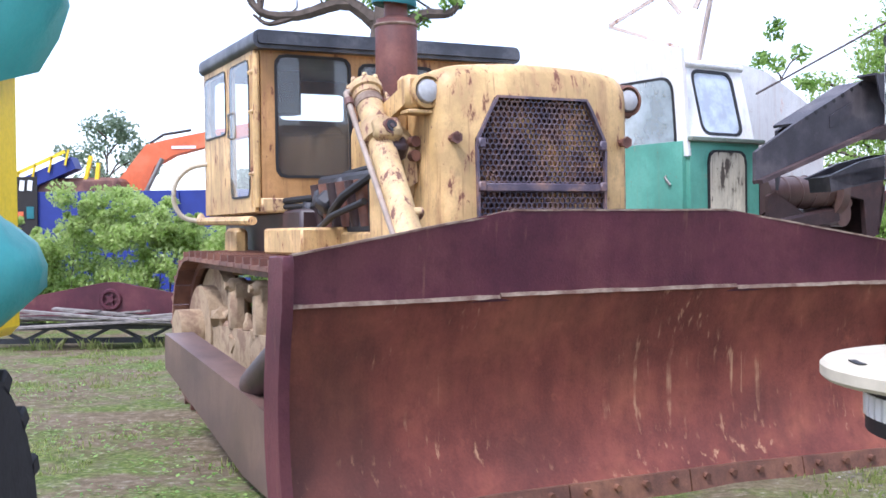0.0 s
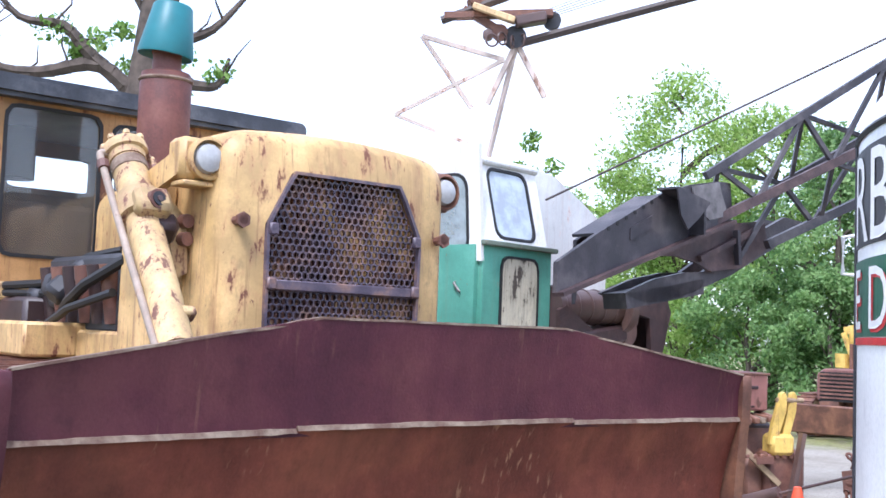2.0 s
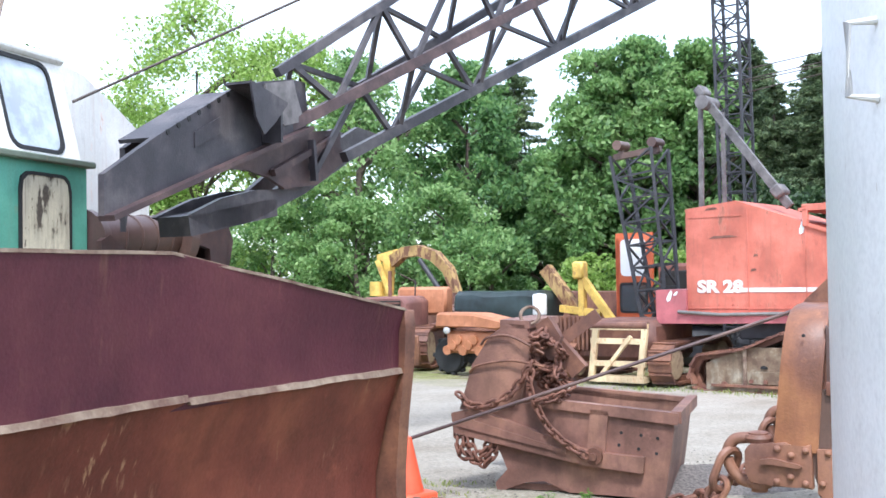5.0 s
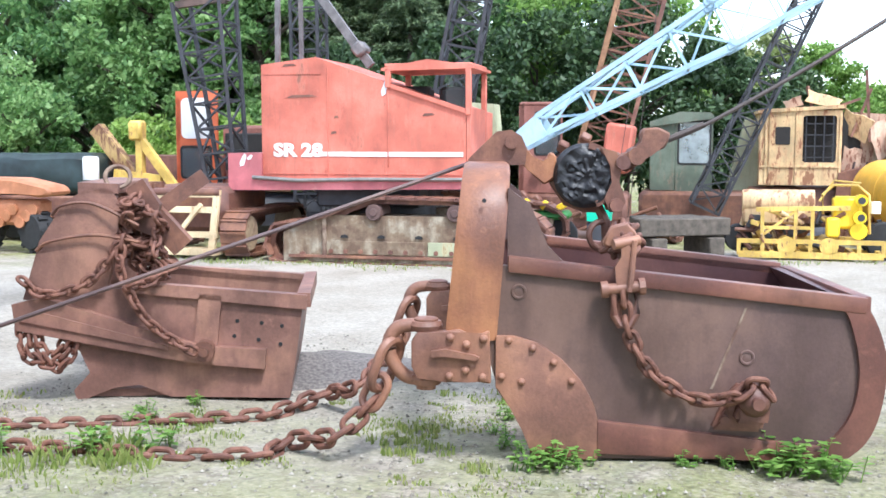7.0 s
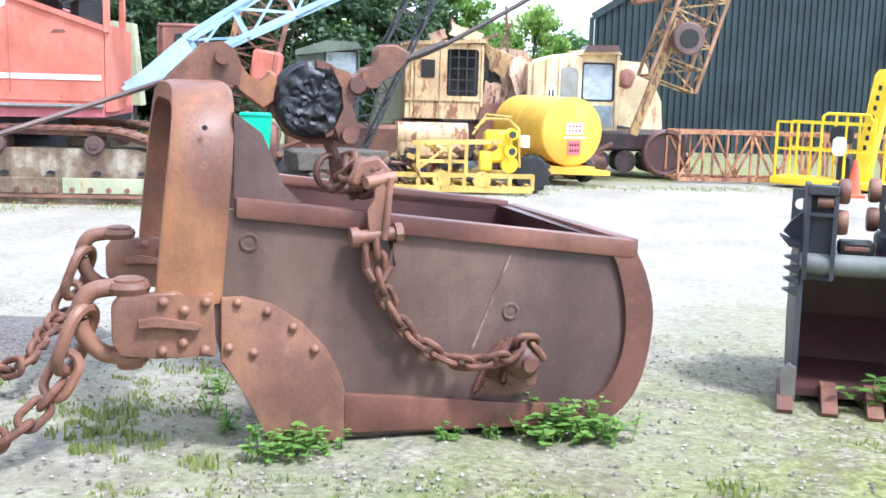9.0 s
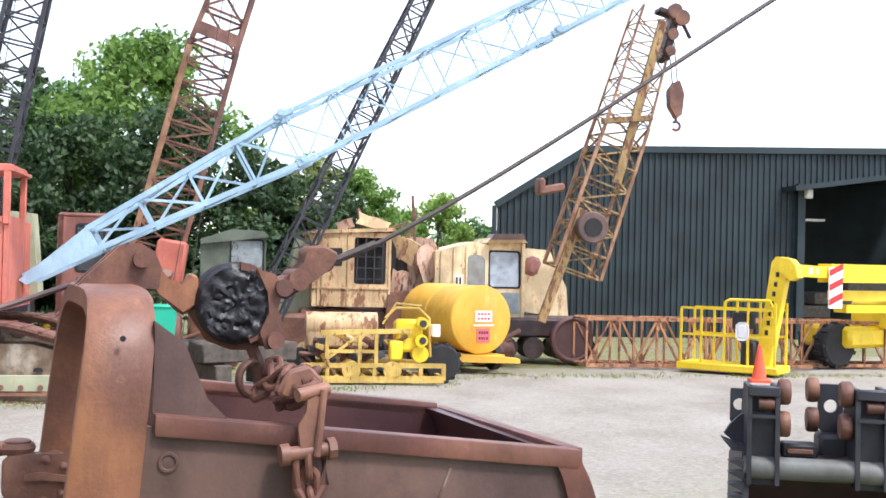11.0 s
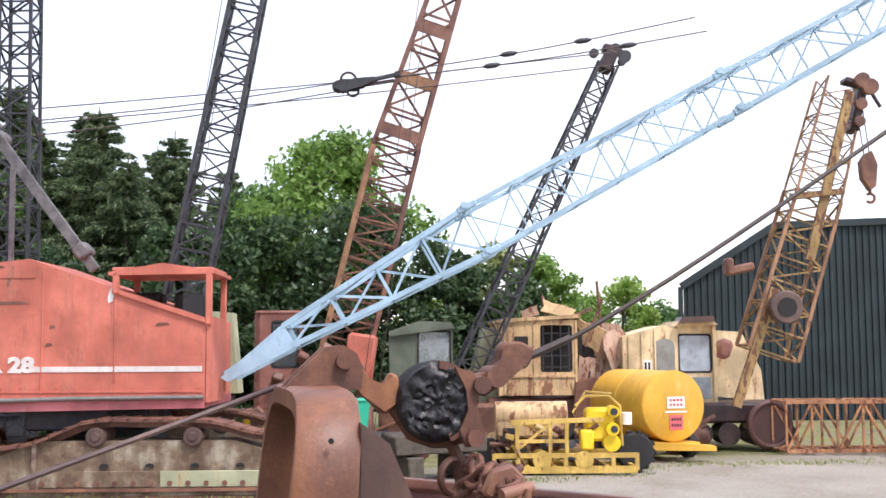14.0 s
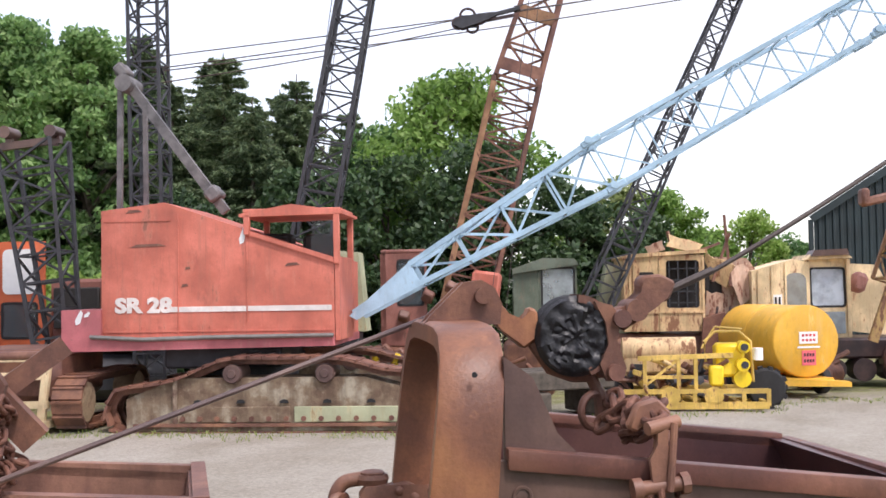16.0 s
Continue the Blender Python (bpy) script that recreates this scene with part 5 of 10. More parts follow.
def chain(label, pts, L, mesh, parent=None, roll=20, name="chain"):
    """Links in turn along a path, every other one turned a quarter."""
    path = smooth_path(pts)
    t = parent or thing(name, label, "chain")
    step, acc, k = L * 0.72, 0.0, 0
    for a, b in zip(path, path[1:]):
        seg = (b - a).length
        while acc < seg:
            p, d = a + (b - a) * (acc / seg), (b - a).normalized()
            x = d
            y = Vector((0, 0, 1)).cross(x)
            y = Vector((0, 1, 0)) if y.length < 1e-3 else y.normalized()
            m = Matrix((x, y, x.cross(y))).transposed().to_4x4()
            o = new("link", mesh)
            o.parent = t
            rr = roll + (90 if k % 2 else 0) + random.uniform(-14, 14)
            o.matrix_local = Matrix.Translation(p) @ m @ pose(0, 0, 0, rr, 0, 0)
            acc += step
            k += 1
        acc -= seg
    return t


def kp(u, y, z):
    return KM @ Vector((u, y, z))


BIG, MID, SMALL, DUMP = link_mesh(0.14, 0.0165), link_mesh(0.13, 0.016), link_mesh(0.09, 0.0125), link_mesh(0.105, 0.0145)
LONG, RING, LOOSE = link_mesh(0.27, 0.026), link_mesh(0.19, 0.021), link_mesh(0.10, 0.012)
LONG.materials.clear()
LONG.materials.append(BRUST)
RING.materials.clear()
RING.materials.append(BRUST)

# heavy drag chains from the hitches, trailing over the ground
chain("heavy rusted drag chain trailing from the hitch over the grass",
      [kp(-0.375, 0.05, 0.245), kp(-0.45, 0.02, 0.17), kp(-0.55, -0.02, 0.10), (5.80, 8.66, 0.03), (5.60, 8.68, 0.005), (5.42, 9.0, -0.012), (5.25, 9.6, -0.012), (5.10, 10.1, -0.012), (4.95, 10.8, -0.012)], 0.14, BIG)
chain("heavy rusted drag chain from the far hitch, lying along the ground",
      [kp(-0.375, W - 0.08, 0.245), kp(-0.45, W - 0.3, 0.2), kp(-0.54, W - 0.7, 0.15), (6.70, 9.06, 0.05), (6.28, 9.2, -0.005), (5.85, 9.7, -0.012), (5.49, 10.22, -0.012), (5.0, 11.0, -0.012)], 0.14, BIG)
# large joining rings at the shackles
for y in (0.05, W - 0.05):
    for mesh, a, b, turn, label in ((LONG, kp(-0.245, y, 0.565), kp(-0.325, y, 0.36), 35, "long rust-brown joining link in a shackle"),
                                    (RING, kp(-0.305, y, 0.385), kp(-0.375, y, 0.255), 120, "short rusted end link of a drag chain")):
        x = (b - a).normalized()
        z = x.cross(Vector((0.9, 0.42, 0.1))).normalized()
        jl = new("joining_link", mesh)
        jl.matrix_world = Matrix.Translation((a + b) / 2) @ Matrix((x, z.cross(x), z)).transposed().to_4x4() @ pose(0, 0, 0, turn, 0, 0)
        tagged(jl, label, "chain link")

# dump chain over the bucket's side
chain("rusted dump chain slung across the bucket side",
      [kp(0.90, -0.06, 0.83), kp(0.91, -0.06, 0.72), kp(0.95, -0.06, 0.60), kp(1.03, -0.06, 0.47), kp(1.13, -0.06, 0.385), kp(1.23, -0.08, 0.335), kp(1.32, -0.12, 0.33), kp(1.43, -0.17, 0.36), kp(1.53, -0.17, 0.425), kp(1.60, -0.15, 0.37)], 0.105, DUMP)
clamp = thing("chain_clamp", "rusted shackle and forked link hooked over the bucket rim", "shackle", KM)
bm = bmesh.new()
slab(bm, [(0.86, 0.88), (0.94, 0.88), (0.95, 0.98), (0.92, 1.03), (0.92, 1.10), (0.88, 1.10), (0.88, 1.03), (0.85, 0.98)], Matrix.Translation((0, -0.09, 0)), 0.025)
rod(bm, (0.84, -0.09, 1.09), (0.97, -0.05, 1.11), 0.026, n=10)
rod(bm, (0.92, -0.10, 0.86), (0.945, -0.09, 1.11), 0.014, n=8)
part("fork", bm, BRUST, clamp)
bm = bmesh.new()
rod(bm, (0.79, -0.07, 0.865), (1.0, -0.07, 0.885), 0.028, n=12)
rod(bm, (0.785, -0.07, 0.865), (0.82, -0.07, 0.868), 0.042, n=10)
rod(bm, (0.97, -0.07, 0.882), (1.0, -0.07, 0.885), 0.042, n=8)
part("pin", bm, BRUST, clamp)
bm = bmesh.new()
pipe(bm, [(0.85, -0.07, 0.87), (0.85, -0.07, 0.74), (0.88, -0.07, 0.69), (0.93, -0.07, 0.69), (0.96, -0.07, 0.75), (0.955, -0.07, 0.88)], 0.02, 8)
part("bow", bm, MRUST, clamp)
bm = bmesh.new()
slab(bm, [(0.80, 1.08), (0.84, 1.17), (0.92, 1.19), (0.97, 1.14), (0.96, 1.02), (0.91, 0.99), (0.92, 1.09), (0.88, 1.12), (0.84, 1.06)], Matrix.Translation((0, 0.02, 0)), 0.06)
bmesh.ops.bevel(bm, geom=bm.edges[:], offset=0.01, segments=1, affect='EDGES')
part("hook", bm, BRUST, clamp)
chain("short rusted chain knotted between the sheave block and the rim", [kp(0.96, 0.78, 1.12), kp(0.93, 0.6, 1.06), kp(0.97, 0.45, 1.12), kp(0.90, 0.3, 1.08), kp(0.95, 0.15, 1.14), kp(0.90, 0.02, 1.12), kp(0.9, -0.06, 1.12)], 0.12, MID)
chain("short rusted chain knotted between the sheave block and the rim", [kp(0.90, 0.72, 1.02), kp(0.98, 0.55, 1.10), kp(0.92, 0.4, 1.0), kp(0.99, 0.2, 1.08), kp(0.93, 0.05, 1.06)], 0.12, MID, roll=60)

# sheave block between the hoop's pin and the hoist rope
sheave = thing("sheave_block", "rope sheave block packed with black grease, slung from the hoop", "sheave block", KM @ Matrix.Translation((-0.02, 0, 0.035)))
Y = 0.80
bm = bmesh.new()
lathe(bm, [(0.03, -0.075), (0.165, -0.07), (0.182, -0.05), (0.155, 0.0), (0.182, 0.05), (0.165, 0.07), (0.03, 0.075)], Matrix.Translation((0.80, Y, 1.365)) @ pose(0, 0, 0, 90, 0, 0), 36)
wheel = part("sheave", bm, GREASE, sheave, "grooved wheel caked in black grease")
bm = bmesh.new()
rows = []
for i in range(15):
    r = 0.176 * i / 14
    ring = []
    for k in range(48):
        a = 2 * math.pi * k / 48
        x, z = r * math.cos(a), r * math.sin(a)
        lump = 0.7 * noise.noise((x * 22, z * 22, 3)) + 0.5 * noise.noise((x * 55, z * 55, 1)) + 0.25 * noise.noise((x * 120, z * 120, 5))
        ring.append(bm.verts.new((0.80 + x * (1 + 0.06 * lump), Y - 0.083 - 0.026 * lump * (1 if i < 14 else 0.3) + (0.02 if i == 14 else 0), 1.365 + z * (1 + 0.06 * lump))))
    rows.append(ring)
for p, q in zip(rows[1:], rows[2:]):
    for k in range(48):
        bm.faces.new((p[k], p[(k + 1) % 48], q[(k + 1) % 48], q[k]))
bm.faces.new(rows[1])
bmesh.ops.delete(bm, geom=rows[0], context='VERTS')
tagged(part("grease", bm, GREASE, wheel), kind="stuff")
bm = bmesh.new()
rim = [(0.80 + 0.185 * math.cos(radians(a)), 1.365 + 0.185 * math.sin(radians(a))) for a in range(-70, 90, 12)]
rin = [(0.80 + 0.15 * math.cos(radians(a)), 1.365 + 0.15 * math.sin(radians(a))) for a in range(86, -71, -12)]
slab(bm, rim + rin, Matrix.Translation((0, Y - 0.085, 0)), 0.17)
part("guard", bm, RUST, sheave)
for yy in (Y - 0.10, Y + 0.07):
    bm = bmesh.new()
    slab(bm, [(0.88, 1.52), (0.96, 1.50), (1.0, 1.44), (0.98, 1.34), (1.02, 1.22), (0.99, 1.165), (0.93, 1.165), (0.90, 1.24), (0.94, 1.33), (0.93, 1.42)], Matrix.Translation((0, yy, 0)), 0.03)
    part("cheek", bm, RUST, sheave)
part("pin", B(rod, (0.965, Y - 0.14, 1.205), (0.965, Y + 0.12, 1.205), 0.038, n=14), MRUST, sheave)
part("pin", B(rod, (1.00, Y - 0.13, 1.44), (1.00, Y + 0.12, 1.44), 0.04, n=14), MRUST, sheave)
bm = bmesh.new()
slab(bm, [(0.97, 1.48), (1.02, 1.38), (1.10, 1.43), (1.16, 1.49), (1.24, 1.52), (1.27, 1.60), (1.20, 1.635), (1.12, 1.63), (1.10, 1.59), (1.12, 1.55), (1.06, 1.50)], Matrix.Translation((0, Y - 0.06, 0)), 0.12)
bmesh.ops.bevel(bm, geom=bm.edges[:], offset=0.012, segments=1, affect='EDGES')
rod(bm, (1.08, Y - 0.09, 1.475), (1.08, Y + 0.09, 1.475), 0.05, n=14)
part("socket_arm", bm, RUST, sheave, "forked wedge socket holding the rope")
bm = bmesh.new()
slab(bm, [(0.33, 1.60), (0.40, 1.60), (0.50, 1.46), (0.57, 1.43), (0.60, 1.50), (0.635, 1.48), (0.64, 1.36), (0.57, 1.31), (0.47, 1.40), (0.34, 1.545)], Matrix.Translation((0, Y - 0.05, 0)), 0.10)
bmesh.ops.bevel(bm, geom=bm.edges[:], offset=0.012, segments=1, affect='EDGES')
part("hanger_link", bm, ORUST, sheave)
bm = bmesh.new()
pipe(bm, [(0.62, Y, 1.34), (0.70, Y, 1.22), (0.80, Y, 1.185), (0.88, Y, 1.18), (0.92, Y, 1.1), (0.93, Y, 1.0)], 0.03, 8)
torus(bm, Matrix.Translation((0.89, Y - 0.02, 1.03)) @ pose(0, 0, 0, 90, 0, 25), 0.075, 0.018, 24, 8)
part("ring", bm, RUST, sheave)

# wire ropes
def rope(label, pts, r, mat=None, n=6):
    bm = bmesh.new()
    pipe(bm, smooth_path(pts, 6), r, n)
    return solid("wire_rope", bm, mat or CABLE, label, "wire rope")


rope("dark steel drag rope running down from the hoop", [kp(0.36, 0.8, 1.585), kp(0.10, 1.3, 1.45), (5.9, 10.0, 0.74), (5.15, 11.05, 0.30)], 0.0135, GRUST, 8)
rope("rusty steel hoist rope rising from the sheave socket", [kp(1.22, 0.8, 1.59), kp(1.48, 0.8, 1.70), kp(2.3, 0.8, 2.18), kp(4.0, 0.8, 3.28), kp(9.0, 0.8, 6.56)], 0.0115, None, 8)
bm = bmesh.new()
rod(bm, kp(1.24, 0.8, 1.60), kp(1.44, 0.8, 1.685), 0.018, n=8)
solid("rope_clip", bm, CABLE, "rusted rope splice next to the socket", "rope clip")

# ---- second bucket ----
K2 = pose(6.10, 10.45, 0, 0, 0, -58)
b2 = thing("small_dragline_bucket", "smaller rusted bucket heaped with tangled chain, lying nose-down on gravel", "excavator bucket", K2)
W2 = 1.0
S2 = [(0.0, 0.66), (0.4, 0.70), (1.38, 0.60), (1.34, 0.3), (1.29, -0.02), (0.55, 0.0), (0.36, 0.08), (0.2, 0.06), (0.05, 0.0), (-0.02, -0.03), (-0.04, 0.05), (0.06, 0.16), (0.0, 0.30), (-0.2, 0.42), (-0.36, 0.45), (-0.36, 0.60)]
for y in (0.0, W2):
    bm = bmesh.new()
    slab(bm, S2, Matrix.Translation((0, y, 0)), 0.05)
    part("side_plate", bm, PRUST, b2)
bm = bmesh.new()
slab(bm, [(1.38, 0.62), (1.34, 0.3), (1.29, -0.02), (1.24, -0.02), (1.29, 0.3), (1.33, 0.62)], Matrix.Translation((0, 0.04, 0)), W2 - 0.03)
part("rear_wall", bm, PRUST, b2)
bm = bmesh.new()
slab(bm, [(0.0, 0.0), (1.28, 0.0), (1.28, 0.04), (0.0, 0.05)], Matrix.Translation((0, 0.04, 0)), W2 - 0.03)
part("floor_plate", bm, PRUST, b2)
bm = bmesh.new()
slab(bm, [(0.30, 0.665), (1.40, 0.545), (1.405, 0.635), (0.30, 0.73)], Matrix.Translation((0, -0.035, 0)), 0.09)
bar(bm, (1.385, 0.0, 0.60), (1.385, W2 + 0.05, 0.615), 0.08, 0.09)
slab(bm, [(0.35, 0.66), (1.40, 0.55), (1.405, 0.64), (0.35, 0.72)], Matrix.Translation((0, W2, 0)), 0.08)
part("rim", bm, PRUST, b2)
bm = bmesh.new()
slab(bm, [(-0.36, 0.44), (-0.38, 0.60), (-0.2, 0.64), (0.75, 0.33), (1.15, 0.30), (1.14, 0.18), (0.72, 0.22)], Matrix.Translation((0, -0.07, 0)), 0.08)
slab(bm, [(-0.33, 0.53), (-0.2, 0.55), (0.55, 0.34), (0.55, 0.31), (-0.33, 0.50)], Matrix.Translation((0, -0.085, 0)), 0.02)
part("side_beam", bm, PRUST, b2, "riveted side beam")
bm = bmesh.new()
slab(bm, [(0.70, 0.27), (0.84, 0.27), (0.88, 0.64), (0.74, 0.65)], Matrix.Translation((0, -0.035, 0)), 0.04)
part("stiffener", bm, PRUST, b2)
bm = bmesh.new()
rod(bm, (0.775, -0.13, 0.305), (0.775, 0.0, 0.305), 0.065, n=14)
rod(bm, (0.775, -0.16, 0.305), (0.775, -0.12, 0.305), 0.03, n=10)
part("pivot", bm, RUST, b2)
for u, z in ((0.97, 0.475), (1.12, 0.46), (1.245, 0.44), (0.95, 0.38), (1.10, 0.355), (1.235, 0.325)):
    part("drain_hole", B(rod, (u, -0.006, z), (u, 0.01, z), 0.013, n=8), BLACK, b2)
bm = bmesh.new()
for y0 in (0.0, W2 - 0.05):
    bm = bmesh.new()
    slab(bm, [(-0.33, 0.62), (0.16, 0.62), (0.24, 0.95), (0.27, 1.2), (0.22, 1.30), (0.08, 1.31), (-0.06, 1.22), (-0.22, 0.98)], Matrix.Translation((0, y0, 0)), 0.08)
    part("hoop_leg", bm, PRUST, b2, "broad rusted hoop plate")
bm = bmesh.new()
slab(bm, [(0.02, 1.27), (0.26, 1.27), (0.26, 1.33), (0.02, 1.34)], Matrix.Translation((0, 0.0, 0)), W2)
part("hoop_top", bm, PRUST, b2)
bm = bmesh.new()
torus(bm, Matrix.Translation((0.24, 0.1, 1.37)) @ pose(0, 0, 0, 60, 20, 0), 0.075, 0.014, 20, 6)
part("ring", bm, SEAM, b2)
bm = bmesh.new()
bar(bm, (0.3, 0.3, 1.05), (0.74, 0.36, 1.37), 0.06, 0.10)
bar(bm, (0.3, 0.2, 1.28), (0.62, 0.2, 0.92), 0.12, 0.14)
slab(bm, [(0.3, 1.3), (0.4, 1.36), (0.5, 1.2), (0.46, 1.0), (0.34, 1.05)], Matrix.Translation((0, 0.05, 0)), 0.1)
part("broken_arm", bm, RUST, b2)
for k in range(3):
    chain("rusted chain hanging in loops under the small bucket's nose", [K2 @ Vector(q) for q in ((-0.34 + 0.05 * k, -0.03, 0.44), (-0.33 + 0.06 * k, -0.05, 0.31), (-0.24 + 0.06 * k, -0.04, 0.24 - 0.02 * k), (-0.13 + 0.05 * k, -0.03, 0.30), (-0.06 + 0.03 * k, -0.01, 0.40))], 0.09, SMALL, roll=40 * k)
rg = np.random.default_rng(8)
for k in range(5):
    pts, p = [], Vector((0.30 + 0.1 * rg.random(), -0.08 + 0.2 * rg.random(), 1.22))
    for i in range(9):
        pts.append(K2 @ p)
        p = Vector((0.22 + 0.34 * rg.random(), -0.12 + 0.45 * rg.random(), 1.2 - 0.075 * i + 0.08 * rg.random()))
    chain("tangled rusted chain heaped on the small bucket", pts, 0.10, LOOSE, roll=70 * rg.random())
chain("rusted chain looped over the small bucket's side", [K2 @ Vector(q) for q in ((0.30, -0.09, 0.98), (0.28, -0.1, 0.84), (0.32, -0.1, 0.70), (0.42, -0.10, 0.52), (0.56, -0.12, 0.40), (0.68, -0.13, 0.33), (0.73, -0.12, 0.30))], 0.09, SMALL)
chain("rusted chain looped over the small bucket's front", [K2 @ Vector(q) for q in ((-0.31, -0.04, 0.74), (-0.20, -0.1, 0.67), (-0.05, -0.1, 0.68), (0.1, -0.09, 0.75), (0.2, -0.08, 0.86), (0.28, -0.08, 0.98))], 0.09, SMALL)
for k in range(2):
    rope("rusty loose wire rope wound round the bucket hoop", [K2 @ Vector((-0.24 + 0.1 * k, 0.0, 0.92 + 0.22 * k)), K2 @ Vector((-0.15 + 0.08 * k, -0.03, 0.98 + 0.22 * k)), K2 @ Vector((0.12, -0.04, 1.02 + 0.19 * k)), K2 @ Vector((0.40, -0.10, 0.98 + 0.10 * k))], 0.011, RUST)

# low heap of dark gravel beside it
bm = bmesh.new()
rows = []
for i in range(9):
    ring = []
    for k in range(40):
        a = 2 * math.pi * k / 40
        r = i / 8 * (1 + 0.18 * noise.noise((3 * math.cos(a), 3 * math.sin(a), 1)))
        x, y = 0.95 * r * math.cos(a), 0.55 * r * math.sin(a)
        ring.append(bm.verts.new((x, y, 0.17 * max(0.0, 1 - r) ** 0.8 + 0.025 * noise.noise((x * 7, y * 7, 2)) * (1 - i / 8) - 0.03 * (i == 8))))
    rows.append(ring)
for p, q in zip(rows[1:], rows[2:]):
    for k in range(40):
        bm.faces.new((p[k], p[(k + 1) % 40], q[(k + 1) % 40], q[k]))
bm.faces.new(rows[1])
bmesh.ops.delete(bm, geom=rows[0], context='VERTS')
solid("gravel_heap", bm, plain("dark_gravel", (0.13, 0.115, 0.105), 0.95, 0, 0.55, 40, 1.0), "low heap of dark grey gravel beside the small bucket", "gravel heap", pose(7.55, 9.72, slope(7.55, 9.72) - 0.02, 0, 0, -40), kind="stuff")

# socket left by the blade and traffic cone
bm = bmesh.new()
rod(bm, (5.28, 10.86, 0.385), (5.02, 11.22, 0.23), 0.06, n=12)
rod(bm, (5.02, 11.22, 0.23), (4.9, 11.4, 0.12), 0.09, n=12)
solid("rope_socket", bm, GRUST, "grey rusted rope socket at the end of the drag rope", "rope socket")


def cone(x, y, label, h=0.5, tilt=0):
    t = thing("traffic_cone", label, "traffic cone", pose(x, y, slope(x, y), tilt, 0, 0))
    bm = bmesh.new()
    lathe(bm, [(0.13, 0.03), (0.125, 0.05), (0.035, h), (0.02, h + 0.005), (0.0, h + 0.005)], ID(), 20)
    part("body", bm, CONE, t)
    bm = bmesh.new()
    box(bm, (0, 0, 0.0), (0.34, 0.34, 0.09), bev=0.015)
    part("base", bm, CONE, t)


cone(5.37, 10.70, "scuffed orange traffic cone standing by the small bucket", 0.46)


# ---- white drum on a round plate ----
DR = 1.5
drum = thing("white_drum", "large white round tank with painted letters behind a round cream plate", "tank", pose(3.185, 3.91, 0))
bm = bmesh.new()
lathe(bm, [(DR, 0.0), (DR, 2.40), (DR - 0.02, 2.48), (DR - 0.09, 2.57), (DR - 0.25, 2.63), (0.0, 2.75)], ID(), 128)
shell = part("shell", bm, SIGNW, drum)
part("rim_bead", B(torus, Matrix.Translation((0, 0, 2.40)), DR, 0.012, 128, 6), DSTEEL, drum)
bm = bmesh.new()
PLT = Matrix.Translation((-0.885, 0.29, 0))
lathe(bm, [(0.2, 1.06), (0.815, 1.06), (0.83, 1.075), (0.83, 1.115), (0.815, 1.13), (0.2, 1.133)], PLT, 64)
part("plate", bm, CREAMW, drum, "round cream-white base plate")
bm = bmesh.new()
lathe(bm, [(0.66, 0.86), (0.66, 1.06), (0.3, 1.06), (0.27, 0.9), (0.27, -0.05), (0.0, -0.05)], PLT, 40)
skirt = part("skirt", bm, BLACK, drum, "black skirt with worn white lettering")
for k in range(5):
    bm = bmesh.new()
    a = radians(166 + 5.5 * k)
    box(bm, PLT @ Vector((0.663 * math.cos(a), 0.663 * math.sin(a), 0.965)), (0.01, 0.045, 0.085), pose(0, 0, 0, 0, 0, math.degrees(a)))
    part("letter_bar", bm, WPAPER, skirt)
for a in (172, 178):
    bm = bmesh.new()
    box(bm, PLT @ Vector((0.715 * math.cos(radians(a)), 0.715 * math.sin(radians(a)), 1.135)), (0.03, 0.07, 0.004), pose(0, 0, 0, 0, 0, a))
    part("slot", bm, BLACK, drum)


def wrap(text, size, mat, R, a0, z, name):
    """Lettering bent round the drum, starting at the angle a0 and running to the right as seen from outside."""
    ob = letters(text, size, mat, shell, ID(), name, 0.0)
    for v in ob.data.vertices:
        a = radians(a0) + v.co.x / R
        v.co = Vector((R * math.cos(a), R * math.sin(a), z + v.co.y))


for k in range(11):
    a = 149 + 2 * k
    g = part("letter_ground", B(box, ((DR + 0.001) * math.cos(radians(a)), (DR + 0.001) * math.sin(radians(a)), 2.20), (0.006, 0.0535, 0.30), pose(0, 0, 0, 0, 0, a)), DSTEEL, shell)
    g = part("letter_ground", B(box, ((DR + 0.001) * math.cos(radians(a)), (DR + 0.001) * math.sin(radians(a)), 1.89), (0.006, 0.0535, 0.235), pose(0, 0, 0, 0, 0, a)), SIGNG, shell)
    part("red_line", B(box, ((DR + 0.001) * math.cos(radians(a)), (DR + 0.001) * math.sin(radians(a)), 1.758), (0.006, 0.0535, 0.022), pose(0, 0, 0, 0, 0, a)), REDP, shell)
for text, size, a0, z, mt, off in (("R", 0.40, 149.2, 2.06, WPAPER, 0.007), ("B", 0.40, 158.4, 2.06, WPAPER, 0.007), ("E", 0.27, 150.3, 1.785, REDP, 0.006), ("E", 0.27, 149.8, 1.795, WPAPER, 0.008), ("D", 0.27, 158.9, 1.785, REDP, 0.006), ("D", 0.27, 158.4, 1.795, WPAPER, 0.008)):
    wrap(text, size, mt, DR + off, a0, z, "letter")
bm = bmesh.new()
a = radians(147.2)
bar(bm, ((DR + 0.002) * math.cos(a), (DR + 0.002) * math.sin(a), 1.16), ((DR + 0.002) * math.cos(a), (DR + 0.002) * math.sin(a), 2.40), 0.012, 0.01)
part("seam", bm, DSTEEL, shell)
bm = bmesh.new()
a = radians(142)
cx, cy = math.cos(a), math.sin(a)
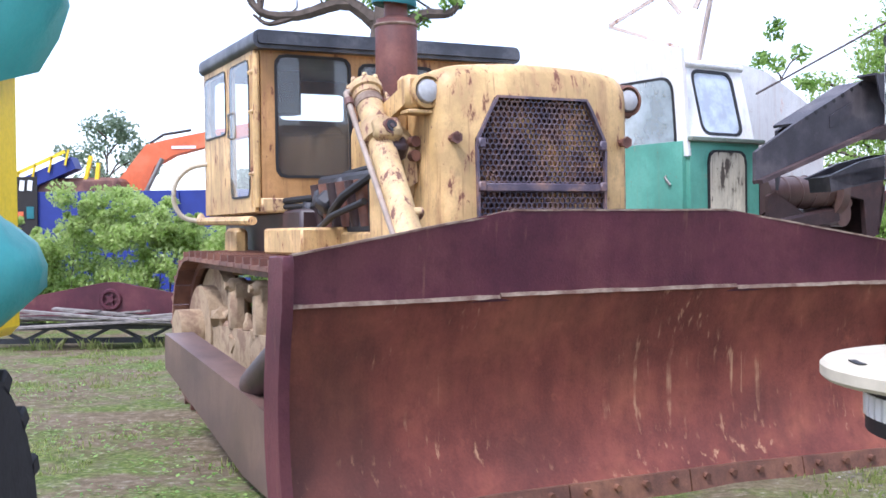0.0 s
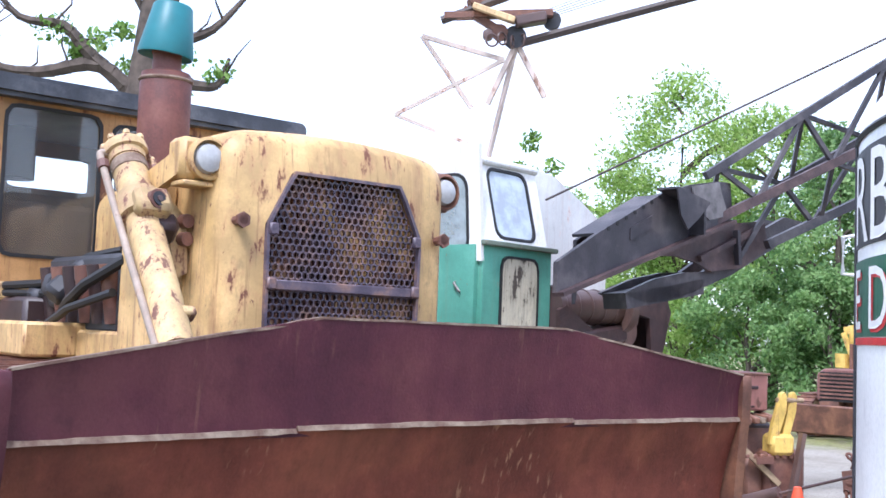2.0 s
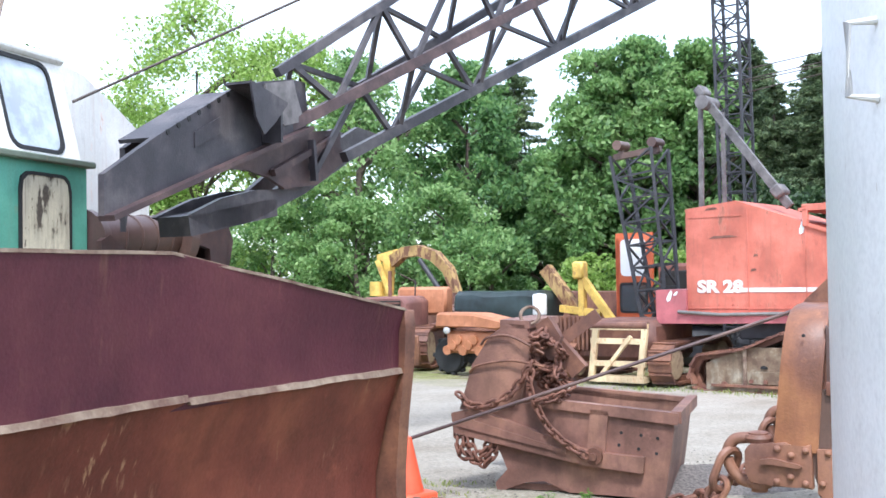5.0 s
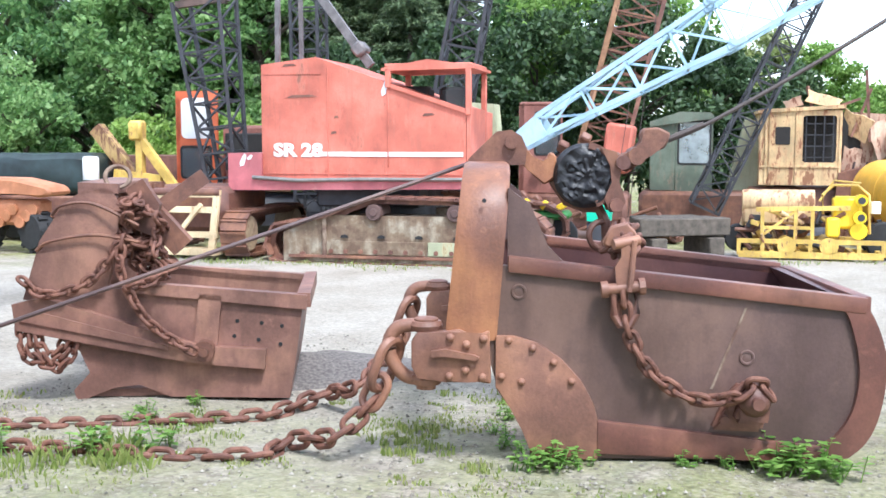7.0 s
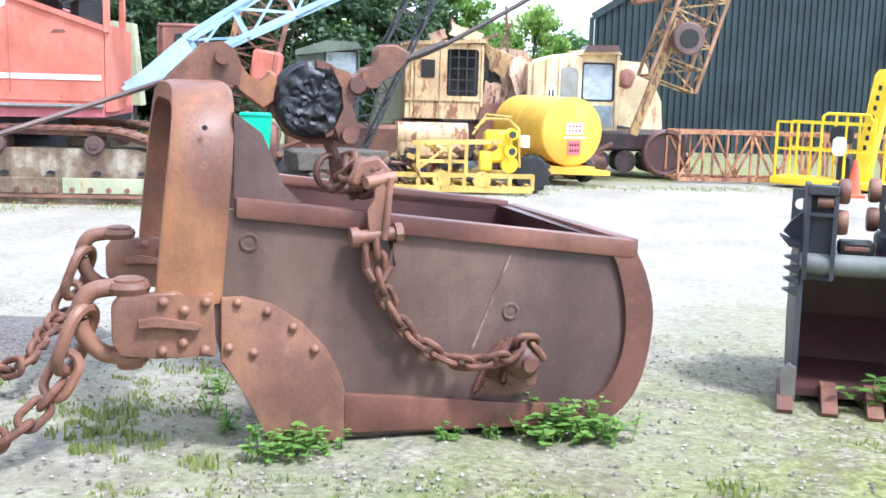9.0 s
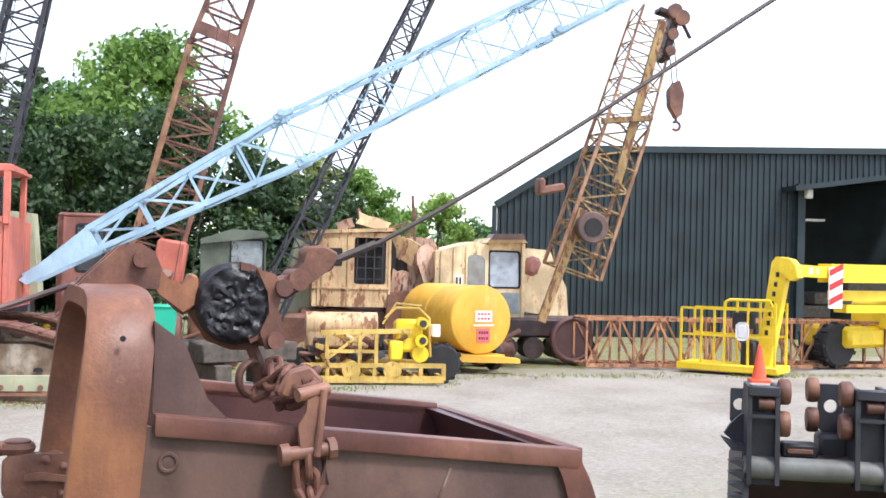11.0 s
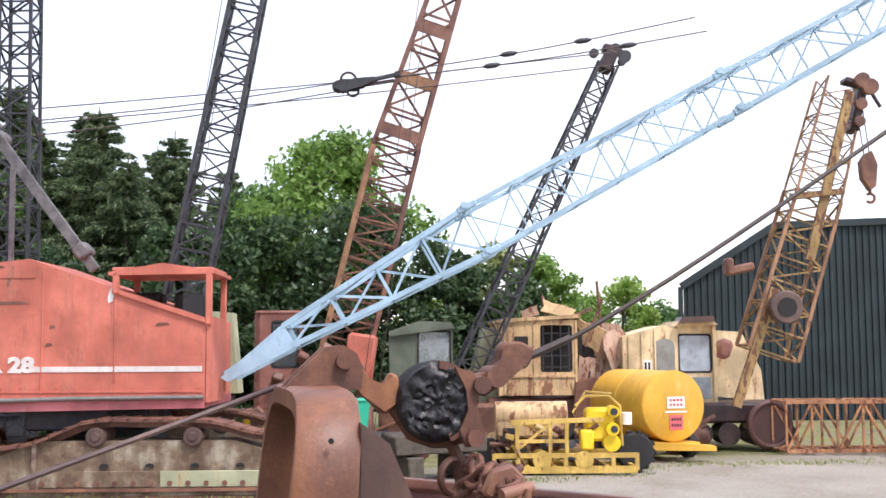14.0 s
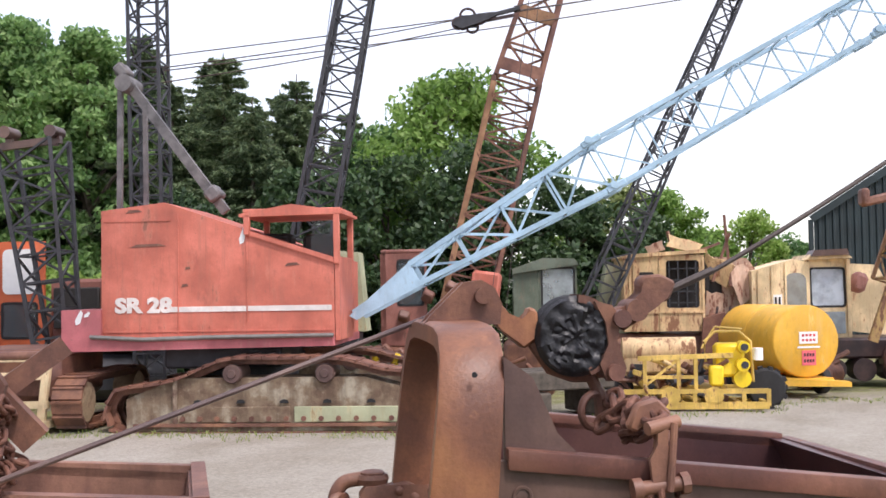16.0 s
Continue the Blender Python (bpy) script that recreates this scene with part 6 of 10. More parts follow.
pipe(bm, [(DR * cx, DR * cy, 1.98), ((DR + 0.05) * cx, (DR + 0.05) * cy, 1.985), ((DR + 0.05) * cx, (DR + 0.05) * cy, 2.11), (DR * cx, DR * cy, 2.115)], 0.008)
part("handle", bm, WPAPER, shell)

# ---- sheeted machine by the start ----
mach = thing("sheeted_machine", "yellow machine with a big tyre, wrapped in torn teal sheeting", "machine", pose(-1.75, 3.25, 0))
bm = bmesh.new()
box(bm, (0.07, 0, 1.85), (0.72, 0.5, 1.0), bev=0.03)
box(bm, (-0.1, 0.1, 0.95), (0.2, 0.2, 0.9))
part("body", bm, BRIGHTY, mach)
for z0, z1, rx, nm in ((2.12, 2.75, 0.46, 1), (1.34, 1.77, 0.355, 2)):
    bm = bmesh.new()
    rg = np.random.default_rng(nm)
    n, rows = 28, 7
    R = []
    for j in range(rows):
        f = j / (rows - 1)
        ring = []
        for k in range(n):
            a = 2 * math.pi * k / n
            bulge = 1 + 0.22 * math.sin(math.pi * f) + 0.06 * math.sin(5 * a + 3 * f) + 0.05 * rg.random()
            if nm == 2:
                bulge *= 0.86 + 0.3 * math.sin(math.pi * (0.15 + 0.7 * f))
            ring.append(bm.verts.new((rx * bulge * math.cos(a) * 1.1, rx * bulge * math.sin(a), z0 + (z1 - z0) * f + 0.05 * math.sin(3 * a) * (1 - f))))
        R.append(ring)
    for p, q in zip(R, R[1:]):
        for k in range(n):
            bm.faces.new((p[k], p[(k + 1) % n], q[(k + 1) % n], q[k]))
    bm.faces.new(R[-1])
    part("sheeting", bm, TARP, mach, "wrinkled teal plastic sheeting")
bm = bmesh.new()
rod(bm, (-0.10, 0, 0.66), (0.33, 0, 0.66), 0.62, n=36)
tyre = part("tyre", bm, RUBBER, mach)
for k in range(20):
    a = 2 * math.pi * k / 20
    bm = bmesh.new()
    box(bm, (0.115, 0.64 * math.cos(a), 0.66 + 0.64 * math.sin(a)), (0.43, 0.08, 0.07), pose(0, 0, 0, math.degrees(a), 0, 0), 0.01)
    part("tread_block", bm, RUBBER, tyre)

# ---- green and white crane behind the bulldozer ----
GM = pose(2.675, 11.93, -0.03, 0, 0, 35)
gc = thing("green_crane", "old crane with a green and white cab", "crane", GM)
bm = bmesh.new()
slab(bm, [(0.0, 0.9), (1.12, 0.9), (1.12, 2.64), (0.0, 2.64)], Matrix.Translation((0, 0.0, 0)), 0.06)
lower = part("cab_lower", bm, GREEN, gc, "green lower cab panels")
bm = bmesh.new()
slab(bm, [(0.06, 0.9), (1.6, 0.9), (1.6, 2.64), (0.06, 2.64)], pose(0, 0, 0, 0, 0, 90), 0.06)
box(bm, (0.56, 0.8, 1.0), (1.1, 1.5, 0.1))
part("cab_side", bm, GREEN, gc)
bm = bmesh.new()
box(bm, (0.56, -0.02, 2.66), (1.2, 0.1, 0.05), bev=0.01)
part("drip_rail", bm, DGREEN, gc)
# sloping white front with its window: leans back and in
tilt = Matrix.Translation((0.0, 0.0, 2.68)) @ pose(0, 0, 0, -14, 0, 0)
bm = bmesh.new()
bay(bm, 0.0, 1.05, 0.0, 0.86, (0.22, 0.86, 0.05, 0.78), tilt, 0.05, 0.1)
up = part("cab_front", bm, WHITE, gc, "white sloping cab front streaked with rust")
window_pane(up, (0.22, 0.86, 0.05, 0.78), tilt, GLASSP, 0.1, 0.016)
tilt2 = Matrix.Translation((0.0, 0.0, 0)) @ pose(0, 0, 0, 0, 0, 90) @ Matrix.Translation((0, -0.002, 2.68)) @ pose(0, 0, 0, -5, 0, 0)
bm = bmesh.new()
bay(bm, 0.0, 1.6, -0.2, 0.95, (0.16, 1.1, -0.14, 0.66), tilt2 @ pose(0, 0, 0, 0, 0, 0), 0.05, 0.14)
sd = part("cab_window_side", bm, WHITE, gc)
window_pane(sd, (0.16, 1.1, -0.14, 0.66), tilt2 @ Matrix.Translation((0, 0.046, 0)), GLASSC, 0.14, 0.016)
bm = bmesh.new()
box(bm, (0.56, 0.95, 3.56), (1.05, 1.6, 0.08), pose(0, 0, 0, 4, 0, 0), 0.03)
part("cab_roof", bm, WHITE, gc)
bm = bmesh.new()
ringplate(bm, polar(rrect(0.265, 0.895, 1.225, 2.555, 0.11), (0.58, 1.9)), polar(rrect(0.29, 0.87, 1.25, 2.53, 0.1), (0.58, 1.9)), Matrix.Translation((0, -0.02, 0)), 0.03)
fr = part("door_seal", bm, BLACK, gc)
bm = bmesh.new()
slab(bm, rrect(0.29, 0.87, 1.25, 2.53, 0.1), Matrix.Translation((0, -0.012, 0)), 0.01)
part("door_panel", bm, painted("flaked_cream", (0.60, 0.55, 0.41), (0.06, 0.045, 0.035), 1.05, 2.0, 0.6, 0.15, 0.7, 0.6, 0.7), fr, "flaking cream door panel")
bm = bmesh.new()
pipe(bm, [(-0.04, 0.3, 2.28), (-0.08, 0.3, 2.26), (-0.08, 0.22, 2.17)], 0.014)
part("door_handle", bm, CHROME, gc)
bm = bmesh.new()
slab(bm, [(1.12, 0.9), (3.3, 0.9), (3.42, 2.9), (3.40, 3.14), (2.85, 3.40), (2.27, 3.64), (1.84, 3.70), (1.12, 3.70)], Matrix.Translation((0, 0.8, 0)), 2.4)
part("machinery_house", bm, WHITE, gc, "white curved machinery house")
bm = bmesh.new()
box(bm, (1.0, 1.6, 0.5), (2.6, 2.6, 0.9), bev=0.05)
part("undercarriage", bm, DSTEEL, gc)
bm = bmesh.new()
rod(bm, (1.2, 0.1, 2.08), (2.3, -0.06, 2.12), 0.19, n=24)
for k in range(5):
    u = 1.32 + 0.2 * k
    torus(bm, Matrix.Translation((u, 0.1 - 0.145 * (u - 1.2), 2.08 + 0.036 * (u - 1.2))) @ pose(0, 0, 0, 0, 90, -8), 0.19, 0.012, 24, 6)
rod(bm, (1.15, 0.1, 2.07), (1.25, 0.1, 2.07), 0.25, n=24)
rod(bm, (2.25, -0.08, 2.10), (2.36, -0.1, 2.10), 0.27, n=24)
part("winch_drum", bm, GRUST, gc, "rusted winch drum")
bm = bmesh.new()
box(bm, (1.6, 0.15, 1.74), (1.5, 0.7, 0.2), pose(0, 0, 0, 0, -8, 0), 0.03)
slab(bm, [(1.08, 2.05), (1.2, 2.1), (1.7, 1.86), (2.2, 1.78), (2.2, 1.66), (1.1, 1.66)], Matrix.Translation((0, -0.16, 0)), 0.05)
slab(bm, [(2.36, 2.22), (2.6, 2.30), (3.2, 2.22), (3.28, 2.10), (3.1, 1.62), (2.86, 1.5), (2.80, 2.02), (2.55, 2.06)], Matrix.Translation((0, -0.2, 0)), 0.06)
slab(bm, [(2.36, 2.22), (2.6, 2.30), (3.2, 2.22), (3.28, 2.10), (3.1, 1.62), (2.4, 1.5)], Matrix.Translation((0, 0.3, 0)), 0.06)
bar(bm, (2.4, 0.05, 2.26), (3.2, 0.05, 2.24), 0.5, 0.04)
bar(bm, (3.2, 0.05, 2.18), (3.08, 0.05, 1.6), 0.5, 0.04)
part("winch_frame", bm, BRACE, gc, "black oily winch frame")
bm = bmesh.new()
rod(bm, (2.5, -0.12, 1.86), (2.5, 0.3, 1.86), 0.16, n=20)
rod(bm, (2.62, -0.13, 1.98), (2.62, 0.2, 1.98), 0.05, n=12)
part("brake_drum", bm, GRUST, gc)

# its boom: a plated root and a lattice beyond
BM = pose(4.0, 11.6, 0, 0, 0, 28)
boom = thing("crane_boom", "black steel crane boom, plated at the root and latticed beyond", "crane boom", BM)
ROOT = [(-1.0, 2.12), (-0.3, 2.36), (0.62, 2.66), (1.66, 3.02), (1.75, 3.10), (1.70, 3.46), (1.47, 3.45), (1.0, 3.36), (0.52, 3.215), (-0.42, 2.745), (-1.0, 2.42)]
for y, dz, skip in ((-0.05, 0.0, 0), (0.30, -0.06, 1)):
    bm = bmesh.new()
    slab(bm, [(max(x, -0.35) if skip else x, z + dz) for x, z in ROOT], Matrix.Translation((0, y, 0)), 0.05)
    part("root_plate", bm, BOOMK, boom)
    part("flange", B(bar, (-1.0 + 0.65 * skip, y - 0.02, 2.12 + 0.21 * skip + dz), (1.7, y - 0.02, 3.04 + dz), 0.14, 0.04), BOOMB if not skip else BOOMK, boom)
part("cover_plate", B(bar, (-0.42, 0.13, 2.72), (0.52, 0.13, 3.19), 0.34, 0.03), BOOMK, boom)
for k in range(7):
    u = -0.3 + 0.13 * k
    part("lightening_hole", B(rod, (u, -0.056, 2.755 + 0.50 * (u + 0.36)), (u, -0.04, 2.755 + 0.50 * (u + 0.36)), 0.022, n=10), BLACK, boom)
part("access_plate", B(slab, [(0.02, 2.70), (0.36, 2.86), (0.36, 2.98), (0.02, 2.82)], Matrix.Translation((0, -0.062, 0)), 0.014), BOOMK, boom)
for y in (0.2, 0.5):
    bm = bmesh.new()
    slab(bm, [(0.26, 2.20), (0.75, 2.37), (1.25, 2.47), (1.6, 2.50), (1.9, 2.66), (2.4, 2.92), (3.2, 3.25), (3.72, 3.22), (2.9, 2.83), (2.10, 2.49), (1.18, 2.19), (0.6, 2.11)], Matrix.Translation((0, y, 0)), 0.05)
    part("haunch_plate", bm, BOOMK, boom)
bm = bmesh.new()
slab(bm, [(0.66, 2.60), (1.0, 2.62), (1.35, 2.58), (1.62, 2.50), (2.2, 2.58), (2.75, 2.85), (2.6, 3.14), (1.7, 3.02)], Matrix.Translation((0, 0.12, 0)), 0.04)
part("web_plate", bm, BOOMB, boom, "brown rusted web plate under the boom root")
part("web_angle", B(bar, (1.35, 0.08, 2.62), (2.55, 0.08, 3.08), 0.05, 0.06), BOOMB, boom)
part("web_angle", B(bar, (2.0, 0.06, 2.98), (2.04, 0.06, 2.60), 0.06, 0.05), BOOMK, boom)
bm = bmesh.new()
bar(bm, (0.3, 0.35, 2.12), (1.6, 0.35, 2.34), 0.3, 0.16)
part("lower_strut", bm, BOOMK, boom)
bm = bmesh.new()
slab(bm, [(0.44, 3.24), (0.98, 3.14), (0.78, 2.96), (0.62, 2.85), (0.50, 2.98)], Matrix.Translation((0, -0.30, 0)), 0.02)
slab(bm, [(0.44, 3.24), (0.98, 3.14), (0.98, 3.16), (0.44, 3.26)], Matrix.Translation((0, -0.30, 0)), 0.26)
part("gusset_bracket", bm, BOOMK, boom)
bm = bmesh.new()
slab(bm, [(0.98, 3.15), (1.24, 3.08), (1.40, 3.01), (1.32, 2.86), (0.99, 2.83)], Matrix.Translation((0, -0.24, 0)) @ pose(0, 0, 0, 0, 0, 8), 0.02)
slab(bm, [(0.97, 3.15), (1.0, 3.15), (1.0, 2.83), (0.97, 2.83)], Matrix.Translation((0, -0.24, 0)), 0.2)
part("gusset_bracket", bm, BOOMK, boom)
part("splice_plate", B(slab, [(1.0, 3.34), (1.46, 3.44), (1.52, 3.30), (1.64, 3.10), (1.3, 3.02), (1.05, 3.12)], Matrix.Translation((0, -0.075, 0)), 0.02), STRUTG, boom, "pale grey splice plate")


BL = BM.inverted() @ pose(5.3, 12.3, 0, 0, 0, 4)


def bp(u, i, j):
    """A node of the boom: u metres along it, i near or far side, j foot or top chord; the section hangs over to the far side."""
    if i < 0:
        return BL @ Vector((u, 0.0, 3.03 + 0.497 * u if j < 0 else 3.57 + 0.645 * u))
    return BL @ Vector((u, 0.35, 2.43 + 0.47 * u if j < 0 else 2.93 + 0.568 * u))


for i, j in ((-1, -1), (1, -1), (-1, 1), (1, 1)):
    part("chord", B(bar, bp(0.9 if i > 0 and j < 0 else -0.1, i, j), bp(9.5, i, j), 0.085 if j > 0 else 0.1), BOOMB if (i, j) == (-1, -1) else BOOMK, boom, smooth=False)
tops, feet = (0.05, 1.1, 2.2, 3.5, 4.8, 6.2, 7.7, 9.3), (0.55, 1.5, 2.65, 4.0, 5.4, 6.9, 8.5)
for i in (-1, 1):
    for k in range(7):
        for a in (tops[k], tops[k + 1]):
            part("brace", B(bar, bp(a, i, 1), bp(feet[k], i, -1), 0.05), BOOMK, boom, smooth=False)
for j, row in ((1, tops), (-1, feet)):
    for k in range(len(row) - 1):
        if j > 0 or k:
            part("brace", B(bar, bp(row[k], -1, j), bp(row[k + 1], 1, j), 0.045), BOOMK, boom, smooth=False)
            part("brace", B(bar, bp(row[k], -1, j), bp(row[k] + 0.1, 1, j), 0.045), BOOMK, boom, smooth=False)

# gantry and pendants over the crane
gan = thing("crane_gantry", "weathered white and rusted gantry frame with a sheave head", "gantry")
node = Vector((3.4, 13.44, 5.05))
for a, b, r, m in (((2.36, 13.72, 5.1), (3.28, 13.5, 4.86), 0.05, GANM), ((2.36, 13.72, 5.1), (2.95, 13.64, 4.3), 0.05, GANM), ((2.11, 13.88, 4.2), (3.28, 13.5, 4.86), 0.045, GANM),
                   ((2.11, 13.88, 4.2), (2.95, 13.7, 3.9), 0.04, GANM), (node, (3.12, 13.58, 4.35), 0.06, GANM), (node, (3.75, 13.42, 4.45), 0.06, GANM), (node, (3.2, 13.8, 3.7), 0.05, GANM)):
    bm = bmesh.new()
    bar(bm, a, b, r * 0.95)
    part("strut", bm, m, gan)
head = part("head_frame", B(bar, (2.59, 13.63, 5.33), (3.78, 13.31, 5.40), 0.14, 0.07), RUST, gan, "rusted cross beam with sheaves and brackets")
part("side_plate", B(box, (3.12, 13.42, 5.36), (0.5, 0.3, 0.07), pose(0, 0, 0, 10, 18, -15), 0.01), TAN, head)
part("side_plate", B(box, (3.52, 13.32, 5.30), (0.36, 0.2, 0.12), pose(0, 0, 0, 0, -12, -15), 0.02), GRUST, head)
for dx, dz, r, mt in ((-0.02, 0.06, 0.13, DSTEEL), (-0.2, 0.10, 0.09, RUST), (0.42, 0.30, 0.10, DSTEEL), (-0.34, 0.06, 0.06, GRUST)):
    p = node + Vector((dx, 0, dz))
    part("sheave", B(lathe, [(0.02, -0.06), (r, -0.05), (r * 0.8, 0.0), (r, 0.05), (0.02, 0.06)], Matrix.Translation(p) @ pose(0, 0, 0, 90, 0, -15), 18), mt, head)
part("bracket", B(bar, (2.8, 13.58, 5.42), (3.2, 13.46, 5.18), 0.10, 0.08), RUST, head)
part("bracket", B(box, (2.95, 13.55, 5.52), (0.22, 0.16, 0.12), pose(0, 0, 0, 0, -20, 10), 0.03), RUST, head)
part("bracket", B(bar, (3.0, 13.5, 5.50), (3.4, 13.35, 5.68), 0.04, 0.04), RUST, head)
for k in range(4):
    bm = bmesh.new()
    p = node + Vector((-0.32 + 0.12 * k, -0.1, -0.02 + 0.03 * (k % 2)))
    torus(bm, Matrix.Translation(p) @ pose(0, 0, 0, 90, 0, 30 * k), 0.07, 0.012, 14, 6)
    part("cable_loop", bm, GRUST, head)
for pts, r in (([(2.56, 13.64, 5.28), (3.9, 13.22, 5.83), (8.5, 11.8, 7.7)], 0.05), ([(3.45, 13.4, 5.05), (6.29, 12.57, 5.94), (9.5, 11.6, 6.95)], 0.05)):
    rope("thick dark pendant cable of the crane gantry", pts, r)
for k in range(5):
    rope("thin hoist wire above the green crane", [(3.5 + 0.05 * k, 13.4, 5.35), (8.5, 11.8 - 0.1 * k, 7.5 - 0.13 * k)], 0.004)
rope("thin black wire from the crane house to the boom tip", [(3.83, 13.51, 3.29), (7.48, 12.32, 5.27), (9.6, 11.6, 6.4)], 0.014)


# ---- far row ----
YD = pose(14.35, 15.2, 0, 0, 0, -75.8)


def yz(u, v):
    """The ground's height under a point of the far row."""
    p = YD @ Vector((u, v, 0))
    return slope(p.x, p.y)


# crawler crane with the red house
CR = thing("crawler_crane", "coral-red crawler crane with white lettering and pale blue boom", "crane", YD @ Matrix.Translation((0.06, 0, -0.03)))
bm = bmesh.new()
OUT = [(-0.29, 1.42), (-0.29, 2.76), (0.57, 2.86), (1.72, 2.46), (2.86, 2.07), (2.86, 0.96), (-0.29, 0.96)]
slab(bm, OUT, Matrix.Translation((0, 0.5, 0)), 2.0)
house = part("house", bm, CORAL, CR, "coral-red machinery house with scuffed panels")
bm = bmesh.new()
slab(bm, [(-0.82, 0.88), (2.86, 0.93), (2.86, 1.04), (-0.28, 1.06), (-0.28, 1.44), (-0.82, 1.44)], Matrix.Translation((0, 0.44, 0)), 2.15)
part("deck", bm, PINK, house, "faded pink-red counterweight and deck")
bm = bmesh.new()
pipe(bm, [(-0.41, 0.40, 1.08), (0.3, 0.40, 1.04), (1.2, 0.40, 1.06), (2.86, 0.40, 1.07)], 0.03)
part("hand_rail", bm, CHROME, house)
bm = bmesh.new()
box(bm, (1.72, 0.495, 1.43), (2.2, 0.012, 0.07))
part("stripe", bm, FADEW, house, "white painted stripe")
for x in (0.76, 1.69):
    bm = bmesh.new()
    box(bm, (x, 0.494, 1.85), (0.02, 0.016, 1.7 if x < 1 else 1.2), bev=0.004)
    part("panel_joint", bm, CORAL, house)
bm = bmesh.new()
box(bm, (1.28, 0.495, 1.14), (3.1, 0.016, 0.02))
box(bm, (0.2, 0.495, 2.62), (0.9, 0.016, 0.02))
for k in range(14):
    rod(bm, (-0.2 + 0.23 * k, 0.5, 1.2), (-0.2 + 0.23 * k, 0.485, 1.2), 0.012, n=6)
part("panel_joint", bm, CORAL, house)
letters("SR 28", 0.33, FADEW, house, Matrix.Translation((-0.10, 0.492, 1.40)) @ pose(0, 0, 0, 90, 0, 0) @ Matrix.Diagonal((1.0, 0.80, 1.0, 1.0)), bold=0.017)
for x, z, w, h in ((1.60, 2.28, 0.09, 0.26), (1.68, 2.46, 0.06, 0.12), (-0.62, 1.24, 0.10, 0.2), (-0.5, 1.34, 0.08, 0.08)):
    part("bare_patch", B(slab, [(x, z), (x + w * 0.6, z + h * 0.1), (x + w, z + h * 0.8), (x + w * 0.7, z + h), (x + w * 0.3, z + h * 0.7), (x - w * 0.1, z + h * 0.3)], Matrix.Translation((0, 0.492 if x > 0 else 0.432, 0)), 0.006), SIGNW, house, "patch of bare pale undercoat")
for x, z, w in ((0.1, 2.26, 0.5), (0.05, 2.72, 0.22), (0.8, 1.72, 0.1), (0.85, 1.95, 0.08), (2.2, 1.98, 0.2)):
    part("scrape", B(slab, [(x, z), (x + w, z + 0.02), (x + w * 0.8, z + 0.05), (x + w * 0.2, z + 0.045)], Matrix.Translation((0, 0.493, 0)), 0.005), MRUST, house)
# driver's cab
ccab = part("cab", B(box, (2.3, 1.0, 2.72), (1.3, 1.1, 0.05), bev=0.01), CORAL, CR)
bm = bmesh.new()
slab(bm, [(1.6, 2.68), (2.3, 2.80), (2.98, 2.70), (2.98, 2.66), (1.6, 2.64)], Matrix.Translation((0, 0.44, 0)), 1.3)
part("roof", bm, CORAL, ccab)
bm = bmesh.new()
for x, y, z0 in ((1.70, 0.48, 2.4), (2.90, 0.48, 2.0), (1.70, 1.6, 2.3), (2.90, 1.6, 1.1)):
    part("pillar", B(box, (x, y, (z0 + 2.68) / 2), (0.08, 0.08, 2.68 - z0), bev=0.01), CORAL, ccab)
box(bm, (2.9, 1.04, 1.55), (0.06, 1.1, 1.1))
slab(bm, [(1.72, 2.46), (1.72, 2.40), (2.86, 2.02), (2.86, 2.09)], Matrix.Translation((0, 0.46, 0)), 0.08)
part("cab_side", bm, CORAL, ccab)
bm = bmesh.new()
box(bm, (2.55, 1.1, 2.15), (0.4, 0.35, 0.55), bev=0.05)
box(bm, (1.9, 1.3, 2.2), (0.5, 0.4, 0.5), bev=0.05)
part("seat", bm, DARKIN, ccab)
bm = bmesh.new()
box(bm, (2.70, 0.55, 2.36), (0.3, 0.01, 0.45))
part("pane", bm, GLASS, ccab)
bm = bmesh.new()
box(bm, (1.3, 1.5, 0.78), (1.6, 1.6, 0.3), bev=0.03)
rod(bm, (1.5, 1.5, 0.4), (1.5, 1.5, 0.95), 0.65, n=24)
part("turntable", bm, DSTEEL, CR)
# gantry post and strut
bm = bmesh.new()
bar(bm, (-0.22, 1.0, 4.75), (1.28, 1.0, 2.75), 0.10, 0.13)
box(bm, (1.12, 1.0, 3.0), (0.2, 0.3, 0.2), pose(0, 0, 0, 0, 50, 0), 0.03)
box(bm, (-0.16, 1.0, 4.74), (0.2, 0.3, 0.16), pose(0, 0, 0, 0, 50, 0), 0.03)
rod(bm, (-0.1, 0.8, 4.55), (-0.1, 1.3, 4.55), 0.12, n=12)
gantry = part("gantry", bm, STRUTG, CR, "grey steel strut gantry")
part("post", B(bar, (-0.22, 1.0, 2.8), (-0.20, 1.0, 4.72), 0.07), STRUTG, gantry)
part("post", B(bar, (-0.02, 1.5, 2.8), (-0.03, 1.5, 4.45), 0.06), STRUTG, gantry)
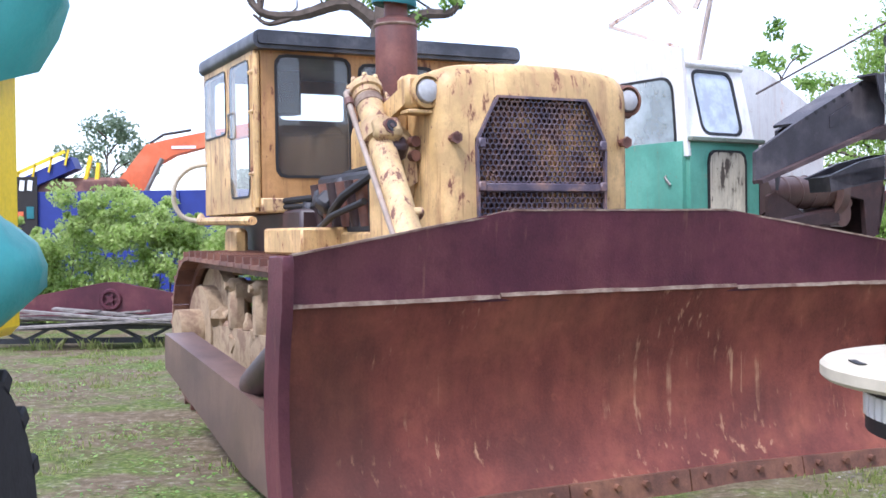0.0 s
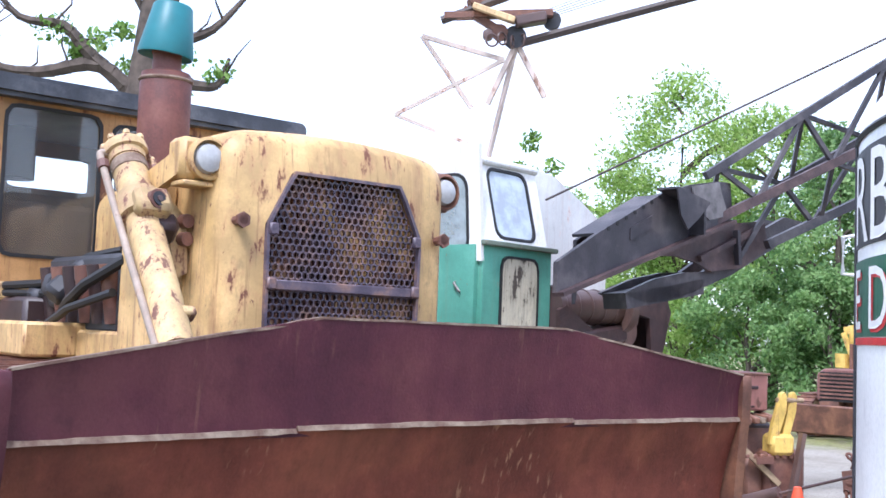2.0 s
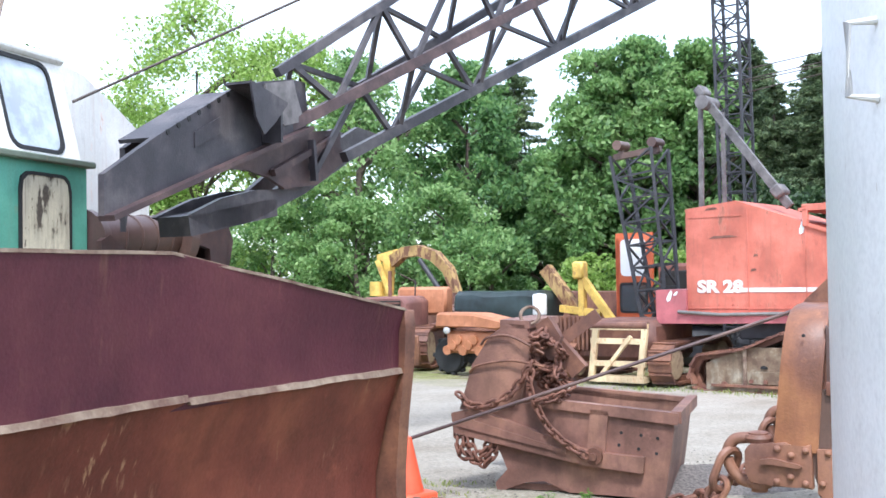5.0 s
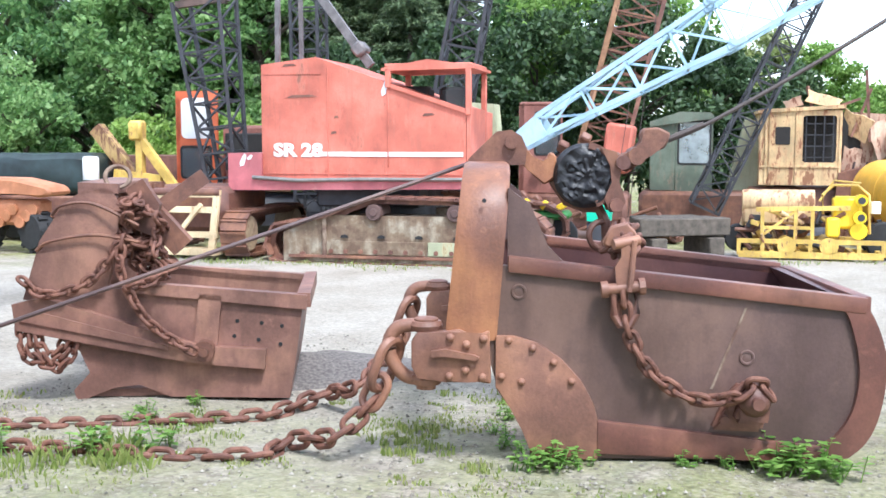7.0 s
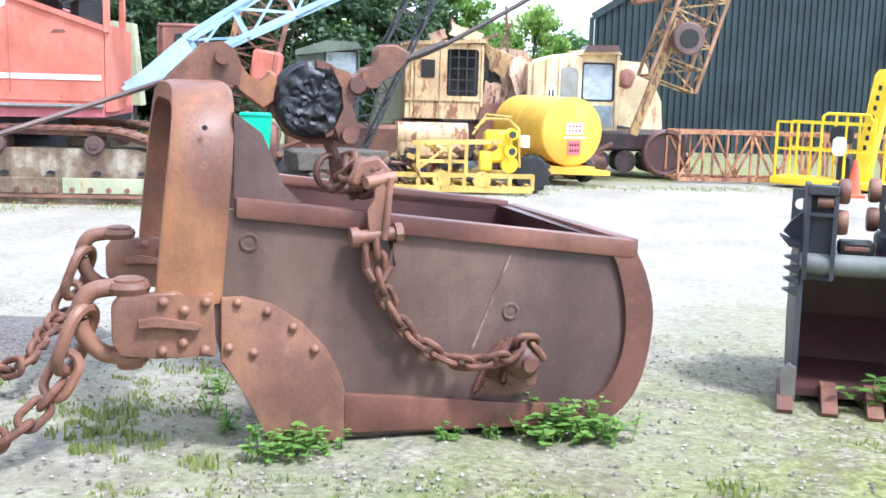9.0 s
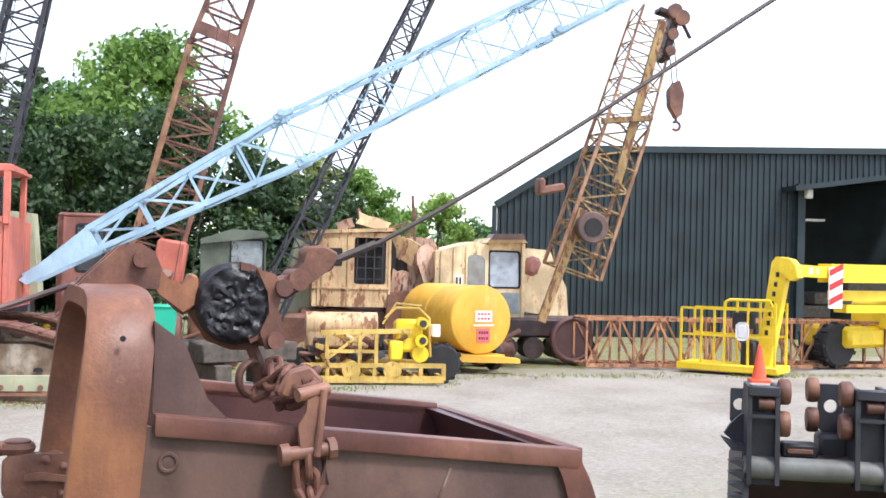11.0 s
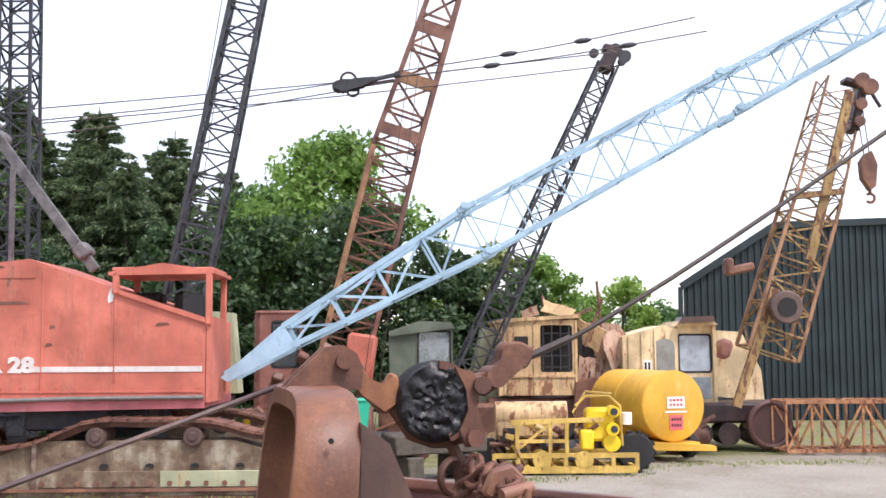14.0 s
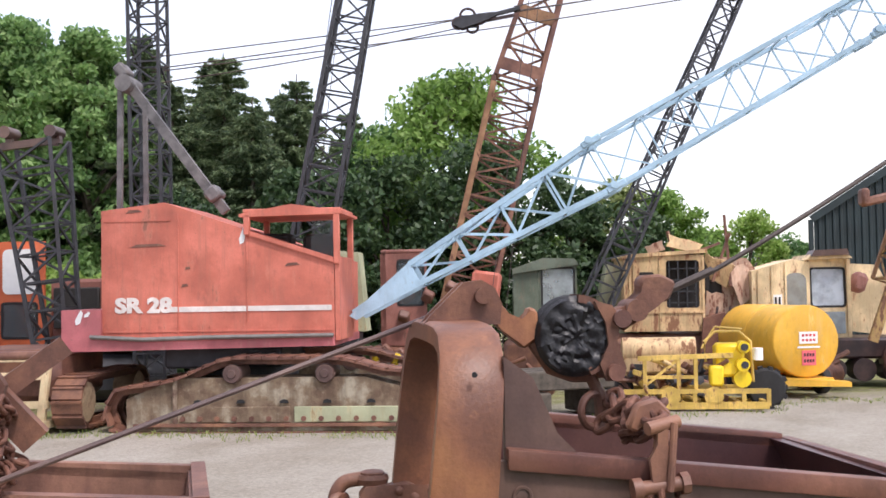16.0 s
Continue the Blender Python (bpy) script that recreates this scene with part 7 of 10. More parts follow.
for v0 in (0.0, 2.1):
    bm = bmesh.new()
    slab(bm, [(0.2, -0.02), (3.9, -0.02), (3.9, 0.5), (3.3, 0.66), (0.9, 0.66), (0.2, 0.4)], Matrix.Translation((0, v0 + 0.08, yz(2, 0) + 0.05)), 0.5)
    tf = part("track_frame", bm, FRAMEM, CR, "mud-stained rusty track side frame")
    for a, b in ((0.95, 2.35), (2.4, 3.9)):
        part("wear_plate", B(box, ((a + b) / 2, v0 + 0.07, 0.08), (b - a, 0.03, 0.2), bev=0.008), PALEG if a > 2 else FRAMEM, tf)
    for k in range(5):
        x = 1.15 + 0.56 * k
        part("slot", B(slab, [(x - 0.06, 0.225), (x + 0.06, 0.225), (x + 0.045, 0.262), (x, 0.275), (x - 0.045, 0.262)], Matrix.Translation((0, v0 + 0.045, 0)), 0.02), BLACK, tf)
    for k in range(13):
        part("bolt", B(rod, (0.95 + 0.225 * k, v0 + 0.03, 0.03), (0.95 + 0.225 * k, v0 + 0.08, 0.03), 0.034, n=8), MRUST, tf)
    part("bottom_rail", B(bar, (0.3, v0 + 0.05, -0.05), (3.9, v0 + 0.05, -0.05), 0.05, 0.04), BRUST, tf)
    part("frame_post", B(box, (0.85, v0 + 0.06, 0.22), (0.05, 0.05, 0.6)), SEAM, tf)
    for x in (1.6, 2.8):
        bm = bmesh.new()
        lathe(bm, [(0.0, -0.02), (0.05, -0.02), (0.06, 0.0), (0.11, 0.0), (0.125, 0.02), (0.125, 0.5), (0.0, 0.5)], Matrix.Translation((x, v0 + 0.02, 0.60)) @ pose(0, 0, 0, -90, 0, 0), 20)
        part("roller", bm, GRUST, tf)
    for k in range(6):
        bm = bmesh.new()
        rod(bm, (0.5 + 0.6 * k, v0 + 0.06, -0.04), (0.5 + 0.6 * k, v0 + 0.5, -0.04), 0.055, n=12)
        part("roller", bm, MRUST, tf)
    SH = shoe_mesh(0.6, 0.2, 0.03, MRUST)
    top = [(-0.06, 0.12), (0.0, 0.30), (0.15, 0.42), (0.8, 0.52), (1.5, 0.78), (2.2, 0.80), (3.0, 0.78), (3.5, 0.66), (3.85, 0.6), (4.1, 0.4), (4.12, 0.15), (4.0, -0.08), (3.8, -0.15), (2.0, -0.15), (0.3, -0.15), (0.05, -0.08), (-0.06, 0.12)]
    run = smooth_path([(x, 0, z) for x, z in top], 8)
    acc = 0.0
    for a, b in zip(run, run[1:]):
        L = (b - a).length
        while acc < L:
            p, d = a + (b - a) * acc / L, b - a
            o = new("track_shoe", SH)
            o.parent = tf
            o.matrix_local = Matrix.Translation((p.x, v0 + 0.3, p.z)) @ pose(0, 0, 0, 0, -math.degrees(math.atan2(d.z, d.x)), 0) @ pose(0, 0, 0, 180, 0, 90)
            acc += 0.2
        acc -= L
# its boom
jib = part("boom_foot", B(bar, (2.98, 1.6, 1.32), (3.3, 1.6, 1.53), 0.5, 0.12), PALEB, CR, "pale blue lattice boom")
at = lattice(jib, PALEB, (3.85, 1.6, 1.86), (6.45, 1.6, 3.31), 0.9, 0.9, 0.30, 0.70, 4, 0.07, 0.036)
at = lattice(jib, PALEB, (6.45, 1.6, 3.31), (13.6, 1.6, 7.21), 0.9, 0.8, 0.70, 0.46, 11, 0.06, 0.022)
for y in (1.15, 2.05):
    part("root_plate", B(slab, [(2.95, 1.30), (3.05, 1.24), (3.95, 1.70), (3.78, 2.02)], Matrix.Translation((0, y - 0.03, 0)), 0.06), PALEB, jib)
    for s in (0.0, 0.5):
        for k in (-1, 1):
            q = at(s, 1 if y > 1.6 else -1, k)
            bm = bmesh.new()
            box(bm, q, (0.3, 0.1, 0.1), pose(0, 0, 0, 0, -28.6, 0), 0.02)
            rod(bm, q + Vector((-0.04, -0.07, 0.02)), q + Vector((-0.04, 0.07, 0.02)), 0.05, n=10)
            part("pin_joint", bm, PALEB, jib)

# black crane booms behind the red house
def lone_boom(label, p0, p1, w0, w1, d0, d1, bays, mat, chord=0.06, lace=0.03, lacemat=None, head=True, cat="crane boom"):
    t = thing("lattice_boom", label, cat, YD)
    lattice(t, mat, p0, p1, w0, w1, d0, d1, bays, chord, lace, (0, 1, 0.3), lacemat)
    if head:
        bm = bmesh.new()
        p1 = Vector(p1)
        box(bm, p1 + Vector((-0.02, 0, 0.02)), (0.26, 0.36, 0.42), pose(0, 0, 0, 0, 24, 0), 0.03)
        box(bm, p1 + Vector((0.06, 0, 0.26)), (0.36, 0.3, 0.14), pose(0, 0, 0, 0, 10, 0), 0.03)
        part("head_frame", bm, BRACE, t)
        for dx, dz, r in ((0.30, 0.1, 0.12), (0.12, 0.22, 0.13), (-0.3, 0.16, 0.09), (0.24, 0.0, 0.08)):
            part("head_sheave", B(lathe, [(0.02, -0.05), (r, -0.045), (r * 0.8, 0.0), (r, 0.045), (0.02, 0.05)], Matrix.Translation(p1 + Vector((dx, -0.1, dz))) @ pose(0, 0, 0, 90, 0, 0), 18), DSTEEL, t)
    return t


lone_boom("tall black lattice crane boom standing upright", (-0.70, 4, -0.1), (-0.85, 4, 9.5), 0.5, 0.5, 0.5, 0.5, 26, DSTEEL, 0.05, 0.028)
lone_boom("tall black lattice crane boom leaning slightly", (1.56, 4, 0.4), (3.26, 4, 9.3), 0.68, 0.46, 0.5, 0.4, 22, DSTEEL, 0.06, 0.028)
bb = lone_boom("rust-red lattice crane boom with plated upper bays", (4.1, 6, 0.4), (5.31, 6, 5.32), 0.86, 0.84, 0.6, 0.55, 14, MRUST, 0.075, 0.035, RUST, head=False)
at = lattice(bb, MRUST, (5.31, 6, 5.32), (7.0, 6, 10.6), 0.80, 0.34, 0.5, 0.35, 9, 0.085, 0.04, (0, 1, 0.3), RUST)
part("chord_cover", B(bar, (3.72, 5.66, 0.5), (4.92, 5.66, 5.3), 0.05, 0.10), BBOOM, bb, "orange rusted face of the left chord")
for k in range(5):
    s0, s1 = k / 5 * 0.9 + 0.02, k / 5 * 0.9 + 0.06
    q = [at(s0, -1, -1), at(s0, 1, -1), at(s1, 1, -1), at(s1, -1, -1)]
    bm = bmesh.new()
    f = bm.faces.new([bm.verts.new(p) for p in q])
    r = bmesh.ops.extrude_face_region(bm, geom=[f])
    bmesh.ops.translate(bm, verts=[v for v in r["geom"] if isinstance(v, bmesh.types.BMVert)], vec=(0, -0.03, 0))
    part("batten_plate", bm, BBOOM if k % 2 else MRUST, bb)
lone_boom("dark grey lattice crane boom with a sheave head", (6.25, 7, 0.3), (9.42, 7, 7.15), 0.56, 0.34, 0.5, 0.3, 20, DSTEEL, 0.05, 0.026)


def sp(u, v, z=None):
    """A place in the far row; on the ground where z is left out."""
    return YD @ Vector((u, v, yz(u, v) if z is None else z))


def yardthing(name, label, cat, u, v, turn=0.0):
    p = sp(u, v)
    return thing(name, label, cat, Matrix.Translation(p) @ pose(0, 0, 0, 0, 0, -75.8 + turn))


def wheel_part(parent, c, r, w, axis=(0, 1, 0), rim=None, tread=0, mat=None):
    """A tyre with its rim, turned about the given axis."""
    a = Vector(axis).normalized()
    c = Vector(c)
    M = Matrix.Translation(c) @ frame_of((0, 0, 0), a)
    bm = bmesh.new()
    lathe(bm, [(r * 0.55, -w / 2), (r * 0.9, -w / 2), (r, -w * 0.36), (r, w * 0.36), (r * 0.9, w / 2), (r * 0.55, w / 2)], M, 28)
    lugs = []
    for k in range(tread):
        t = 2 * math.pi * k / tread
        lugs.append(B(box, M @ Vector((r * math.cos(t), r * math.sin(t), (k % 2 - 0.5) * w * 0.4)), (0.07, 0.07, w * 0.5), M.to_3x3().to_4x4() @ pose(0, 0, 0, 0, 0, math.degrees(t))))
    ty = part("tyre", bm, RUBBER, parent)
    for lug in lugs:
        part("tread_lug", lug, RUBBER, ty)
    bm = bmesh.new()
    lathe(bm, [(0.0, -w * 0.3), (r * 0.2, -w * 0.42), (r * 0.35, -w * 0.3), (r * 0.55, -w * 0.45), (r * 0.57, w * 0.45), (r * 0.3, w * 0.3), (0, w * 0.3)], M, 20)
    part("rim", bm, rim or MRUST, parent)
    return ty


# yellow tank on a trolley
tank = yardthing("fuel_bowser", "bright yellow cylindrical tank on a low trolley with warning stickers", "tank", 10.29, 5.2)
bm = bmesh.new()
A0, A1 = Vector((-0.78, 2.0, 0.93)), Vector((-0.18, 0.0, 0.93))
TL = (A1 - A0).length
TMx = Matrix.Translation(A0) @ frame_of(A0, A1)
lathe(bm, [(0.0, -0.02), (0.53, 0.0), (0.59, 0.03), (0.605, 0.06), (0.605, TL - 0.03), (0.598, TL - 0.012), (0.586, TL - 0.006), (0.0, TL)], TMx, 44)
tb = part("tank_body", bm, TANKY, tank)
bm = bmesh.new()
torus(bm, TMx @ Matrix.Translation((0, 0, TL * 0.5)), 0.606, 0.008, 44, 4)
torus(bm, TMx @ Matrix.Translation((0, 0, TL - 0.03)), 0.604, 0.010, 44, 4)
part("weld_band", bm, TANKY, tb)
CAPM = TMx @ Matrix.Translation((0, 0, TL + 0.003))
for cx, cz, w, h, mt, nm in ((0.04, 0.06, 0.34, 0.20, WPAPER, "white"), (0.04, -0.28, 0.26, 0.25, PINKS, "red"), (0.04, -0.10, 0.42, 0.03, WPAPER, "white")):
    bm = bmesh.new()
    box(bm, CAPM @ Vector((cx, cz, 0.002)), (w, h, 0.006), CAPM.to_3x3().to_4x4())
    st = part("sticker", bm, mt, tb, nm + " warning sticker on the tank end")
    for k in range(2 if h > 0.1 else 0):
        for q in range(4):
            bm = bmesh.new()
            box(bm, CAPM @ Vector((cx - w * 0.3 + w * 0.2 * q, cz + h * (0.2 - 0.4 * k), 0.006)), (w * 0.13, h * 0.2, 0.003), CAPM.to_3x3().to_4x4())
            part("letter_bar", bm, REDP if mt is WPAPER else BLACK, st)
bm = bmesh.new()
M2 = TMx @ pose(0, 0, 0, 0, 0, -62) @ Matrix.Translation((0.608, 0, TL * 0.62))
box(bm, M2.translation, (0.006, 0.26, 0.3), M2.to_3x3().to_4x4())
part("sticker", bm, PINKS, tb)
bm = bmesh.new()
bar(bm, (-0.8, 2.05, 0.26), (-0.16, -0.08, 0.26), 0.9, 0.1)
slab(bm, [(-0.78, 0.20), (0.48, 0.18), (0.48, 0.26), (-0.78, 0.34)], Matrix.Translation((0, -0.25, 0)), 0.3)
part("trolley", bm, TANKY, tank)
for c in ((-0.80, 0.45, 0.22), (0.22, 0.70, 0.22), (-1.2, 1.6, 0.22)):
    wheel_part(tank, c, 0.24, 0.16, (0.958, 0.286, 0))

# engine skid in front of the tank
skid = yardthing("pump_skid", "yellow engine and pump set on a low rail skid", "pump set", 6.72, 2.8)
bm = bmesh.new()
for y in (0.0, 0.7):
    bar(bm, (0.1, y, 0.06), (2.25, y, 0.06), 0.08, 0.1)
    bar(bm, (0.1, y, 0.27), (2.25, y, 0.27), 0.06, 0.07)
for k in range(7):
    bar(bm, (0.1 + 0.358 * k, 0, 0.05), (0.1 + 0.358 * k, 0, 0.3), 0.06, 0.05)
for k in range(6):
    bar(bm, (0.2 + 0.4 * k, 0, 0.1), (0.2 + 0.4 * k, 0.7, 0.1), 0.06, 0.05)
part("skid_frame", bm, SKIDY, skid)
for x in (0.82, 1.45):
    part("roller", B(rod, (x, -0.04, 0.2), (x, 0.7, 0.2), 0.14, n=18), SKIDY, skid)
rg = np.random.default_rng(33)
for k in range(46):
    c = Vector((0.15 + 1.5 * rg.random(), 0.0 + 0.5 * rg.random(), 0.12 + 0.6 * rg.random()))
    e = Vector((rg.random() - 0.5, 0.4 * (rg.random() - 0.5), rg.random() - 0.5)).normalized() * (0.08 + 0.14 * rg.random())
    mt = (SKIDY, RUST, DSTEEL, YELR)[k % 4]
    if k % 3:
        part("fitting", B(rod, c - e, c + e, 0.015 + 0.03 * rg.random(), n=8), mt, skid)
    else:
        part("fitting", B(box, c, (0.06 + 0.12 * rg.random(), 0.08, 0.05 + 0.1 * rg.random()), pose(0, 0, 0, 0, 60 * rg.random(), 0), 0.01), mt, skid)
bm = bmesh.new()
rod(bm, (0.15, 0.45, 0.86), (1.25, 0.45, 0.86), 0.2, n=22)
box(bm, (0.7, 0.45, 0.66), (1.1, 0.34, 0.3), bev=0.04)
part("engine_cover", bm, TAN, skid, "dusty tan rounded engine cover")
bm = bmesh.new()
bar(bm, (0.35, 0.05, 0.76), (1.75, 0.05, 0.80), 0.07)
for x in (0.45, 0.95, 1.2):
    bar(bm, (x, 0.05, 0.3), (x, 0.05, 0.78), 0.055)
bar(bm, (0.45, 0.05, 0.48), (1.2, 0.05, 0.48), 0.05)
bar(bm, (0.45, 0.05, 0.35), (0.95, 0.05, 0.75), 0.04)
part("guard_rail", bm, SKIDY, skid)
bm = bmesh.new()
box(bm, (1.72, 0.25, 0.72), (0.42, 0.4, 0.5), bev=0.05)
box(bm, (1.5, 0.05, 0.5), (0.2, 0.2, 0.3), bev=0.03)
rod(bm, (1.9, -0.06, 0.92), (1.9, 0.2, 0.92), 0.09, n=14)
rod(bm, (1.88, -0.08, 0.66), (1.88, 0.2, 0.66), 0.1, n=14)
rod(bm, (1.88, 0.0, 0.45), (1.88, 0.2, 0.45), 0.13, n=16)
part("pump", bm, BRIGHTY, skid, "bright yellow pump casing")
for z in (0.92, 0.66):
    part("pump_port", B(rod, (1.9, -0.09, z), (1.9, -0.05, z), 0.055, n=12), DSTEEL, skid)
bm = bmesh.new()
pipe(bm, [(1.36, 0.1, 0.7), (1.34, 0.1, 1.0), (1.5, 0.1, 1.15), (1.85, 0.1, 1.15), (2.02, 0.1, 1.0), (2.05, 0.1, 0.4)], 0.022)
pipe(bm, [(1.3, 0.1, 0.9), (1.5, 0.1, 1.22), (1.9, 0.1, 1.18)], 0.018)
part("roll_bar", bm, SKIDY, skid)
bm = bmesh.new()
rod(bm, (2.12, 0.1, 0.72), (2.12, 0.1, 0.9), 0.08, n=14)
part("filter_can", bm, WPAPER, skid)
rg = np.random.default_rng(4)
for k in range(16):
    part("engine_casting", B(box, (0.2 + 1.1 * rg.random(), 0.2 + 0.3 * rg.random(), 0.3 + 0.35 * rg.random()), (0.14, 0.12, 0.14), pose(0, 0, 0, 40 * rg.random(), 40 * rg.random(), 90 * rg.random()), 0.02), RUST, skid)
wheel_part(skid, (2.3, 0.45, 0.28), 0.29, 0.2, (0, 1, 0), tread=14)
wheel_part(skid, (0.1, 0.5, 0.28), 0.22, 0.2, (0, 1, 0))

# tan excavator house with a barred door
tan = yardthing("rusty_excavator", "derelict tan excavator house with rusted panels and a barred door", "excavator", 7.3, 7.8)
bm = bmesh.new()
bay(bm, 0.0, 1.55, 1.05, 2.52, (0.82, 1.45, 1.5, 2.42), ID(), 0.08, 0.02)
box(bm, (0.4, 1.2, 1.78), (0.8, 2.3, 1.45))
box(bm, (0.78, 1.2, 2.55), (1.65, 2.5, 0.07), pose(0, 0, 0, 0, -3, 0))
tw = part("house", bm, TAN, tan)
for k in range(4):
    part("window_bar", B(bar, (0.88 + 0.17 * k, 0.02, 1.5), (0.88 + 0.17 * k, 0.02, 2.42), 0.022), DSTEEL, tw)
    part("window_bar", B(bar, (0.82, 0.02, 1.6 + 0.22 * k), (1.45, 0.02, 1.6 + 0.22 * k), 0.022), DSTEEL, tw)
bm = bmesh.new()
box(bm, (1.2, 0.6, 1.9), (1.0, 0.5, 1.2))
part("interior", bm, DARKIN, tan)
bm = bmesh.new()
slab(bm, rrect(0.30, 0.58, 1.85, 2.2, 0.03), Matrix.Translation((0, -0.012, 0)), 0.02)
part("vent", bm, DARKIN, tw)
bm = bmesh.new()
for x in (0.2, 0.7, 0.12, 1.52):
    bar(bm, (x, -0.015, 1.08), (x, -0.015, 2.48), 0.04, 0.02)
bar(bm, (0.0, -0.015, 1.42), (1.55, -0.015, 1.42), 0.03, 0.04)
part("frame_rib", bm, TAN, tw)
bm = bmesh.new()
slab(bm, [(1.55, 1.3), (2.3, 1.2), (2.72, 1.4), (2.72, 2.1), (2.45, 2.45), (1.7, 2.5), (1.55, 2.2)], Matrix.Translation((0, 0.5, 0)), 1.6)
part("engine_hood", bm, FLAKED, tan, "peeling pinkish engine hood")
bm = bmesh.new()
slab(bm, [(1.62, 1.7), (1.95, 1.6), (1.95, 2.25), (1.62, 2.3)], Matrix.Translation((0, 0.45, 0)), 0.08)
part("hatch", bm, DARKIN, tan)
bm = bmesh.new()
for p, q in (((1.0, 0.2, 2.55), (0.9, 0.3, 3.0)), ((1.75, 0.3, 2.0), (2.1, 0.3, 2.95)), ((0.95, 0.2, 2.8), (1.6, 0.3, 2.55)), ((1.2, 0.2, 2.5), (1.9, 0.3, 2.75)), ((2.1, 0.3, 1.9), (2.0, 0.3, 3.3))):
    bar(bm, p, q, 0.05)
part("bent_bar", bm, MRUST, tan)
for c, size, rot in (((1.82, 0.30, 2.22), (0.62, 0.03, 0.5), (12, 24, -18)), ((2.35, 0.34, 1.95), (0.5, 0.03, 0.75), (-8, -22, 14)), ((1.2, 0.1, 2.72), (0.7, 0.03, 0.26), (-18, 17, 6)), ((0.62, 0.0, 2.66), (0.36, 0.03, 0.2), (10, -20, 0)), ((1.78, 0.36, 1.55), (0.42, 0.03, 0.5), (6, 9, 20))):
    bm = bmesh.new()
    w, d, h = size
    slab(bm, [(-w / 2, -h / 2), (w * 0.1, -h * 0.42), (w / 2, -h / 2), (w * 0.44, h * 0.1), (w / 2, h * 0.46), (w * 0.05, h / 2), (-w * 0.2, h * 0.4), (-w / 2, h * 0.5), (-w * 0.43, 0)], pose(*c, *rot), d)
    part("torn_panel", bm, TAN if size[0] > 0.55 else FLAKED, tan, "torn and buckled sheet-metal panel")
for k in range(6):
    part("pipe", B(pipe, [(1.6 + 0.13 * k, 0.2, 0.9 + 0.05 * (k % 3)), (1.62 + 0.13 * k, 0.12, 1.2), (1.7 + 0.12 * k, 0.2, 1.45 + 0.06 * (k % 2))], 0.025, 6), BRACE if k % 2 else MRUST, tan)
bm = bmesh.new()
slab(bm, [(1.4, 0.3), (2.0, 0.2), (2.3, 0.9), (1.9, 1.4), (1.5, 1.3)], Matrix.Translation((0, -0.1, 0)), 0.5)
box(bm, (0.9, 1.0, 0.75), (2.2, 1.8, 0.5), bev=0.05)
box(bm, (0.9, 0.6, 0.25), (2.8, 0.5, 0.5), bev=0.15)
part("undercarriage", bm, MRUST, tan)
bm = bmesh.new()
box(bm, (2.35, 0.3, 1.32), (0.5, 0.3, 0.16), bev=0.04)
part("green_cover", bm, BINGR, tan)

# cream crane and its boom
cr = yardthing("cream_crane", "cream crawler crane with a dirty glazed cab and yellow boom", "crane", 9.86, 7.8)
bm = bmesh.new()
slab(bm, [(-0.1, 0.9), (1.0, 0.9), (1.0, 2.35), (0.7, 2.42), (-0.1, 2.2)], Matrix.Translation((0, 0.1, 0)), 1.6)
part("house", bm, CREAM, cr)
bm = bmesh.new()
slab(bm, rrect(0.52, 0.93, 1.35, 2.15, 0.16), Matrix.Translation((0, 0.08, 0)), 0.04)
part("side_window", bm, GLASST, cr)
bm = bmesh.new()
bay(bm, 0.92, 1.75, 0.85, 2.42, (1.02, 1.66, 1.5, 2.24), pose(0, 0, 0, -4, 0, 0), 0.06, 0.04)
slab(bm, [(0.92, 2.4), (1.0, 2.5), (1.68, 2.52), (1.78, 2.42)], Matrix.Translation((0, -0.02, 0)), 1.4)
box(bm, (1.72, 0.7, 1.6), (0.07, 1.3, 1.6))
cf = part("cab", bm, CREAM, cr)
window_pane(cf, (1.02, 1.66, 1.5, 2.24), pose(0, 0, 0, -4, 0, 0), GLASSP, 0.04, 0.02)
bm = bmesh.new()
slab(bm, rrect(1.05, 1.64, 0.98, 1.4, 0.03), pose(0, -0.03, 0, -4, 0, 0), 0.02)
part("lower_window", bm, GLASST, cf)
bm = bmesh.new()
box(bm, (1.35, 1.2, 1.6), (0.8, 0.9, 1.3))
part("interior", bm, DARKIN, cr)
part("roof_visor", B(slab, [(0.98, 2.46), (1.70, 2.48), (1.66, 2.60), (1.05, 2.58)], Matrix.Translation((0, -0.12, 0)), 0.5), GRUST, cf)
for x in (0.02, 0.28, 0.54):
    part("wall_rib", B(bar, (x, 0.08, 0.95), (x, 0.08, 2.2 + 0.25 * x), 0.03, 0.03), CREAM, cr)
bm = bmesh.new()
slab(bm, [(1.8, 1.0), (3.05, 0.85), (3.0, 1.5), (2.6, 2.3), (1.8, 2.35)], Matrix.Translation((0, 1.2, 0)), 1.0)
part("rear_house", bm, CREAM, cr)
bm = bmesh.new()
box(bm, (2.05, 0.6, 1.95), (0.3, 0.3, 0.4), pose(0, 0, 0, 0, 20, 0), 0.08)
part("fan_cowl", bm, FADEDR, cr)
bm = bmesh.new()
for k in range(5):
    rod(bm, (0.8 + 0.55 * k, -0.2, 0.3), (0.8 + 0.55 * k, 0.4, 0.3), 0.22, n=16)
box(bm, (1.8, 0.6, 0.7), (2.8, 1.4, 0.4), bev=0.05)
part("undercarriage", bm, BRACE, cr)
bm = bmesh.new()
torus(bm, Matrix.Translation((2.6, -0.5, 0.5)) @ pose(0, 0, 0, 90, 0, 10), 0.42, 0.06, 24, 8)
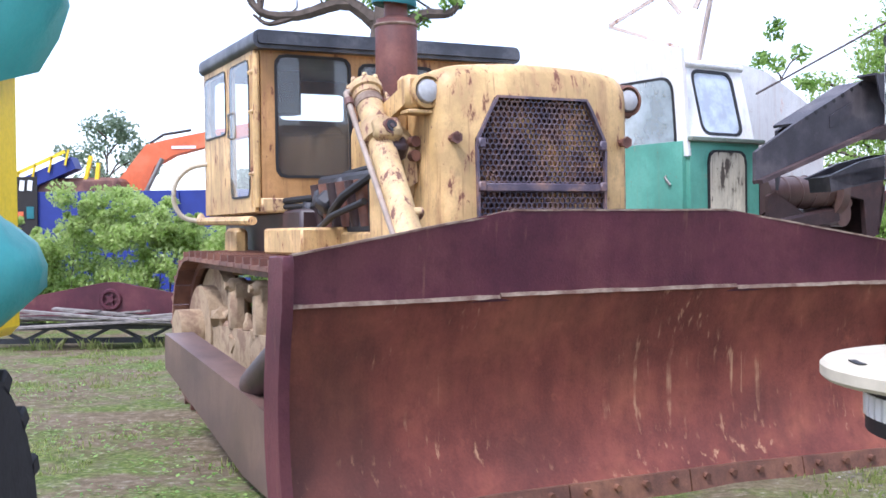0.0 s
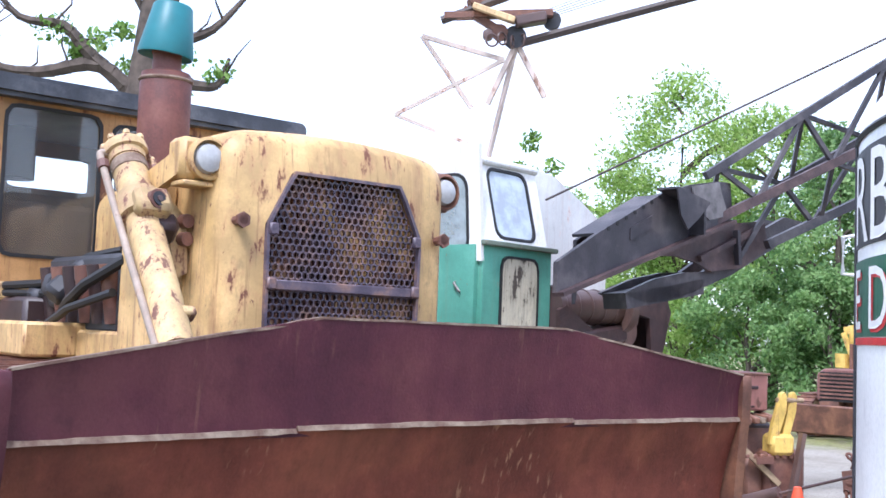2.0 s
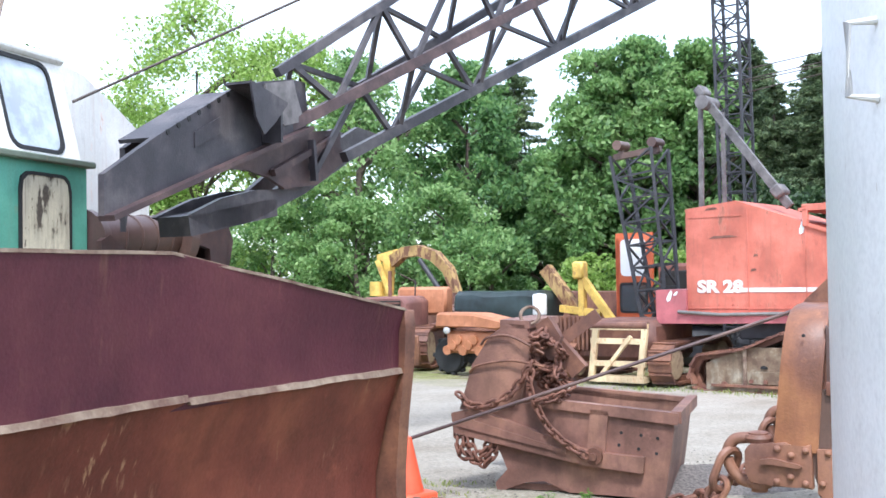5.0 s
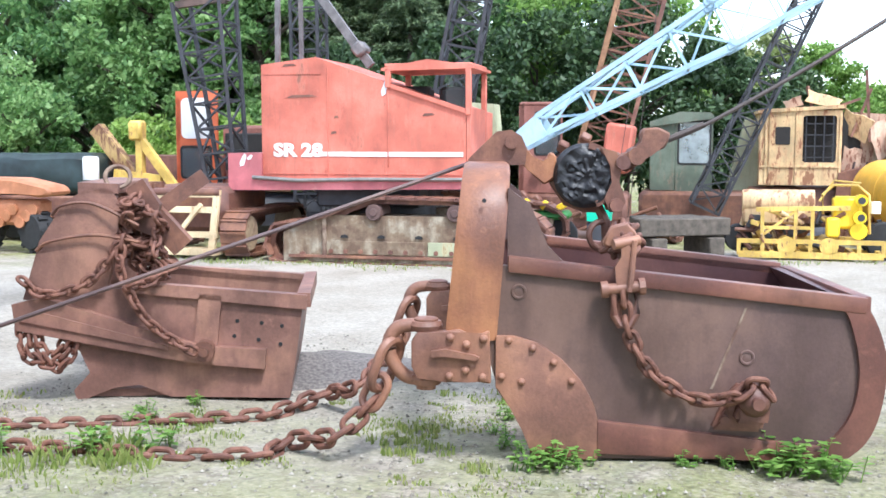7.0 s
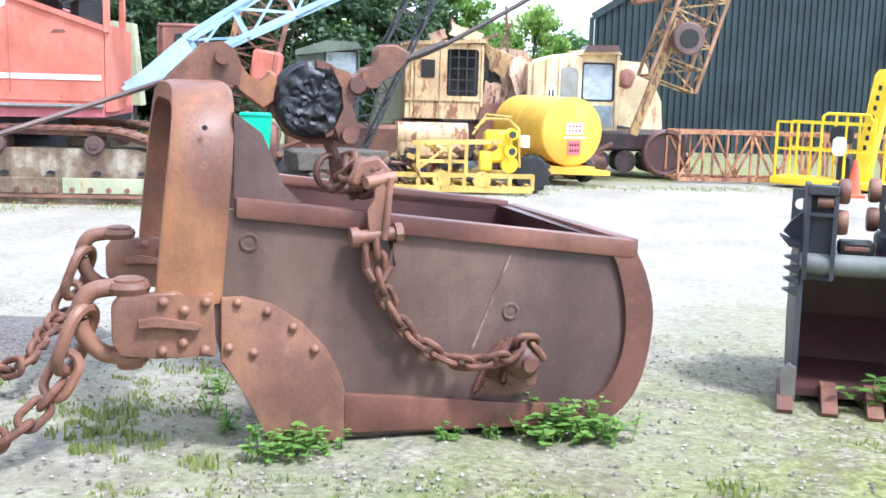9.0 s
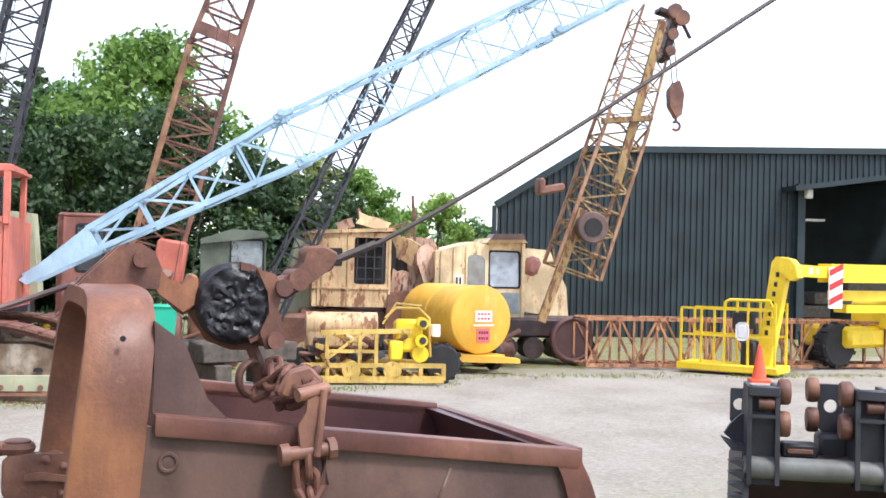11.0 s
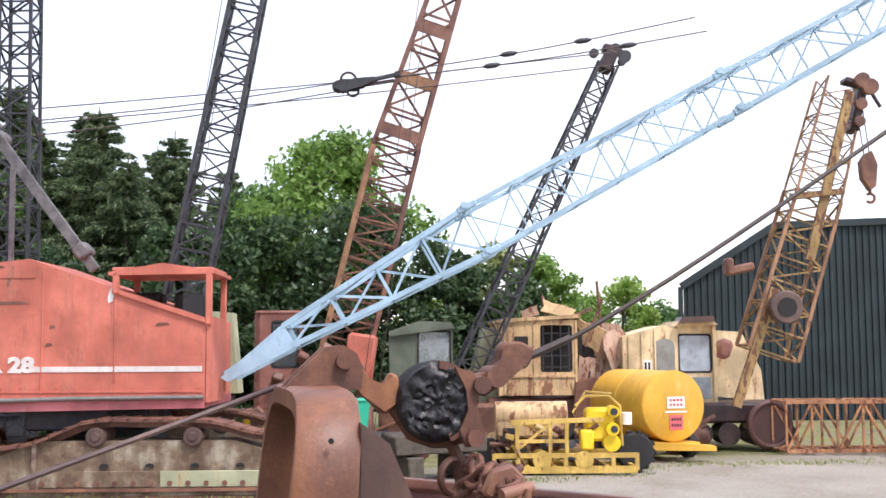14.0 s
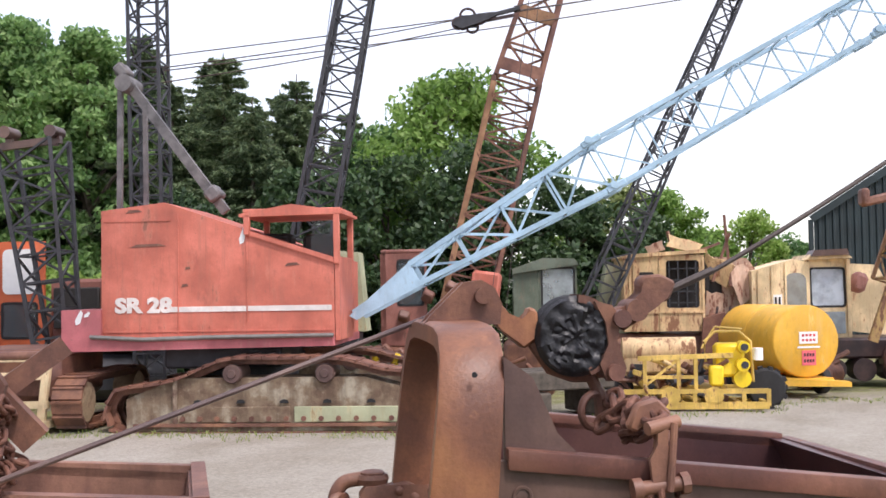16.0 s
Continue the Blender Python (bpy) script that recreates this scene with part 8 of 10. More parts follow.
rod(bm, (2.6, -0.5, 0.5), (2.6, 0.1, 0.5), 0.36, n=20)
part("winch_drum", bm, INNER, cr)
bm = bmesh.new()
box(bm, (0.38, 0.085, 1.62), (0.16, 0.02, 0.24))
num = part("number_plate", bm, WPAPER, cr)
for k in (-1, 1):
    part("letter_bar", B(box, (0.38 + 0.035 * k, 0.07, 1.62), (0.035, 0.01, 0.14)), BLACK, num)
yb = lone_boom("yellow rusted lattice crane boom with a hanging hook block", (12.02, 6, 1.53), (12.95, 6, 4.4), 0.95, 0.85, 0.6, 0.6, 7, BBOOM, 0.06, 0.032, YBOOM, head=False)
at = lattice(yb, BBOOM, (12.95, 6, 4.4), (13.55, 6, 6.5), 0.85, 0.72, 0.6, 0.5, 6, 0.04, 0.02, (0, 1, 0.3), YBOOM)
bm = bmesh.new()
bar(bm, (11.35, 5.7, 0.6), (12.1, 5.7, 2.7), 0.10, 0.16)
bar(bm, (12.75, 5.7, 3.2), (13.6, 5.7, 6.3), 0.09, 0.16)
bar(bm, (12.45, 5.7, 4.35), (13.4, 5.7, 4.45), 0.2, 0.10)
part("fly_beam", bm, YBOOM, yb)
bm = bmesh.new()
rod(bm, (12.2, 5.35, 2.35), (12.2, 5.75, 2.35), 0.27, n=24)
torus(bm, Matrix.Translation((12.2, 5.4, 2.35)) @ pose(0, 0, 0, 90, 0, 0), 0.25, 0.05, 24, 8)
part("reel", bm, GRUST, yb)
# Dark disc in place of the reel's open, unlit centre.
part("dark_reel_centre", B(rod, (12.2, 5.33, 2.35), (12.2, 5.40, 2.35), 0.17, n=20), DARKIN, yb)
bm = bmesh.new()
box(bm, (13.80, 5.9, 6.05), (0.16, 0.34, 1.0), pose(0, 0, 0, 0, 14, 0), 0.03)
box(bm, (13.72, 5.9, 6.5), (0.34, 0.3, 0.10), pose(0, 0, 0, 0, 14, 0), 0.02)
rod(bm, (13.98, 5.7, 6.3), (14.15, 5.7, 6.0), 0.035, n=8)
part("head_frame", bm, BRACE, yb, "dark rusted boom head")
for dx, dz, r in ((0.0, 0.34, 0.14), (0.14, 0.22, 0.15), (-0.04, -0.1, 0.11), (-0.08, -0.42, 0.10)):
    part("head_sheave", B(lathe, [(0.02, -0.05), (r, -0.045), (r * 0.8, 0.0), (r, 0.045), (0.02, 0.05)], Matrix.Translation((13.82 + dx, 5.66, 6.15 + dz)) @ pose(0, 0, 0, 90, 0, 0), 18), RUST, yb)
bm = bmesh.new()
box(bm, (11.5, 5.8, 3.05), (0.5, 0.3, 0.16), pose(0, 0, 0, 0, -12, 0), 0.04)
box(bm, (11.3, 5.8, 3.1), (0.14, 0.3, 0.3), bev=0.04)
part("cradle", bm, MRUST, yb)
hook = thing("hook_block", "dark red hook block hanging on wires", "hook block", YD)
bm = bmesh.new()
slab(bm, [(13.86, 5.15), (13.96, 5.2), (14.06, 4.95), (14.02, 4.55), (13.92, 4.48), (13.78, 4.7), (13.76, 5.0)], Matrix.Translation((0, 5.7, 0)), 0.18)
part("block", bm, RUST, hook)
bm = bmesh.new()
torus(bm, Matrix.Translation((13.94, 5.8, 4.34)) @ pose(0, 0, 0, 90, 0, 0), 0.08, 0.028, 14, 6, -140, 130)
rod(bm, (13.94, 5.8, 4.4), (13.94, 5.8, 4.52), 0.03, n=8)
part("hook", bm, RUST, hook)
bm = bmesh.new()
rod(bm, (13.86, 5.8, 5.1), (13.7, 5.8, 6.4), 0.01, n=5)
rod(bm, (13.96, 5.8, 5.1), (13.82, 5.8, 6.4), 0.01, n=5)
part("wire", bm, CABLE, hook)

# boom sections on the ground
for u0, u1, v, col in ((12.5, 14.9, 6.9, OSEC), (15.0, 17.3, 7.0, OSEC), (17.4, 19.8, 7.6, OSEC)):
    t = thing("boom_section", "orange rusted lattice boom section lying on the ground", "boom section", YD, group="boom sections on the ground")
    g0 = yz(u0, v) + 0.06
    lattice(t, col, (u0, v, g0 + 0.45), (u1, v, g0 + 0.45), 0.8, 0.8, 0.9, 0.9, 5, 0.065, 0.04)

# platform lift
lift = yardthing("boom_lift", "bright yellow boom lift with a railed work platform", "boom lift", 14.19, 6.04)
TURNED = pose(0, 0, 0, 0, 0, -44.8)
bm = bmesh.new()
box(bm, (0.95, 0.35, 0.12), (1.95, 0.8, 0.14), bev=0.02)
bas = part("platform", bm, BRIGHTY, lift)
bas.matrix_local = TURNED
for x in (0.05, 0.45, 0.9, 1.35, 1.85):
    for y in (0.0, 0.7):
        part("post", B(bar, (x, y, 0.15), (x, y, 1.22 if x < 0.8 else 1.36), 0.04), BRIGHTY, bas)
for z in (0.72, 1.22):
    for y in (0.0, 0.7):
        part("rail", B(bar, (0.05, y, z), (1.85, y, z), 0.04), BRIGHTY, bas)
bm = bmesh.new()
pipe(bm, [(0.9, 0, 1.2), (0.92, 0, 1.36), (1.0, 0, 1.40), (1.75, 0, 1.40), (1.8, 0, 1.3), (1.8, 0, 1.1)], 0.03)
part("rail", bm, BRIGHTY, bas)
bm = bmesh.new()
box(bm, (1.25, 0.05, 1.02), (0.42, 0.12, 0.3), bev=0.03)
box(bm, (1.3, 0.3, 0.4), (0.3, 0.3, 0.5), bev=0.05)
part("control_box", bm, BLACK, bas)
bm = bmesh.new()
box(bm, (1.25, -0.02, 0.82), (0.24, 0.06, 0.34), bev=0.06)
part("control_box", bm, WPAPER, bas)
bm = bmesh.new()
slab(bm, [(1.42, 0.1), (1.68, 0.1), (2.02, 2.10), (1.98, 2.2), (1.78, 2.22), (1.70, 2.12)], Matrix.Translation((0, 0.2, 0)), 0.26)
arm = part("jib_arm", bm, BRIGHTY, lift)
arm.matrix_local = TURNED
for k in range(7):
    z = 0.9 + 0.2 * k
    part("letter_bar", B(box, (1.60 + 0.155 * (z - 0.7), 0.195, z * 0.9), (0.06, 0.012, 0.09)), BLACK, arm)
bm = bmesh.new()
slab(bm, [(1.86, 2.22), (2.06, 2.18), (2.16, 2.06), (2.20, 1.84), (2.06, 1.78), (1.94, 1.9), (1.84, 1.98)], TURNED @ Matrix.Translation((0, 0.13, 0)), 0.38)
part("elbow", bm, BRIGHTY, lift)
part("boom", B(bar, (1.52, -1.30, 1.98), (2.9, -0.35, 1.95), 0.2, 0.22), BRIGHTY, lift)
part("boom", B(bar, (2.8, -0.4, 1.94), (6.6, 1.4, 1.96), 0.3, 0.36), BRIGHTY, lift)
part("boom", B(bar, (3.3, 0.1, 1.5), (6.6, 1.5, 1.50), 0.3, 0.2), BRIGHTY, lift)
part("boom", B(bar, (3.5, 0.2, 1.24), (6.6, 1.5, 1.22), 0.3, 0.16), BRIGHTY, lift)
ch = part("chevron_board", B(box, (2.95, -0.55, 1.66), (0.36, 0.03, 0.80), pose(0, 0, 0, 0, 0, 15), 0.01), WPAPER, lift, "white board with red diagonal stripes")
for k in range(3):
    part("stripe", B(slab, [(-0.17, -0.34 + 0.28 * k), (0.17, -0.2 + 0.28 * k), (0.17, -0.08 + 0.28 * k), (-0.17, -0.22 + 0.28 * k)], Matrix.Translation((2.95, -0.55, 1.66)) @ pose(0, 0, 0, 0, 0, 15) @ Matrix.Translation((0, -0.022, 0)), 0.006), REDP, ch)
part("chassis", B(box, (5.2, 1.9, 0.62), (2.8, 1.3, 0.45), pose(0, 0, 0, 0, 0, 20), 0.08), BRIGHTY, lift)
for x in (2.2, 2.45):
    part("warning_label", B(box, (x, -0.95 + 0.7 * (x - 2.2), 1.97), (0.14, 0.01, 0.12), pose(0, 0, 0, 0, 0, 35)), WPAPER, lift)
part("turret", B(box, (5.6, 1.7, 1.1), (1.6, 0.9, 0.6), pose(0, 0, 0, 0, 0, 20), 0.08), BRIGHTY, lift)
for c in ((3.95, 1.15, 0.45), (6.3, 2.0, 0.45), (4.4, 2.6, 0.45)):
    wheel_part(lift, c, 0.46, 0.34, (-0.3, 1, 0), BRIGHTY, 18)
cp = sp(14.77, 3.88)
cone(cp.x, cp.y, "orange traffic cone on the gravel near the lift", 0.62)

# ---- shed ----
shed = thing("shed", "dark green corrugated steel shed with a wide open doorway", "shed", YD)
SV = 18.0
g0 = -0.45
pitch = 0.20
def roofline(u):
    return 3.42 + (u - 13.5) * 0.64 if u < 16.2 else 5.15 + (u - 16.2) * 0.036
verts, faces = [], []
u = 13.5
seg = []
while u < 36:
    for du, dv in ((0, 0), (0.10, 0), (0.122, -0.045), (0.178, -0.045)):
        seg.append((u + du, dv))
    u += pitch
for x, dv in seg:
    lo = g0 if x < 23.3 else max(g0, min(4.3 + (x - 23.3) * 0.16, roofline(x) - 0.35))
    verts += [(x, SV + dv, lo), (x, SV + dv, roofline(x))]
for k in range(len(seg) - 1):
    faces.append((2 * k, 2 * k + 2, 2 * k + 3, 2 * k + 1))
me = bpy.data.meshes.new("front_wall")
me.from_pydata(verts, [], faces)
me.materials.append(SHEDG)
fw = new("front_wall", me)
fw.parent = shed
bm = bmesh.new()
for a, b in (((13.42, SV - 0.08, 3.42), (16.2, SV - 0.08, 5.2)), ((16.2, SV - 0.08, 5.2), (36, SV - 0.08, 5.9))):
    bar(bm, a, b, 0.12, 0.2)
bar(bm, (13.4, SV - 0.06, 3.4), (13.4, SV - 0.06, g0), 0.12)
part("trim", bm, SHEDG, shed)
bm = bmesh.new()
deckv = [bm.verts.new(p) for z in (0, 0.06) for p in ((16.6, SV, 5.1 + z), (36, SV, 5.8 + z), (36, SV + 14, 5.8 + z), (23.5, SV + 14, 5.35 + z))]
for f in ((3, 2, 1, 0), (4, 5, 6, 7), (0, 1, 5, 4), (1, 2, 6, 5), (2, 3, 7, 6), (3, 0, 4, 7)):
    bm.faces.new([deckv[k] for k in f])
part("roof", bm, SHEDG, shed)
part("side_wall", B(bar, (13.6, SV + 0.1, 1.4), (17.2, SV + 14, 1.4), 0.1, 3.7), SHEDG, shed)
part("back_wall", B(box, (28, SV + 13.9, 2.65), (17, 0.1, 6.3)), SHEDG, shed)
part("side_wall", B(box, (36.5, SV + 7, 2.5), (0.1, 14, 6.6)), SHEDG, shed)
bm = bmesh.new()
bar(bm, (23.2, SV - 0.1, g0), (23.2, SV - 0.1, 4.4), 0.25)
bar(bm, (22.6, SV - 0.5, 4.2), (30, SV - 0.5, 5.3), 0.9, 0.16)
part("door_frame", bm, SHEDG, shed)
bm = bmesh.new()
for k in range(3):
    box(bm, (24.6 + 1.2 * k, SV + 2.5, 0.35 + 0.45 * k), (1.8, 1.2, 0.4), bev=0.03)
part("stored_timber", bm, WOODW, shed)
bm = bmesh.new()
box(bm, (25.8, SV + 4, 3.5), (1.0, 0.5, 0.08))
part("ceiling_lamp", bm, WPAPER, shed)
bm = bmesh.new()
box(bm, (23.4, SV - 0.25, 4.1), (0.25, 0.2, 0.3), bev=0.04)
part("flood_lamp", bm, WPAPER, shed)

# ---- middle of the far row ----
bin_ = yardthing("waste_bin", "bright green plastic bin on a dark stand", "bin", 4.63, 0.55)
part("tub", B(slab, [(0.04, 0.64), (0.36, 0.64), (0.40, 1.14), (0.0, 1.14)], ID(), 0.36), BINGR, bin_)
part("lid", B(box, (0.20, 0.18, 1.16), (0.44, 0.40, 0.04), bev=0.015), BINGR, bin_)
part("stand", B(box, (0.20, 0.18, 0.31), (0.34, 0.32, 0.66), bev=0.03), DSTEEL, bin_)

baulk = yardthing("timber_baulk", "stack of weathered grey timber baulks", "timber", 5.5, 1.6, 28)
for k in range(3):
    part("baulk", B(box, (0.6, 0.15 + 0.3 * k, 0.5), (1.5 - 0.2 * k, 0.27, 0.27), bev=0.02), WOODW, baulk)
part("bearer", B(box, (0.15, 0.4, 0.17), (0.25, 0.9, 0.34), bev=0.02), WOODW, baulk)
part("bearer", B(box, (1.1, 0.4, 0.17), (0.25, 0.9, 0.34), bev=0.02), WOODW, baulk)

mow = yardthing("field_mower", "green and yellow towed machine standing in weeds", "mower", 3.1, 2.2)
bm = bmesh.new()
box(bm, (0.55, 0.3, 0.62), (1.1, 0.5, 0.14), bev=0.05)
part("deck", bm, plain("mower_green", (0.05, 0.22, 0.05), 0.5), mow)
bm = bmesh.new()
for k in range(4):
    box(bm, (0.1 + 0.3 * k, 0.1, 0.78), (0.1, 0.1, 0.16 + 0.05 * (k % 2)), pose(0, 0, 0, 0, 20 * k, 0), 0.02)
part("tine", bm, BRIGHTY, mow)
wheel_part(mow, (0.2, 0.2, 0.3), 0.28, 0.12)
wheel_part(mow, (0.95, 0.2, 0.3), 0.28, 0.12)

pan = yardthing("cab_panel", "pale green weathered cab side panel", "panel", 2.35, 3.0)
part("sheet", B(slab, [(0.0, 1.2), (0.62, 1.2), (0.5, 2.42), (0.1, 2.45)], ID(), 0.5), PALEG, pan)
part("leg", B(box, (0.3, 0.25, 0.6), (0.4, 0.4, 1.2), bev=0.03), DSTEEL, pan)

oc = yardthing("orange_crane", "faded orange crawler crane behind the boom", "crane", 2.9, 5.2)
bm = bmesh.new()
box(bm, (1.78, 0.7, 1.72), (0.5, 1.0, 0.9), pose(0, 0, 0, 0, 8, 0), 0.05)
part("house", bm, CORAL, oc, "faded coral engine housing")
bm = bmesh.new()
bay(bm, 0.0, 0.8, 0.9, 2.5, (0.3, 0.75, 1.6, 2.38), ID(), 0.06, 0.03)
box(bm, (0.05, 0.5, 1.7), (0.08, 1.0, 1.6))
box(bm, (0.4, 0.5, 2.53), (0.8, 1.0, 0.08), bev=0.03)
oc2 = part("cab", bm, REDCAB, oc)
window_pane(oc2, (0.3, 0.75, 1.6, 2.38), ID(), GLASSD, 0.03)
bm = bmesh.new()
box(bm, (0.9, 0.6, 0.5), (2.2, 1.3, 0.8), bev=0.08)
rg = np.random.default_rng(14)
for k in range(14):
    box(bm, (1.8 * rg.random(), -0.1, 0.5 + 1.4 * rg.random()), (0.2, 0.16, 0.2), pose(0, 0, 0, 60 * rg.random(), 60 * rg.random(), 0), 0.03)
part("undercarriage", bm, MRUST, oc)

gcab = yardthing("dull_green_crane", "dull green crane cab with a grey windscreen", "crane", 5.15, 7.8)
bm = bmesh.new()
bay(bm, 0.52, 1.25, 0.9, 2.4, (0.57, 1.2, 1.45, 2.3), ID(), 0.06, 0.03)
box(bm, (0.26, 0.55, 1.6), (0.52, 1.1, 1.4), bev=0.02)
slab(bm, [(0.0, 2.3), (0.6, 2.5), (1.2, 2.48), (1.3, 2.36), (0.0, 2.2)], Matrix.Translation((0, -0.08, 0)), 1.3)
gq = part("cab", bm, DGREEN, gcab)
window_pane(gq, (0.57, 1.2, 1.45, 2.3), ID(), GLASSC, 0.03)
part("interior", B(box, (0.9, 0.6, 1.7), (0.6, 0.5, 0.9)), plain("grey_cloth", (0.3, 0.3, 0.28), 0.8), gcab)
bm = bmesh.new()
slab(bm, [(1.5, 0.8), (2.5, 0.8), (2.4, 2.2), (1.9, 2.4)], Matrix.Translation((0, 0.6, 0)), 1.2)
part("house", bm, PALEG, gcab)
bm = bmesh.new()
box(bm, (1.0, 0.5, 0.5), (2.4, 1.3, 0.8), bev=0.08)
part("undercarriage", bm, RUST, gcab)

# scrap between the machines
rg = np.random.default_rng(21)
for k in range(44):
    u, v = -1.5 + 12.5 * rg.random(), 5.6 + 1.4 * rg.random()
    if 2.2 < u < 6.6:
        v = 3.6 + 3.2 * rg.random()
    if 8.2 < u < 11.5:
        v = 7.0
    t = yardthing("scrap_part", "rusted machine part lying between the cranes", "scrap", u, v, 360 * rg.random())
    bm = bmesh.new()
    s = 0.15 + 0.3 * rg.random()
    rod(bm, (-s, 0, s * 0.6), (s, 0, s * 0.6), s * 0.55, n=12)
    box(bm, (0, 0, s * 0.4), (s * 1.6, s * 1.1, s * 0.8), pose(0, 0, 0, 0, 0, 30), 0.04)
    part("casting", bm, (MRUST, RUST, DSTEEL, YELR, GRUST)[k % 5], t)
    part("shaft", B(rod, (-s * 1.6, s * 0.3, s * 0.3), (s * 1.5, -s * 0.4, s * 1.5), 0.03 + 0.03 * rg.random(), n=8), RUST, t)

# ---- left of the red crane ----
sb = thing("short_lattice_mast", "short black lattice mast with two top sheaves", "crane mast", YD)
lattice(sb, DSTEEL, (-1.98, 3.2, 0.5), (-2.42, 3.2, 4.05), 0.5, 0.9, 0.5, 0.7, 8, 0.06, 0.035, (0, 1, 0.2))
bm = bmesh.new()
bar(bm, (-2.95, 3.2, 4.0), (-1.95, 3.2, 4.1), 0.12)
for x in (-2.8, -2.05):
    rod(bm, (x, 3.0, 4.22), (x, 3.4, 4.22), 0.1, n=12)
    bar(bm, (x, 3.2, 4.0), (x, 3.2, 4.22), 0.1)
part("head", bm, GRUST, sb)

ex = yardthing("orange_excavator", "orange excavator with a white-topped cab", "excavator", -3.62, 4.4)
bm = bmesh.new()
bay(bm, 0.0, 0.85, 0.95, 2.75, (0.1, 0.72, 1.1, 1.7), ID(), 0.06, 0.05)
box(bm, (0.05, 0.6, 1.8), (0.1, 1.2, 1.7), bev=0.02)
exc = part("cab", bm, ORANGE, ex)
window_pane(exc, (0.1, 0.72, 1.1, 1.7), ID(), GLASSD, 0.05)
part("windscreen", B(slab, rrect(0.12, 0.7, 1.85, 2.62, 0.1), Matrix.Translation((0, -0.02, 0)), 0.02), WPAPER, exc)
part("house", B(box, (1.9, 0.8, 1.5), (2.0, 1.4, 1.2), bev=0.06), REDCAB, ex)
part("engine_grille", B(box, (1.4, 0.05, 1.6), (0.8, 0.1, 0.7), bev=0.02), DARKIN, ex)
part("undercarriage", B(box, (1.2, 0.7, 0.4), (3.2, 1.2, 0.8), bev=0.2), DSTEEL, ex)

ld = yardthing("loader_frame", "old crawler loader with a cream lifting frame", "loader", -1.7, -0.1)
bm = bmesh.new()
for x in (0.05, 0.95):
    bar(bm, (x - 0.06, 0, 0.05), (x + 0.06, 0, 1.02), 0.07, 0.1)
for z in (0.35, 0.72, 0.95):
    bar(bm, (0.0, 0, z), (1.0, 0, z), 0.06, 0.09)
bar(bm, (0.1, -0.02, 0.05), (0.75, -0.02, 0.8), 0.07, 0.06)
bar(bm, (0.0, 0.05, 0.1), (1.0, 0.05, 0.1), 0.3, 0.1)
part("lift_frame", bm, CREAM, ld)
bm = bmesh.new()
rod(bm, (0.0, 0, 0.98), (1.05, 0, 0.98), 0.06, n=10)
part("cross_tube", bm, MRUST, ld)
bm = bmesh.new()
box(bm, (0.3, 1.0, 0.7), (1.5, 1.6, 0.7), bev=0.1)
part("body", bm, MRUST, ld)
radiator = part("radiator", B(box, (-0.4, 0.25, 0.82), (0.8, 0.1, 0.6)), RUST, ld)
for k in range(9):
    part("guard_bar", B(bar, (-0.75 + 0.085 * k, 0.15, 0.55), (-0.75 + 0.085 * k, 0.15, 1.1), 0.04), RUST, radiator)
SHL = shoe_mesh(0.4, 0.18, 0.04, RUST)
for x in (-0.55, 1.25):
    for v, z, a in belt((0.3, 0.36), 0.32, (2.2, 0.36), 0.32, 0.18):
        o = new("track_shoe", SHL)
        o.parent = ld
        o.matrix_local = Matrix.Translation((x, v, z)) @ pose(0, 0, 0, math.degrees(a), 0, 0)
    for y in (0.3, 2.2):
        part("idler", B(rod, (x - 0.15, y, 0.36), (x + 0.15, y, 0.36), 0.26, n=18), MUDDY, ld)

tr = yardthing("orange_tractor", "rusty orange tractor with the engine side exposed", "tractor", -5.1, 0.0)
bm = bmesh.new()
slab(bm, [(0.0, 0.86), (0.05, 1.15), (0.9, 1.14), (1.5, 1.02), (1.6, 0.9), (1.4, 0.84), (0.9, 0.9)], ID(), 0.6)
bmesh.ops.bevel(bm, geom=bm.edges[:], offset=0.04, segments=1, affect='EDGES')
part("bonnet", bm, ORANGT, tr)
engine = part("engine", B(box, (0.75, 0.3, 0.6), (1.1, 0.4, 0.4), bev=0.05), ORANGT, tr)
for k in range(9):
    part("engine_casing", B(rod, (0.25 + 0.12 * k, 0.05, 0.45 + 0.1 * (k % 3)), (0.25 + 0.12 * k, 0.4, 0.5 + 0.1 * (k % 3)), 0.09, n=10), ORANGT, engine)
part("headlamp", B(lathe, [(0.06, 0.05), (0.065, 0.0), (0.03, -0.02), (0, -0.025)], Matrix.Translation((0.3, -0.02, 0.82)) @ pose(0, 0, 0, -90, 0, 0), 14), LENS, tr)
wheel_part(tr, (0.15, 0.35, 0.34), 0.34, 0.22, (0, 1, 0), MUDDY, 14)
wheel_part(tr, (1.2, 0.2, 0.30), 0.30, 0.3, (0.4, 1, 0), MRUST, 16)

tp = yardthing("sheeted_load", "dark green tarpaulin over a boxy load", "tarpaulin", -6.1, 2.0)
bm = bmesh.new()
box(bm, (1.0, 0.5, 1.15), (2.1, 1.1, 0.75), bev=0.1)
bmesh.ops.subdivide_edges(bm, edges=bm.edges[:], cuts=4, use_grid_fill=True)
for v in bm.verts:
    v.co += Vector((0.3, 1, 0.5)) * (0.09 * noise.noise(v.co * 3.1) + 0.05 * abs(noise.noise(v.co * 7)))
part("tarpaulin", bm, plain("dark_tarp", (0.02, 0.034, 0.034), 0.3, 0, 0.5, 3, 0.4), tp)
part("deck", B(box, (1.0, 0.5, 0.6), (2.2, 1.1, 0.4), bev=0.03), MRUST, tp)
